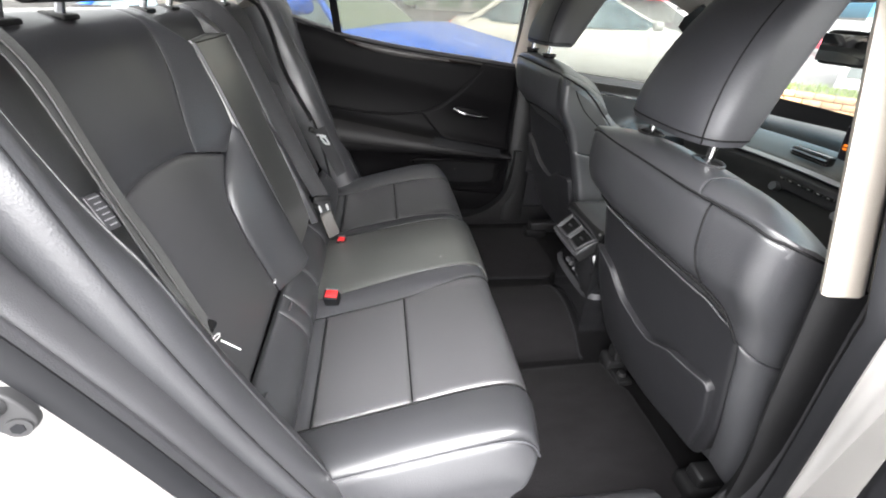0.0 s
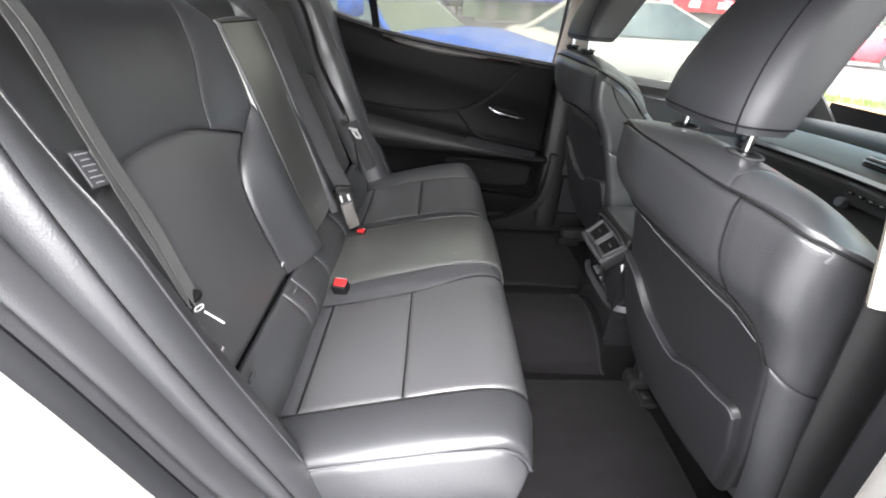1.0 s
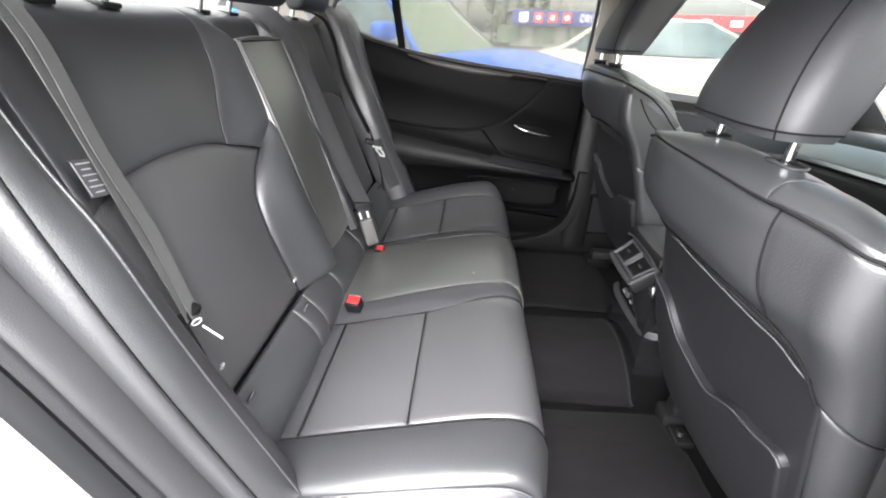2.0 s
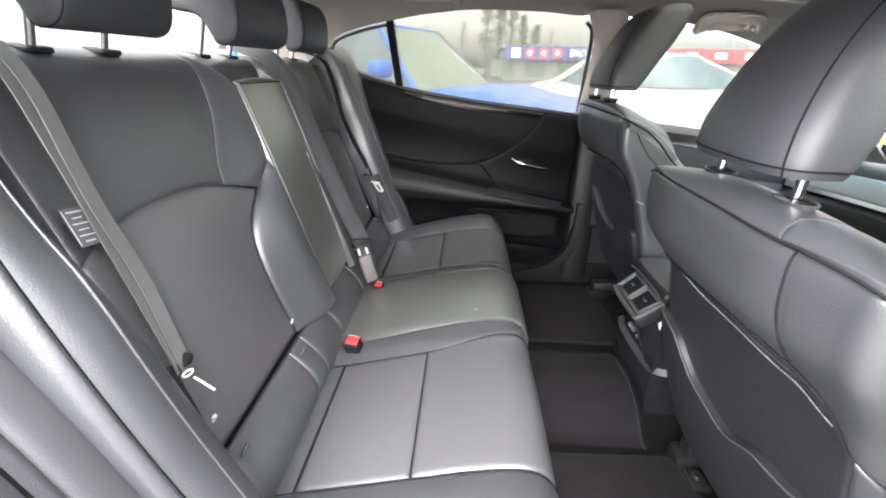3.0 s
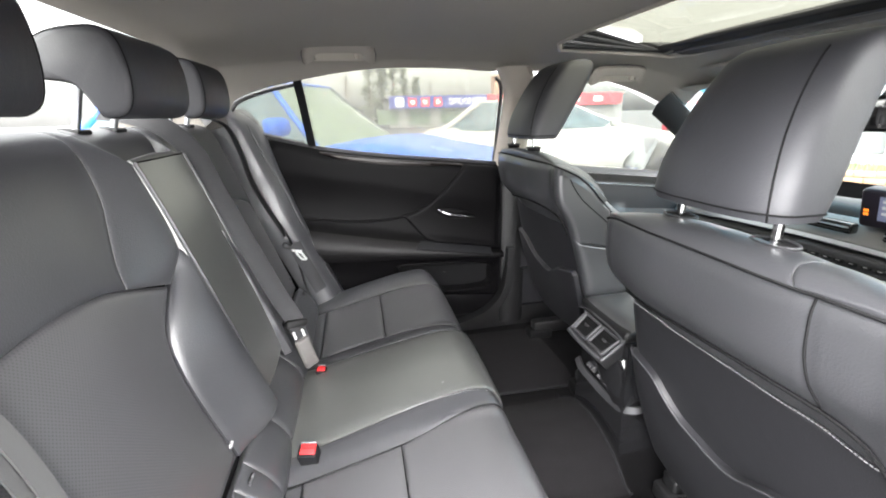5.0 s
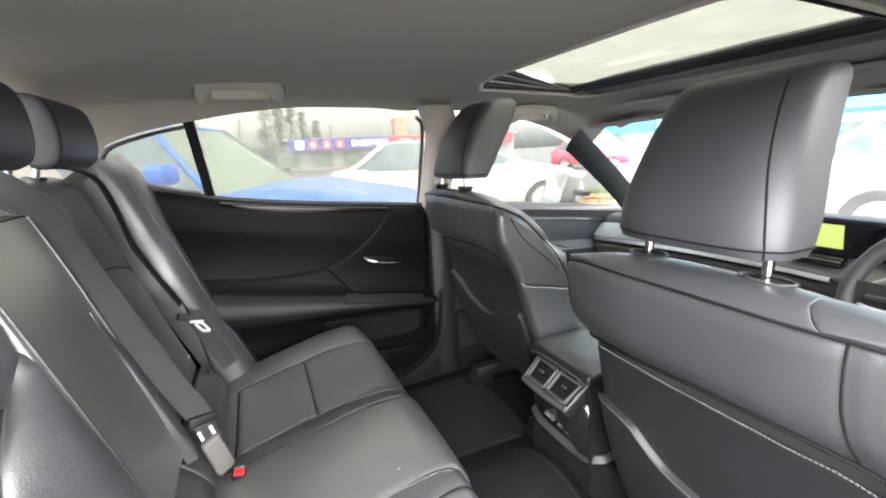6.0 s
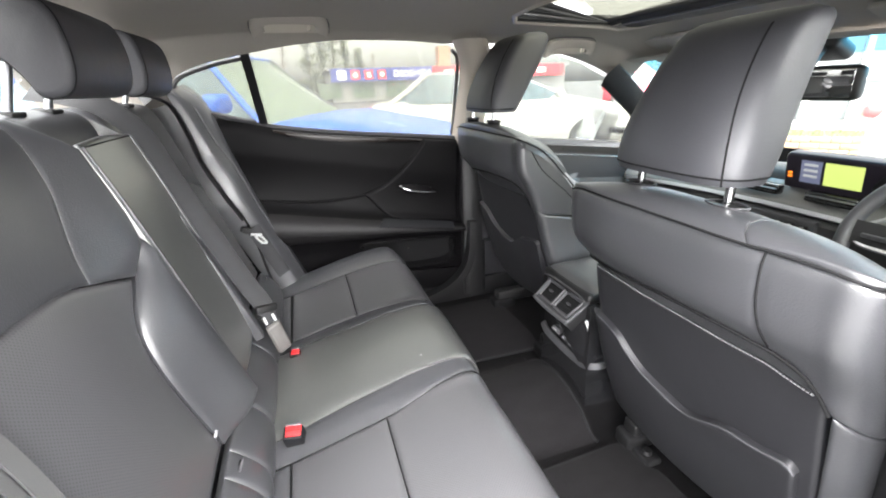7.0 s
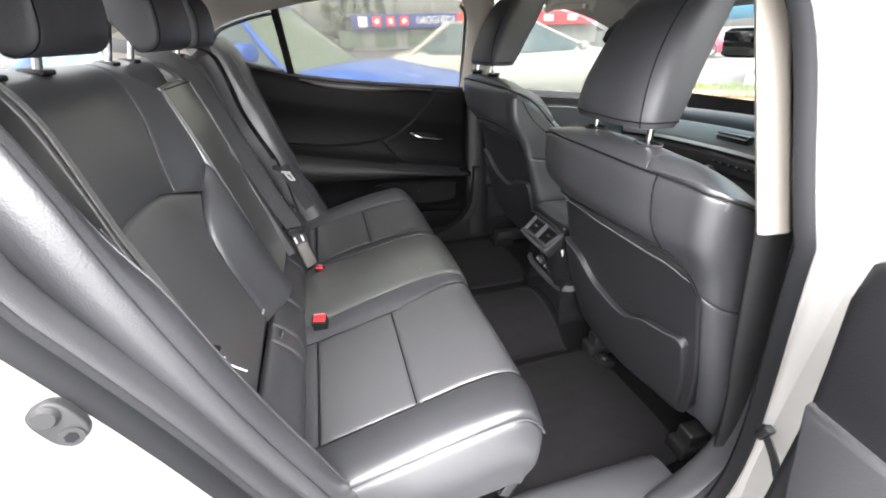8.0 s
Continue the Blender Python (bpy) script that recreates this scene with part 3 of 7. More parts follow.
for side in (0, 1):
    m = (lambda q: [(flip(a), b) for a, b in q]) if side else (lambda q: list(q))
    low_r = [(-0.216, 0.595), (-0.217, 0.70), (-0.210, 0.775), (-0.194, 0.827), (-0.163, 0.868), (-0.125, 0.903)]
    arch = [(-0.556, 0.915), (-0.50, 0.938), (-0.42, 0.950), (-0.34, 0.951), (-0.25, 0.943), (-0.125, 0.903)]
    vseam = [(-0.206, 0.931), (-0.196, 0.965), (-0.176, 1.01), (-0.152, 1.064), (-0.139, 1.13), (-0.135, 1.20)]
    part("backrest_insert", pillow_mesh(S_back, m([(-0.556, 0.595), (-0.40, 0.59), (-0.216, 0.595)]), m(arch), m([(-0.556, 0.595), (-0.557, 0.75), (-0.556, 0.915)]), m(low_r), (1, 0, 0.3), 0.012, 0.012, 28, 28), PERF_BACK, bench, "perforated leather backrest insert")
    part("backrest_upper", pillow_mesh(S_back, m(arch[:-2] + [(-0.25, 0.943), (-0.206, 0.931)]), m([(-0.556, 1.20), (-0.35, 1.205), (-0.135, 1.20)]), m([(-0.556, 0.915), (-0.556, 1.05), (-0.556, 1.20)]), m(vseam), (1, 0, 0.3), 0.009, 0.006, 28, 28, wrinkle=0.0006, drop=0.0022), LEATHER, bench)
    part("backrest_shoulder", pillow_mesh(S_shoulder, m([(-0.206, 0.931), (-0.17, 0.919), (-0.125, 0.903)]), m([(-0.135, 1.20), (-0.12, 1.20), (-0.100, 1.20)]), m(vseam), m([(-0.125, 0.903), (-0.104, 0.927), (-0.092, 0.957), (-0.086, 1.00), (-0.085, 1.06), (-0.087, 1.12), (-0.100, 1.20)]), (1, 0, 0.3), 0.008, 0.003, 14, 26, drop=0.0022), LEATHER, bench)
    part("backrest_bolster", pillow_mesh(S_back_out, m([(-0.216, 0.595), (-0.15, 0.59), (-0.086, 0.595)]), m([(-0.088, 1.03), (-0.086, 1.03), (-0.084, 1.03)]), m(low_r + [(-0.104, 0.925), (-0.092, 0.955), (-0.088, 1.03)]), m([(-0.086, 0.595), (-0.086, 0.80), (-0.085, 0.95), (-0.084, 1.03)]), (1, 0, 0.3), 0.010, 0.008, 16, 30, drop=0.003), LEATHER, bench)
    pts = [Vector(S_back(a, b)) + Vector((0.002, 0, 0.001)) for a, b in m(vseam[:-1])]
    part("seam_stitching", stitches(samples([p - Vector((0.0004, 0.004 if not side else -0.004, 0)) for p in pts], 40), 0.006, 0.004, 0.0003), STITCH, bench)
    # tuck roll at the foot of the backrest, with flaps over the child seat anchors
    S_roll = lambda y, s: (bx(s) + 0.030 * math.sin(max(0, min(1, (s - 0.46) / 0.14)) * math.pi) + 0.004, y, bz(s))
    cuts = [-0.556, -0.295, -0.235, -0.10]
    for a, b in zip(cuts, cuts[1:]):
        part("backrest_roll", pillow_mesh(S_roll, m([(a, 0.47), (b, 0.47)]), m([(a, 0.597), (b, 0.597)]), m([(a, 0.47), (a, 0.597)]), m([(b, 0.47), (b, 0.597)]), (1, 0, 0.3), 0.006, 0.003, 12, 14), LEATHER, bench)
    for ya in (-0.265, -0.525):
        yy = flip(ya) if side else ya
        p = Vector(S_roll(yy, 0.582)) + Vector((0.0022, 0, 0.0008))
        oval = [(0.0105 * math.cos(t), 0.0125 * math.sin(t)) for t in np.linspace(0, 2 * math.pi, 20, endpoint=False)]
        tip = Vector((0.45, 0, 0.9)).normalized()
        part("anchor_ring", tube([p + Vector((0, a, 0)) + tip * b for a, b in oval], 0.0022, 6, closed=True), PLASTIC_GREY, bench, "grey ring of the anchor opening")
        part("anchor_opening", slab([p + Vector((-0.004, a, 0)) + tip * b for a, b in oval], (0.9, 0, -0.45), 0.005, 0.0), SEAM, bench)
        yb = ya + (0.040 if ya > -0.3 else 0.002)
        p = Vector(S_back(flip(yb) if side else yb, 0.629 if ya > -0.3 else 0.646))
        part("anchor_button", rbox((0.006, 0.010, 0.013), p + Vector((0.006, 0, 0.0)), 0.003, (0, 20, 0)), LABEL, bench, "small pale plastic button")
# middle: top behind the armrest, and the folded armrest
part("backrest_middle", pillow_mesh(S_back, [(-0.100, 1.095), (0.13, 1.095)], [(-0.100, 1.20), (0.13, 1.20)], [(-0.100, 1.095), (-0.100, 1.20)], [(0.13, 1.095), (0.13, 1.20)], (1, 0, 0.3), 0.008, 0.0, 12, 12), LEATHER, bench)
part("backrest_roll", pillow_mesh(S_roll, [(-0.10, 0.47), (0.13, 0.47)], [(-0.10, 0.61), (0.13, 0.61)], [(-0.10, 0.47), (-0.10, 0.61)], [(0.13, 0.47), (0.13, 0.61)], (1, 0, 0.3), 0.008, 0.004, 12, 14), LEATHER, bench)
S_arm = lambda y, s: (bx(s) + keyed([(0.6, 0.026), (0.75, 0.040), (1.0, 0.046), (1.13, 0.044)])(s), y, bz(s))
arm = part("armrest", pillow_mesh(S_arm, [(-0.080, 0.622), (0.032, 0.615), (0.142, 0.622)], [(-0.078, 1.118), (0.032, 1.122), (0.147, 1.114)], [(-0.080, 0.622), (-0.082, 0.85), (-0.078, 1.118)], [(0.142, 0.622), (0.147, 0.85), (0.147, 1.114)], (1, 0, 0.3), 0.005, 0.002, 20, 30, depth=0.06), SHEEN_LEATHER, bench, "folded-up leather centre armrest")
for e in (-0.0735, 0.141):
    part("armrest_piping", tube([Vector(S_arm(e, s)) + Vector((0.001, 0, 0)) for s in np.linspace(0.64, 1.111, 24)], 0.0030, 8), LEATHER, arm)
part("armrest_piping", tube([Vector(S_arm(y, 1.111)) + Vector((0.001, 0, 0)) for y in np.linspace(-0.0735, 0.141, 12)], 0.0014, 6), SEAM, arm)

# cushion
cx = keyed([(-0.34, -0.34), (-0.215, -0.215), (-0.02, -0.02), (0.08, 0.08), (0.15, 0.148), (0.19, 0.183), (0.23, 0.209), (0.27, 0.220), (0.33, 0.213), (0.46, 0.160)])
cz = keyed([(-0.34, 0.468), (-0.215, 0.500), (-0.02, 0.549), (0.08, 0.570), (0.15, 0.577), (0.19, 0.570), (0.23, 0.547), (0.27, 0.515), (0.33, 0.460), (0.46, 0.335)])
cm = keyed([(0.0, 0.022), (0.125, 0.020), (0.145, 0.017), (0.19, 0.010), (0.222, 0.002), (0.54, 0.0), (0.60, 0.010), (0.645, 0.016), (0.665, 0.010), (0.70, -0.05)])


def S_cush(y, s):
    k = 1.0 if s < 0.2 else max(0.0, 1 - (s - 0.2) / 0.1)
    return (cx(s) - 0.02 * max(0, (abs(y - YC) - 0.56) / 0.1) * max(0, min(1, (s - 0.1) / 0.1)), y, cz(s) + cm(abs(y - YC)) * k)


def S_cush_mid(y, s):
    x, yy, z = S_cush(y, s)
    return (x + (0.006 if s > 0.2 else 0), yy, z)


for side in (0, 1):
    m = (lambda q: [(flip(a), b) for a, b in q]) if side else (lambda q: list(q))
    quad = lambda a, b, s0, s1, a2=None, b2=None: (m([(a, s0), (b, s0)]), m([(a2 or a, s1), (b2 or b, s1)]), m([(a, s0), (a2 or a, s1)]), m([(b, s0), (b2 or b, s1)]))
    part("cushion_insert", pillow_mesh(S_cush, *quad(-0.533, -0.208, -0.215, -0.020, -0.530, -0.206), (0, 0, 1), 0.009, 0.006, 24, 20), PERF, bench, "perforated leather cushion insert")
    part("cushion_insert", pillow_mesh(S_cush, m([(-0.530, -0.020), (-0.206, -0.020)]), m([(-0.520, 0.285), (-0.150, 0.285)]), m([(-0.530, -0.020), (-0.524, 0.12), (-0.520, 0.285)]), m([(-0.206, -0.020), (-0.178, 0.12), (-0.150, 0.285)]), (0.2, 0, 1), 0.009, 0.006, 24, 28), PERF, bench, "perforated leather cushion insert")
    part("cushion_rear_strip", pillow_mesh(S_cush, *quad(-0.533, -0.208, -0.33, -0.217), (0, 0, 1), 0.008, 0.003, 20, 12), LEATHER, bench)
    part("cushion_buckle_strip", pillow_mesh(S_cush, m([(-0.208, -0.33), (-0.150, -0.33)]), m([(-0.150, 0.285), (-0.120, 0.285)]), m([(-0.208, -0.33), (-0.206, -0.02), (-0.178, 0.12), (-0.150, 0.285)]), m([(-0.150, -0.33), (-0.133, -0.02), (-0.124, 0.12), (-0.120, 0.285)]), (0.1, 0, 1), 0.012, 0.001, 12, 30, drop=0.0018), LEATHER, bench)
    for nm_line in ([(-0.530, -0.020), (-0.37, -0.020), (-0.206, -0.020)], [(-0.208, -0.30), (-0.206, -0.02), (-0.178, 0.12), (-0.150, 0.27)], [(-0.150, -0.30), (-0.133, -0.02), (-0.124, 0.12), (-0.120, 0.27)], [(-0.533, -0.30), (-0.530, -0.02), (-0.524, 0.12), (-0.520, 0.27)], [(-0.533, -0.216), (-0.37, -0.216), (-0.208, -0.216)]):
        part("seam_line", tube([Vector(S_cush(q.x, q.y)) + Vector((0, 0, -0.0022)) for q in samples([(a, s_, 0) for a, s_ in m(nm_line)], 30)], 0.0016, 5), SEAM, bench)
    part("cushion_outer_bolster", pillow_mesh(S_cush, m([(-0.652, -0.26), (-0.533, -0.33)]), m([(-0.648, 0.270), (-0.520, 0.285)]), m([(-0.652, -0.26), (-0.655, 0.0), (-0.650, 0.15), (-0.648, 0.27)]), m([(-0.533, -0.33), (-0.530, -0.02), (-0.524, 0.12), (-0.520, 0.285)]), (0.1, 0, 1), 0.010, 0.008, 18, 30), LEATHER, bench)
    sgn = 1 if side else -1
    yo = flip(-0.650) if side else -0.650

    def S_side(a, b):
        z0 = S_cush(yo, a)
        return (z0[0] - 0.03 * b * max(0, (a - 0.1) / 0.15), yo + sgn * 0.022 * math.sin(min(1, b * 1.4) * 1.9), z0[2] - 0.006 - 0.15 * b)
    part("cushion_side", pillow_mesh(S_side, [(-0.26, 0.0), (0.255, 0.0)], [(-0.24, 1.0), (0.19, 1.0)], [(-0.26, 0.0), (-0.24, 1.0)], [(0.255, 0.0), (0.23, 0.5), (0.19, 1.0)], (0, sgn, 0), 0.010, 0.0, 24, 14), LEATHER, bench)
    part("cushion_piping", tube([Vector(S_cush(yo + sgn * -0.001, s)) + Vector((0, sgn * 0.003, -0.004)) for s in np.linspace(-0.25, 0.25, 40)], 0.0026, 6), LEATHER_SOFT, bench)
    edge = [Vector(S_cush(flip(a) if side else a, s)) + Vector((0, 0, -0.0005)) for a, s in [(-0.128 + 0.02 * min(0, s), s) for s in np.linspace(-0.17, 0.2, 40)]]
    part("seam_stitching", stitches(edge), STITCH, bench)
mid = [(-0.150, -0.30), (0.180, -0.30)], [(-0.120, 0.285), (0.150, 0.285)], [(-0.150, -0.30), (-0.133, -0.02), (-0.124, 0.12), (-0.120, 0.285)], [(0.180, -0.30), (0.163, -0.02), (0.154, 0.12), (0.150, 0.285)]
part("cushion_middle", pillow_mesh(S_cush_mid, *mid, (0.1, 0, 1), 0.014, 0.004, 24, 30, drop=0.0022), SHEEN_LEATHER, bench)
part("cushion_front", pillow_mesh(lambda y, s: (S_cush(y, s)[0] - 0.004, y, S_cush(y, s)[2]), [(-0.648, 0.272), (0.678, 0.272)], [(-0.64, 0.45), (0.67, 0.45)], [(-0.648, 0.272), (-0.64, 0.45)], [(0.678, 0.272), (0.67, 0.45)], (1, 0, 0.1), 0.010, 0.0, 40, 12), LEATHER, bench)
# dark core behind the panels, so that the seams close
part("seat_core", join(grid_mesh([[(S_back(y, s)[0] - 0.018, y, S_back(y, s)[2] - 0.006) for y in np.linspace(-0.565, 0.595, 30)] for s in np.linspace(0.46, 1.22, 30)]), grid_mesh([[(S_cush(y, s)[0] - (0.018 if s > 0.22 else 0), y, S_cush(y, s)[2] - 0.022) for y in np.linspace(-0.645, 0.675, 30)] for s in np.linspace(-0.34, 0.44, 30)])), SEAM, bench)

# side bolsters of the backrest, beside the door openings
CX = keyed([(0.40, -0.110), (0.50, -0.150), (0.60, -0.190), (0.70, -0.231), (0.80, -0.269), (0.90, -0.302), (1.00, -0.331), (1.10, -0.356), (1.18, -0.385), (1.25, -0.43)])
inner_drop = keyed([(0.40, 0.0), (0.90, 0.0), (0.95, -0.003), (1.00, -0.014), (1.05, -0.023), (1.10, -0.028), (1.25, -0.030)])
pad_a = [(-0.590, -0.125), (-0.592, -0.085), (-0.597, -0.052), (-0.606, -0.030), (-0.625, -0.015), (-0.645, -0.005), (-0.655, -0.001), (-0.667, 0.001), (-0.684, 0.000), (-0.694, -0.003), (-0.699, -0.009), (-0.699, -0.02)]
pad_b = [(-0.697, -0.020), (-0.698, -0.008), (-0.704, -0.003), (-0.712, -0.009), (-0.718, -0.022), (-0.719, -0.036), (-0.714, -0.050), (-0.705, -0.075)]
for side in (0, 1):
    bol = thing("seat_side_bolster", (-0.3, flip(-0.63) if side else -0.63, 0.45), "black leather side bolster between the backrest and the door", "seat bolster", "side bolsters")
    for nm, sec in (("inner_pad", pad_a), ("outer_pad", pad_b)):
        rows = []
        for z in np.linspace(0.42, 1.215, 46):
            fade = min(1.0, (1.225 - z) / 0.05) ** 0.5
            slim_in = 0.026 * min(1.0, max(0.0, (z - 0.84) / 0.16))
            rows.append([(CX(z) + inner_drop(z) * min(1.0, max(0.0, (y + 0.695) / 0.05)) + dx * (1 if dx < 0 else fade) - 0.03 * (1 - fade), (flip(y) if side else y), z) for y, dx in [(a.x - slim_in * max(0.0, (a.x + 0.655) / 0.065), a.y) for a in samples([(y, dx, 0) for y, dx in sec], 18)]])
        part(nm, grid_mesh(rows), LEATHER, bol)
    # Thin leather bead added to draw the highlight along the crest's sharp edge.
    part("crest_highlight", tube([(CX(z) + inner_drop(z) * 0.97 - 0.0040, flip(-0.6465) if side else -0.6465, z) for z in np.linspace(0.44, 1.16, 60)], 0.0021, 8), LEATHER, bol)
    part("seam_piping", tube([(CX(z) - 0.0075, flip(-0.6985) if side else -0.6985, z) for z in np.linspace(0.44, 1.17, 60)], 0.0016, 6), SEAM, bol)


# rear headrests
def rear_headrest(y, w, dz, zs, dx, label):
    ob = thing("rear_headrest", (-0.47, y, 1.17), label, "headrest", "rear headrests")
    prof = samples([(-0.532, 0, 1.249), (-0.520, 0, 1.288), (-0.489, 0, 1.311), (-0.425, 0, 1.319), (-0.397, 0, 1.300), (-0.388, 0, 1.25), (-0.394, 0, 1.205), (-0.412, 0, 1.187), (-0.438, 0, 1.186), (-0.452, 0, 1.212), (-0.470, 0, 1.236), (-0.505, 0, 1.243), (-0.532, 0, 1.249)], 48)[:-1]
    cen = Vector((-0.445, 0, 1.258))
    rows = []
    for f in [-1.0, -0.995, -0.985, -0.965, -0.93] + list(np.linspace(-0.88, 0.88, 15)) + [0.93, 0.965, 0.985, 0.995, 1.0]:
        k = 1 - 0.16 * max(0, (abs(f) - 0.90) / 0.10) ** 3.0
        bow = 0.006 * f * f
        rows.append([Vector((cen.x + dx + (p.x - cen.x) * k - bow, y + f * w / 2, dz + 1.19 + (cen.z + (p.z - cen.z) * k - 1.19) * zs)) for p in prof])
    part("pad", grid_mesh(rows, closed_u=True, caps=True), LEATHER_SOFT, ob)
    for e in (-0.955, 0.955):
        part("piping", tube([Vector((cen.x + dx + (p.x - cen.x) * 0.990 - 0.0055, y + e * w / 2, dz + 1.19 + (cen.z + (p.z - cen.z) * 0.990 - 1.19) * zs)) for p in prof], 0.0010, 5, closed=True), SEAM, ob)
    for e in (-0.060, 0.060):
        part("post", rod((-0.530, y + e, 1.140), (-0.497, y + e, 1.246 + dz), 0.0062), SATIN, ob, "chrome headrest post")
        part("post_guide", rbox((0.034, 0.040, 0.008), (-0.524, y + e, 1.1660), 0.003, (0, 8, 0)), PLASTIC, ob)
    return ob


rear_headrest(-0.360, 0.206, 0.004, 1.14, -0.026, "black leather outer headrest of the rear bench")
rear_headrest(0.015, 0.250, 0.0, 1.0, 0.0, "black leather middle headrest of the rear bench")
rear_headrest(0.400, 0.224, 0.0, 1.02, -0.016, "black leather outer headrest of the rear bench")

# shelf behind the bench and rear screen
structure("parcel_shelf", grid_mesh([[(x, y, 1.150 - 0.05 * max(0, (-0.55 - x))) for y in np.linspace(-0.66, 0.69, 14)] for x in np.linspace(-0.53, -1.32, 10)]), fabric("shelf_cloth", (0.16, 0.155, 0.15), scale=500), "dark felt parcel shelf behind the rear bench", "parcel shelf")
rear_win = structure("window_4", grid_mesh([[(-0.51 - 0.80 * f, y, 1.366 - 0.27 * f - 0.05 * (abs(y) / 0.6) ** 3) for y in np.linspace(-0.60, 0.63, 14)] for f in np.linspace(0, 1, 10)]), glass("rear_glass", (0.42, 0.43, 0.41)), "sloping rear window glass", "window")
rear_win.visible_shadow = False


# ---- belts ----
def outer_belt(side):
    f = flip if side else (lambda y: y)
    ob = thing("seat_belt", (-0.45, f(-0.52), 1.15), "grey-black webbing seat belt hanging beside the backrest", "seat belt", "outer seat belts")
    if not side:
        return near_belt(ob)
    pts = [(-0.545, f(-0.495), 1.192), (-0.500, f(-0.505), 1.190), (-0.458, f(-0.522), 1.176), (-0.434, f(-0.536), 1.148), (-0.414, f(-0.540), 1.078), (-0.394, f(-0.536), 0.985), (-0.356, f(-0.553), 0.88), (-0.320, f(-0.572), 0.790), (-0.300, f(-0.579), 0.70), (-0.285, f(-0.580), 0.60), (-0.270, f(-0.578), 0.52)]
    # far belt in the shaded copy of the webbing colour
    part("webbing", strap(samples(pts, 60), 0.036, 0.0016, (-0.45, 1, 0.1)), WEBBING_SHADED, ob)
    part("webbing_fold", strap([p + Vector((-0.007, 0, -0.001)) for p in samples(pts[1:8], 40)], 0.036, 0.0016, (0.1, 1, 0)), WEBBING_SHADED, ob)
    t = Vector((-0.288, 0.572, 0.735))
    part("tongue_cover", rbox((0.050, 0.016, 0.020), t + Vector((-0.026, 0.004, 0.020)), 0.005, (0, 28, 30)), PLASTIC, ob)
    ux, uz = Vector((0.80, 0.52, -0.28)).normalized(), Vector((0.50, 0.10, -0.86)).normalized()
    bars = [t + ux * a + uz * b for a, b in ((-0.008, 0.0), (0.008, 0.0), (0.011, 0.009), (0.009, 0.034), (-0.009, 0.034), (-0.011, 0.009))]
    ring = join(tube([bars[k].lerp(bars[(k + 1) % 6], f) for k in range(6) for f in (0.05, 0.5, 0.95)], 0.0042, 6, closed=True), tube([t - ux * 0.018 - uz * 0.006, t + ux * 0.018 - uz * 0.006], 0.004, 6))
    part("tongue", ring, STEEL, ob, "bright steel belt tongue")
    part("webbing_lap", strap(samples([t + Vector((-0.010, 0.004, 0.03)), t + Vector((0.012, 0.004, -0.03)), t + Vector((0.035, 0.002, -0.085)), t + Vector((0.062, 0.0, -0.15))], 16), 0.046, 0.0016, (0.8, 0.5, 0.3)), WEBBING_SHADED, ob)
    return ob


def ribbon(rows, thick=0.0016):
    """A strap that twists: rows of (centre, across, width)."""
    out = []
    for k, (c, ac, w) in enumerate(rows):
        ac = Vector(ac).normalized() * (w / 2)
        d = (rows[min(k + 1, len(rows) - 1)][0] - rows[max(k - 1, 0)][0]).normalized()
        nn = ac.cross(d).normalized() * (thick / 2)
        out.append([c - ac + nn, c - ac * 0.92 + nn * 1.6, c + nn, c + ac * 0.92 + nn * 1.6, c + ac + nn, c + ac - nn, c - ac - nn])
    return grid_mesh(out, closed_u=True, caps=True)


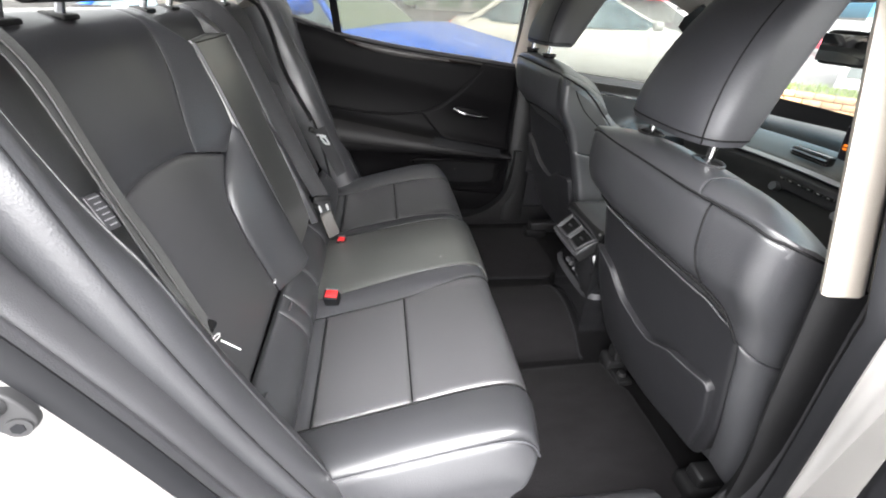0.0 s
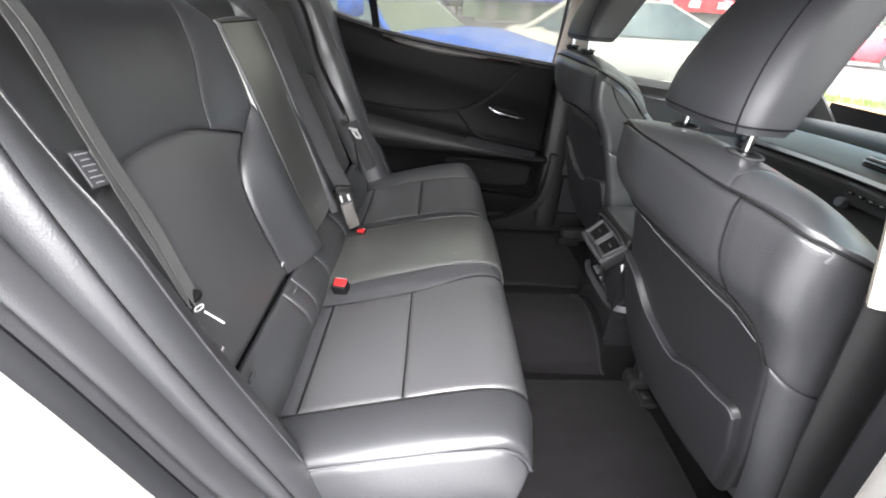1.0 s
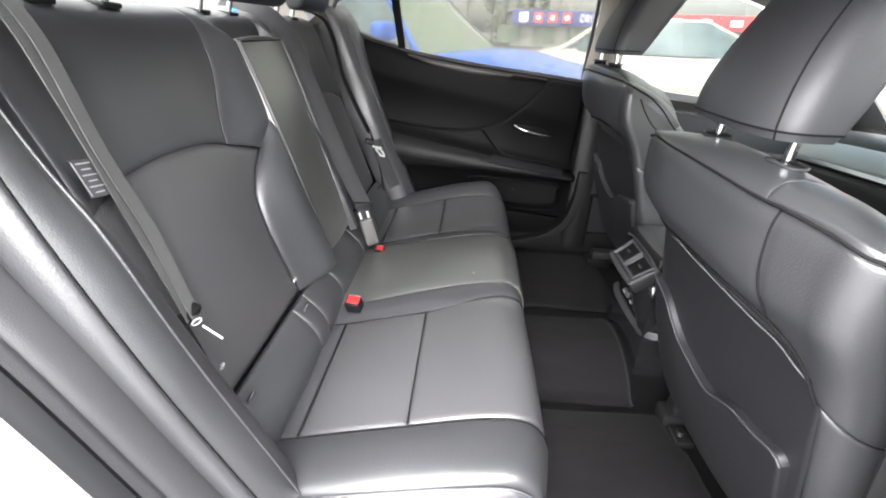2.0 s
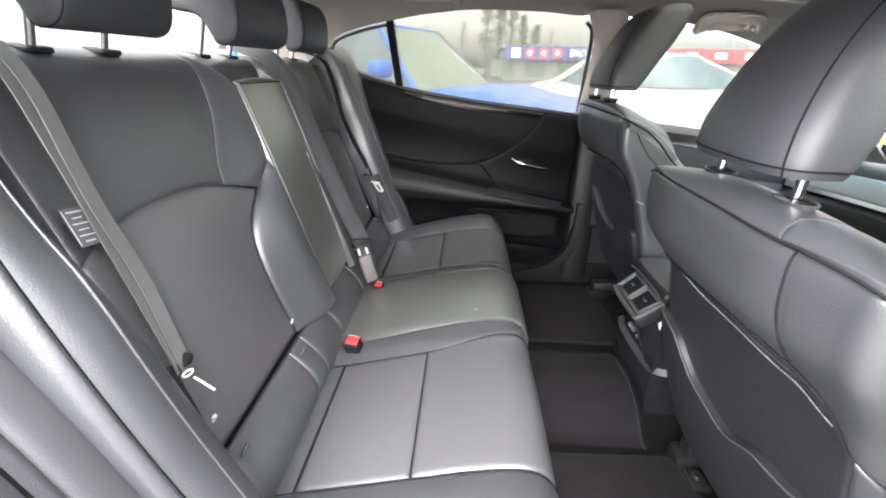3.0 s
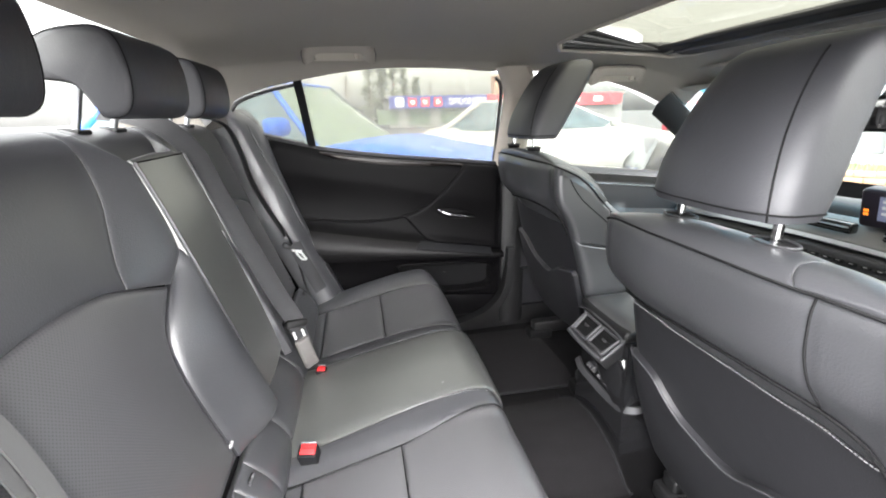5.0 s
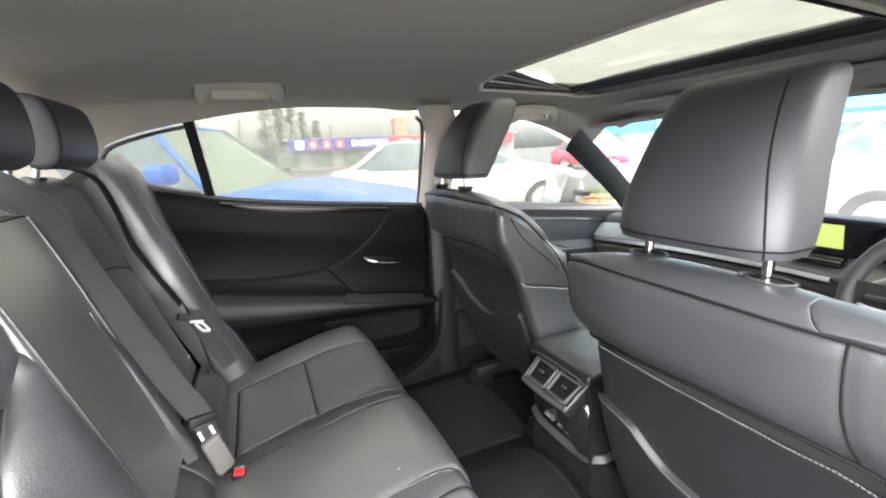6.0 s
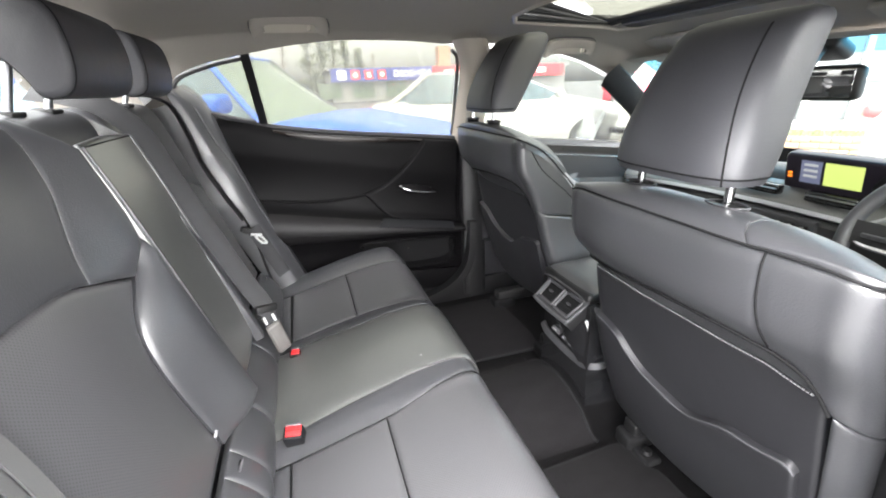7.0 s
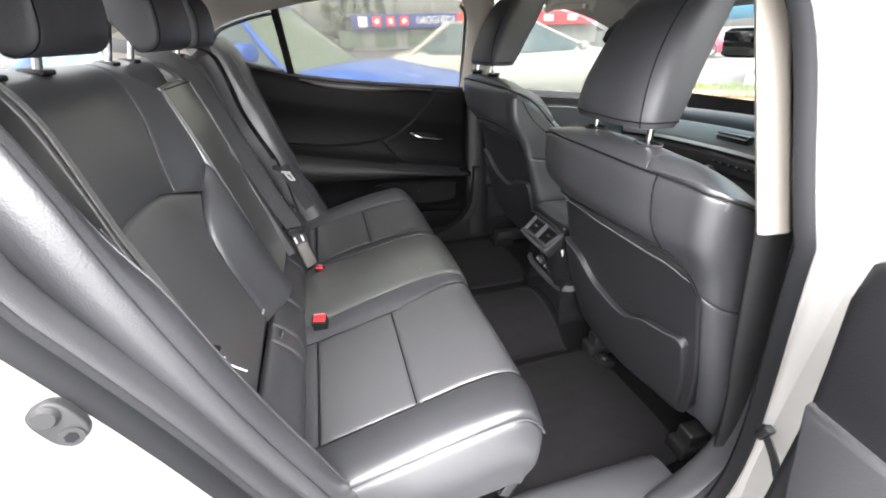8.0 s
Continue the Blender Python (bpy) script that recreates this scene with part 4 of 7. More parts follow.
def near_belt(ob):
    centre = line([(-0.550, -0.505, 1.190), (-0.492, -0.520, 1.187), (-0.456, -0.532, 1.162), (-0.435, -0.535, 1.125), (-0.421, -0.535, 1.075), (-0.409, -0.531, 1.015), (-0.397, -0.526, 0.945), (-0.382, -0.524, 0.880), (-0.356, -0.533, 0.812), (-0.330, -0.548, 0.764)])
    turn = keyed([(0.0, -0.15), (0.25, -0.40), (0.55, -0.36), (0.8, -0.25), (1.0, -0.25)])
    rows = [(centre(f), (turn(f), 1.0, -0.05), 0.047 - 0.012 * f) for f in np.linspace(0, 1, 70)]
    part("webbing", ribbon(rows), WEBBING_LIT, ob)
    part("webbing_fold", ribbon([(c + Vector((0.0045, 0.006 + 0.003 * math.sin(k * 0.2), 0)), (a[0] + 0.06, a[1], a[2]), w * 0.72) for k, (c, a, w) in enumerate(rows[12:])]), WEBBING_LIT, ob)
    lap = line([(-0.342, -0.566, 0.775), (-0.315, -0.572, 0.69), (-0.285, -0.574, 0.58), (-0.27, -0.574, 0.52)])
    # lap strap coloured for the shade in the gap
    part("webbing_lap", ribbon([(lap(f), (0.45, 0.9, 0.1), 0.022) for f in np.linspace(0, 1, 24)]), WEBBING_GAP, ob)
    P, ux, uz = Vector((-0.409, -0.546, 0.968)), Vector((0.20, 0.97, -0.10)).normalized(), Vector((0.36, -0.06, -1.0)).normalized()
    nn = uz.cross(ux).normalized()
    nn = nn if nn.x > 0 else -nn
    lab = part("maker_label", slab([P + ux * a + uz * b for a, b in ((-0.014, -0.024), (0.014, -0.024), (0.014, 0.024), (-0.014, 0.024))], nn, 0.0012, 0.0), PLASTIC_GREY, ob, "dark label with white print sewn to the belt")
    for k in range(6):
        wv = 0.0085 - 0.003 * (k % 2)
        b0 = -0.020 + 0.0074 * k
        part("label_bar", slab([P + nn * 0.0016 + ux * a + uz * b for a, b in ((-wv, b0), (wv, b0), (wv, b0 + 0.0016), (-wv, b0 + 0.0016))], nn, 0.0006, 0.0), LABEL, lab)
    for e in (-0.0125, 0.0125):
        part("label_bar", slab([P + nn * 0.0016 + ux * a + uz * b for a, b in ((e - 0.0007, -0.022), (e + 0.0007, -0.022), (e + 0.0007, 0.022), (e - 0.0007, 0.022))], nn, 0.0006, 0.0), LABEL, lab)
    A, B = Vector((-0.330, -0.550, 0.762)), Vector((-0.292, -0.546, 0.724))
    part("tongue_cover", rbox((0.016, 0.032, 0.020), A + Vector((-0.004, 0.006, 0.004)), 0.005, (15, 30, 0)), SEAM, ob)
    part("tongue", join(tube([A + Vector((0.010, -0.004, -0.002)) + Vector((0.003 * math.cos(t), 0.007 * math.cos(t), 0.004 * math.sin(t))) for t in np.linspace(0, 2 * math.pi, 14, endpoint=False)], 0.0013, 6, closed=True), tube([A.lerp(B, f) for f in (0.34, 0.65, 0.96)], 0.0016, 6)), STEEL, ob, "bright steel belt tongue")
    return ob


outer_belt(0)
outer_belt(1)
mb = thing("middle_seat_belt", (-0.40, 0.16, 1.1), "grey-black middle seat belt fastened in its buckle", "seat belt")
pts = [(-0.60, 0.20, 1.20), (-0.53, 0.190, 1.188), (-0.472, 0.180, 1.165), (-0.420, 0.171, 1.11), (-0.390, 0.167, 1.026), (-0.336, 0.164, 0.878), (-0.288, 0.163, 0.749), (-0.260, 0.162, 0.685), (-0.252, 0.160, 0.655)]
# middle belt in the shaded webbing colour too
part("webbing", strap(samples(pts, 60), 0.047, 0.0016, (0.8, 0.5, 0.35)), WEBBING_SHADED, mb)
part("webbing_lap", strap(samples([(-0.251, 0.158, 0.665), (-0.247, 0.156, 0.640), (-0.242, 0.154, 0.620), (-0.238, 0.152, 0.600)], 12), 0.038, 0.0016, (0.85, 0.5, 0.2)), WEBBING_SHADED, mb)
for e in (-0.012, 0.012):
    part("tongue", rbox((0.007, 0.005, 0.024), (-0.2475 + 0.85 * e, 0.150 + 0.53 * e, 0.636), 0.002, (0, -14, 32)), STEEL, mb, "bright steel belt tongue")
part("adjuster", rbox((0.056, 0.016, 0.020), (-0.252, 0.160, 0.664), 0.005, (0, 10, 32)), PLASTIC, mb)
part("buckle_sleeve", rbox((0.040, 0.018, 0.092), (-0.234, 0.150, 0.580), 0.008, (0, -14, 32)), material("grey_sleeve_plastic", (0.11, 0.105, 0.10), 0.5, vary=0.08), mb, "pale grey plastic sleeve")


def buckle(at, turn, label, w=0.030):
    ob = thing("belt_buckle", at, label, "belt buckle", "belt buckles")
    b = Vector(at)
    part("housing", rbox((w + 0.008, 0.028 * w / 0.030, 0.052), b + Vector((0, 0, -0.013)), 0.003, turn), MATTE_BLACK, ob)
    part("release_button", rbox((w, 0.7 * w, 0.007), b + Vector((0, -0.0065, 0.0105)), 0.0015, turn), RED, ob, "red release button")
    part("slot_rim", rbox((w, 0.003, 0.005), b + Vector((0, 0.0075 * w / 0.030, 0.0145)), 0.001, turn), SATIN, ob)
    part("button_slot", rbox((w * 0.9, 0.0012, 0.0075), b + Vector((0, -0.0065, 0.0108)), 0.0, turn), MATTE_BLACK, ob)
    return ob


buckle((-0.203, -0.167, 0.536), (22, 0, -10), "black belt buckle with red button standing in the cushion")
buckle((-0.200, 0.142, 0.522), (22, 0, -10), "black belt buckle with red button holding the middle belt", 0.021)

# ---- front seats ----
def wrap(a, lo, hi, r):
    """Carry a flat width round rounded corners: gives y and the way forward."""
    if a < lo:
        d, s = lo - a, -1
    elif a > hi:
        d, s = a - hi, 1
    else:
        return a, 0.0
    base = lo if s < 0 else hi
    th = d / r
    if th < math.pi / 2:
        return base + s * r * math.sin(th), r * (1 - math.cos(th))
    return base + s * r, r + (d - r * math.pi / 2)


SEAT_Y = -0.40
xu = keyed([(0.79, 0.470), (0.81, 0.455), (0.84, 0.428), (0.865, 0.404), (0.89, 0.391), (0.93, 0.384), (0.965, 0.383), (0.99, 0.388)])
xl = keyed([(0.34, 0.605), (0.42, 0.575), (0.50, 0.548), (0.60, 0.517), (0.68, 0.497), (0.75, 0.482), (0.82, 0.468)])


def front_seat(cy, dx0, dz0, seam, deep, lean, thin, label):
    """A front seat round the middle line cy; seam: offsets (below, above) of the upright seam in the upper back."""
    ob = thing("front_seat", (0.62 + dx0, cy, 0.30 + dz0 * 0.0), label, "car seat", "front seats")
    LO, HI = -0.246, 0.196

    def at(x, y, z):
        return (x + dx0, cy + y, z + dz0)

    def slim(a):
        w = min(1.0, max(0.0, (a + 0.34) / 0.12))
        return thin * w * w * (3 - 2 * w)

    def bow(y):
        return 0.020 * (max(0.0, abs(y + 0.02) - 0.09) / 0.135) ** 1.6

    xw = keyed([(0.34, 0.600), (0.45, 0.556), (0.55, 0.520), (0.65, 0.486), (0.75, 0.455), (0.82, 0.430), (0.87, 0.402), (0.90, 0.391), (0.95, 0.385), (0.99, 0.389)])
    s0, s1 = seam
    seam_at = keyed(sorted([(s0[1], s0[0]), (s1[1], s1[0]), (0.5 * (s0[1] + s1[1]), 0.5 * (s0[0] + s1[0]) + 0.004)]))

    def S_up(a, z):
        y, dx = wrap(a, LO, HI, 0.045)
        w = min(1.0, max(0.0, (-0.15 - a) / 0.10))
        w = w * w * (3 - 2 * w)
        x = xu(z) * (1 - w) + min(xu(z), xw(z)) * w
        if s0[1] - 0.01 < z < s1[1] + 0.004:
            dx += 0.0020 * math.exp(-((a - seam_at(z)) / 0.005) ** 2)
        return at(x + dx + bow(min(max(a, LO), HI)) + slim(a), y, z - 0.25 * slim(a))

    def S_low(a, z):
        k = max(0.0, (0.60 - z) / 0.25)
        y, dx = wrap(a, LO, HI, 0.045)
        return at(xl(z) + dx + 0.25 * bow(min(max(a, LO), HI)) + slim(a), (y + 0.02) * (1 - 0.10 * k * k) - 0.02, z)
    def S_wing(a, z):
        y, dx = wrap(a, LO, HI, 0.045)
        return at(min(xu(z), xw(z)) + dx + bow(min(max(a, LO), HI)) + slim(a), y, z)
    PIPE = [(-0.452, 0.700), (-0.445, 0.770), (-0.428, 0.850), (-0.402, 0.905), (-0.365, 0.940), (-0.330, 0.958), (-0.290, 0.973), (-0.235, 0.983), (-0.15, 0.9865), (0.0, 0.988), (0.13, 0.987), (0.20, 0.981), (0.27, 0.960), (0.33, 0.925)]
    foot = [(-0.45, 0.730), (-0.36, 0.752), (-0.300, 0.765), (-0.256, 0.784), (-0.243, 0.812), (-0.225, 0.836), (-0.19, 0.852), (-0.12, 0.861), (0.0, 0.853), (0.13, 0.838), (0.22, 0.822), (0.33, 0.812)]
    part("upper_back", pillow_mesh(S_up, foot, PIPE[2:], [(-0.45, 0.730), (-0.442, 0.785), (-0.428, 0.850)], [(0.33, 0.812), (0.33, 0.925)], (-1, -0.2, 0), 0.0045, 0.0, 170, 26, wrinkle=0.0006), LEATHER, ob)
    # Dark tube along the overhang's crease, standing for the shadow there.
    part("fold_crease_shade", tube([Vector(S_up(q.x, q.y)) + Vector((-0.0040, -0.0008, 0.0010)) for q in samples([(a, z, 0) for a, z in foot[3:]], 70)], 0.0024, 6), SEAM, ob)
    part("back_seam", tube([Vector(S_up(seam_at(z), z)) + Vector((-0.0008, 0, 0)) for z in np.linspace(s0[1], s1[1], 24)], 0.0016, 6), SEAM, ob)
    part("side_wing", pillow_mesh(S_wing, [(-0.232, 0.43), (-0.29, 0.40), (-0.42, 0.42)], [(-0.258, 0.780), (-0.30, 0.762), (-0.36, 0.748), (-0.45, 0.726)], [(-0.232, 0.43), (-0.250, 0.60), (-0.258, 0.780)], [(-0.42, 0.42), (-0.45, 0.726)], (-0.6, -1, 0), 0.0035, 0.0, 24, 24), LEATHER, ob)
    part("fold_roll", pillow_mesh(lambda a, z: (S_up(a, z)[0] + 0.010, S_up(a, z)[1], S_up(a, z)[2]), [(-0.240, 0.797), (-0.05, 0.796), (0.15, 0.793), (0.34, 0.79)], [(-0.240, 0.806), (-0.225, 0.828), (-0.19, 0.850), (-0.12, 0.859), (0.0, 0.851), (0.13, 0.836), (0.22, 0.820), (0.34, 0.806)], [(-0.240, 0.797), (-0.240, 0.806)], [(0.34, 0.79), (0.34, 0.806)], (-1, 0, 0), 0.006, 0.003, 40, 14), LEATHER, ob)
    part("back_board", pillow_mesh(S_low, [(-0.228, 0.44), (-0.19, 0.385), (-0.03, 0.370), (0.14, 0.375), (0.30, 0.42)], [(-0.243, 0.800), (-0.05, 0.799), (0.30, 0.796)], [(-0.228, 0.44), (-0.247, 0.60), (-0.243, 0.800)], [(0.30, 0.42), (0.30, 0.62), (0.30, 0.796)], (-1, 0, 0), 0.008, 0.0, 36, 30), BOARD, ob, "smooth black back board")
    part("fold_stitching", stitches([Vector((min(S_low(a, 0.7995)[0] - 0.0030, S_up(a, 0.7995)[0] + 0.0035), S_low(a, 0.7995)[1], S_low(a, 0.7995)[2] + 0.001)) for a in np.linspace(-0.236, 0.26, 80)], 0.0054, 0.0034, 0.0010), STITCH, ob, "pale grey stitching")
    pk = [(-0.228, 0.640), (-0.215, 0.650), (-0.183, 0.641), (-0.147, 0.634), (-0.117, 0.628), (-0.083, 0.610), (-0.046, 0.590), (-0.006, 0.588), (0.036, 0.597), (0.074, 0.607), (0.111, 0.632), (0.142, 0.658), (0.19, 0.672), (0.235, 0.676)]
    part("map_pocket", pillow_mesh(lambda a, z: (S_low(a, z)[0] - 0.014, S_low(a, z)[1], S_low(a, z)[2]), [(-0.205, 0.425), (-0.03, 0.380), (0.14, 0.380), (0.235, 0.415)], pk, [(-0.205, 0.425), (-0.226, 0.55), (-0.228, 0.640)], [(0.235, 0.415), (0.240, 0.55), (0.235, 0.676)], (-1, 0, 0), 0.007, 0.003, 36, 20), BOARD, ob, "map pocket with a wavy upper edge")
    # Piping greyed so that it carries the highlight along the pocket's edge.
    part("pocket_piping", tube([Vector(S_low(a, z)) + Vector((-0.0145, 0, 0.000)) for a, z in [(q.x, q.y) for q in samples([(a, z, 0) for a, z in pk], 44)]], 0.0019, 6), PLASTIC_GREY, ob)

    def ring(z):
        back = (xu(z) if z > 0.82 else xl(z)) + 0.022 + thin
        half = 0.250 - 0.03 * max(0, (0.5 - z) / 0.15)
        pts = []
        for t in np.linspace(0, 2 * math.pi, 40, endpoint=False):
            c, s = math.cos(t), math.sin(t)
            px, py = math.copysign(abs(c) ** 0.5, c), math.copysign(abs(s) ** 0.5, s)
            dep = 0.085 - 0.02 * max(0, (z - 0.85) / 0.13)
            bx_, by_ = back + dep + px * dep, -0.02 + py * half
            pts.append(at(bx_, by_, min(z, cap_z(bx_, by_) - 0.014)))
        return pts

    side_z = keyed([(0.38, 0.9865), (0.41, 0.984), (0.454, 0.972), (0.495, 0.951), (0.535, 0.925), (0.573, 0.892), (0.62, 0.835)])

    def cap_z(x, y):
        b = min(1.0, max(0.0, (x - 0.388) / 0.19))
        e = min(1.0, abs(y + 0.022) / 0.265)
        mid = 0.9870 + 0.024 * math.sin(math.pi * min(1, b * 1.15) ** 0.75) - 0.035 * b * b
        return mid + (min(side_z(x), mid) - mid) * e ** 3

    def S_top(a, b):
        y, dx = wrap(a, LO, HI, 0.045)
        x0 = xu(0.985) + dx + bow(min(max(a, LO), HI)) + slim(a)
        x = x0 + (0.585 - x0) * b
        return at(x, y, cap_z(x, y) - 0.25 * slim(a) * (1 - b))
    part("backrest", grid_mesh([ring(z) for z in np.linspace(0.38, 0.966, 24)], closed_u=True, caps=True), LEATHER, ob)
    if s1[0] > -0.25:
        top_seam = [(-0.158, 0.0), (-0.142, 0.10), (-0.132, 0.30), (-0.14, 1.0)]
    else:
        top_seam = [(-0.245, 0.0), (-0.24, 0.35), (-0.23, 1.0)]
    ta, tb = top_seam[0][0], top_seam[-1][0]
    part("top_cap", pillow_mesh(S_top, [(ta, 0.0), (0.0, 0.0), (0.27, 0.0)], [(tb, 1.0), (0.0, 1.0), (0.24, 1.0)], top_seam, [(0.27, 0.0), (0.26, 0.5), (0.24, 1.0)], (0, 0, 1), 0.003, 0.003, 34, 22, wrinkle=0.0006), LEATHER, ob)
    part("top_cap_wing", pillow_mesh(S_top, [(ta, 0.0), (ta * 0.5 - 0.155, 0.0), (-0.31, 0.0)], [(tb, 1.0), (tb * 0.5 - 0.155, 1.0), (-0.31, 1.0)], top_seam, [(-0.31, 0.0), (-0.31, 0.5), (-0.31, 1.0)], (0, 0, 1), 0.003, 0.003, 22, 22, wrinkle=0.0006), LEATHER, ob)
    part("top_piping", tube([Vector(S_up(q.x, q.y)) + Vector((-0.002 if q.x > -0.28 else 0.003, -0.003 if q.x < -0.25 else 0, 0.002)) for q in samples([(a, z, 0) for a, z in PIPE], 110)], 0.0019, 8), SEAM, ob)
    # headrest
    hr = part("headrest", grid_mesh([[at(p[0] + lean * (1.2 + 0.2 * f) + deep * (0.6 + 0.8 * f) * max(0.0, p[0] - HBACK(f) - 0.056), p[1] + 0.010 * f, p[2] - 0.35 * lean) for p in headrest_ring(f)] for f in np.linspace(0, 1, 34)], closed_u=True, caps=True), LEATHER_SOFT, ob)
    pts = []
    for f in np.linspace(0.0, 0.90, 36):
        hp = headrest_point(f, math.pi + 0.89 - 0.36 * f)
        pts.append(at(hp[0] + lean * (1.2 + 0.2 * f), hp[1] + 0.010 * f, hp[2] - 0.35 * lean))
    part("headrest_seam", tube([Vector(p) + Vector((0.0002, 0, 0)) for p in pts], 0.0014, 6), SEAM, hr)
    part("headrest_piping", tube([at(p[0] + lean * 1.21, p[1], p[2] - 0.35 * lean) for p in headrest_ring(0.045)], 0.0014, 6, closed=True), SEAM, hr)
    for y in (-0.072, 0.095):
        part("headrest_post", rod(at(0.459, y, 0.985), at(0.461, y, 1.075), 0.0064), CHROME, ob, "chrome headrest post")
        bez = [at(0.459 + 0.019 * math.cos(t), y + 0.030 * math.sin(t), 1.0085) for t in np.linspace(0, 2 * math.pi, 28, endpoint=False)]
        part("post_bezel", tube(bez, 0.0022, 6, closed=True), DULL, ob, "oval metal bezel")
        part("post_collar", grid_mesh([[at(0.459 + k * 0.017 * math.cos(t), y + k * 0.027 * math.sin(t), 1.008 + dz) for t in np.linspace(0, 2 * math.pi, 24, endpoint=False)] for k, dz in ((1.0, -0.014), (1.0, -0.001), (0.5, 0.000), (0.02, 0.000))], closed_u=True, caps=True), SEAM, ob)

    def cush(x):
        z1 = keyed([(0.52, 0.530), (0.70, 0.550), (0.95, 0.585), (1.04, 0.570), (1.08, 0.52)])(x)
        pts = []
        for t in np.linspace(0, 2 * math.pi, 36, endpoint=False):
            c, s = math.cos(t), math.sin(t)
            px, pz = math.copysign(abs(c) ** 0.45, c), math.copysign(abs(s) ** 0.45, s)
            pts.append(at(x, -0.02 + 0.240 * px, 0.47 + (z1 - 0.47) * pz + (0.03 * abs(px) ** 3 if pz > 0 else 0)))
        return pts
    part("cushion", grid_mesh([cush(x) for x in np.linspace(0.66, 1.08, 16)], closed_u=True, caps=True), LEATHER, ob)
    part("seat_base", rbox((0.40, 0.40, 0.06), at(0.86, -0.02, 0.42), 0.02), PLASTIC, ob)
    for y in (-0.21, 0.17):
        part("rail", rbox((0.52, 0.045, 0.05), (0.86, cy + y, 0.325), 0.008), PLASTIC, ob)
        part("rail_cover", rbox((0.10, 0.060, 0.045), (0.63, cy + y, 0.296), 0.012), SEAM, ob)
        part("rail_riser", rbox((0.30, 0.030, 0.10 + dz0), (0.86, cy + y, 0.38 + dz0 / 2), 0.01), PLASTIC, ob)
    return ob


HZ0, HZ1 = 1.040, 1.266
HBACK = keyed([(0.0, 0.403), (0.25, 0.417), (0.55, 0.444), (0.85, 0.486), (1.0, 0.520)])    # back face of the headrest by height


def headrest_point(f, t):
    z = HZ0 + (HZ1 - HZ0) * f
    close = math.sqrt(max(0.0, 1 - max(0.0, (f - 0.88) / 0.12) ** 2.4)) * (0.90 + 0.10 * min(1, f / 0.05))
    wide = keyed([(0.0, 0.119), (0.15, 0.119), (0.5, 0.109), (0.85, 0.099), (1.0, 0.095)])(f) * (0.72 + 0.28 * close)
    deep = keyed([(0.0, 0.054), (0.2, 0.058), (0.6, 0.053), (1.0, 0.046)])(f) * (0.15 + 0.85 * close)
    if math.cos(t) > 0:
        deep *= (0.25 + 0.75 * math.sqrt(max(0.0, 1 - max(0.0, (f - 0.70) / 0.30) ** 2))) * (0.55 + 0.45 * min(1.0, f / 0.55))
    mid = HBACK(f) + 0.056 + 0.004 * (1 - close)
    c, s = math.cos(t), math.sin(t)
    return (mid + deep * math.copysign(abs(c) ** 0.40, c) + 0.010 * s * s, 0.015 + wide * math.copysign(abs(s) ** 0.60, s), z)


def headrest_ring(f):
    """An outline of a front headrest at the height f from 0 to 1."""
    return [headrest_point(f, t) for t in np.linspace(0, 2 * math.pi, 56, endpoint=False)]


front_seat(SEAT_Y, 0.0, 0.0, ((-0.195, 0.858), (-0.180, 0.985)), 0.0, 0.0, 0.0, "black leather driver's seat with map pocket and pale stitching")
front_seat(0.41, 0.012, 0.066, ((-0.425, 0.790), (-0.336, 0.945)), 0.6, 0.018, 0.040, "black leather front passenger seat with map pocket, set higher")

# ---- centre console, rear end ----
con = thing("centre_console", (0.70, 0.0, 0.30), "black centre console with rear air vents and silver trim", "console")


def con_ring(x):
    top = keyed([(0.535, 0.655), (0.60, 0.672), (0.90, 0.680), (1.0, 0.66), (1.25, 0.64)])(x)
    half = 0.106
    return [(x, -half - 0.012, 0.30), (x, -half - 0.004, 0.45), (x, -half, top - 0.05), (x, -half + 0.008, top - 0.022), (x, half - 0.008, top - 0.022), (x, half, top - 0.05), (x, half + 0.004, 0.45), (x, half + 0.012, 0.30)]


part("body", grid_mesh([con_ring(x) for x in np.linspace(0.545, 1.28, 18)], caps=True), GLOSS_BLACK, con, "glossy black console body")
rows = []
for z, x, h in ((0.30, 0.610, 0.110), (0.38, 0.590, 0.110), (0.43, 0.562, 0.110), (0.450, 0.552, 0.110), (0.475, 0.545, 0.108), (0.53, 0.540, 0.104), (0.585, 0.530, 0.098), (0.60, 0.56, 0.09)):
    rows.append([(x + 0.05, -h - 0.006, z), (x + 0.012, -h, z), (x, -h + 0.014, z), (x - 0.004, 0, z), (x, h - 0.014, z), (x + 0.012, h, z), (x + 0.05, h + 0.006, z)])
part("rear_panel", grid_mesh(rows), GLOSS_BLACK, con)
# vent pod: silver frame leaning back, two vents
C = Vector((0.520, 0.0, 0.611))
up = Vector((0.056, 0, 0.048)).normalized()
nrm = Vector((-up.z, 0, up.x))
W, H = 0.088, 0.037


def vp(y, h, o=0.0):
    return C + Vector((0, y, 0)) + up * h + nrm * o


inner_l = [[vp(0.078, 0.030, 0.004), vp(0.006, 0.030, 0.004), vp(0.006, -0.026, 0.004), vp(0.070, -0.026, 0.004)], [vp(-0.006, 0.030, 0.004), vp(-0.078, 0.030, 0.004), vp(-0.070, -0.026, 0.004), vp(-0.006, -0.026, 0.004)]]
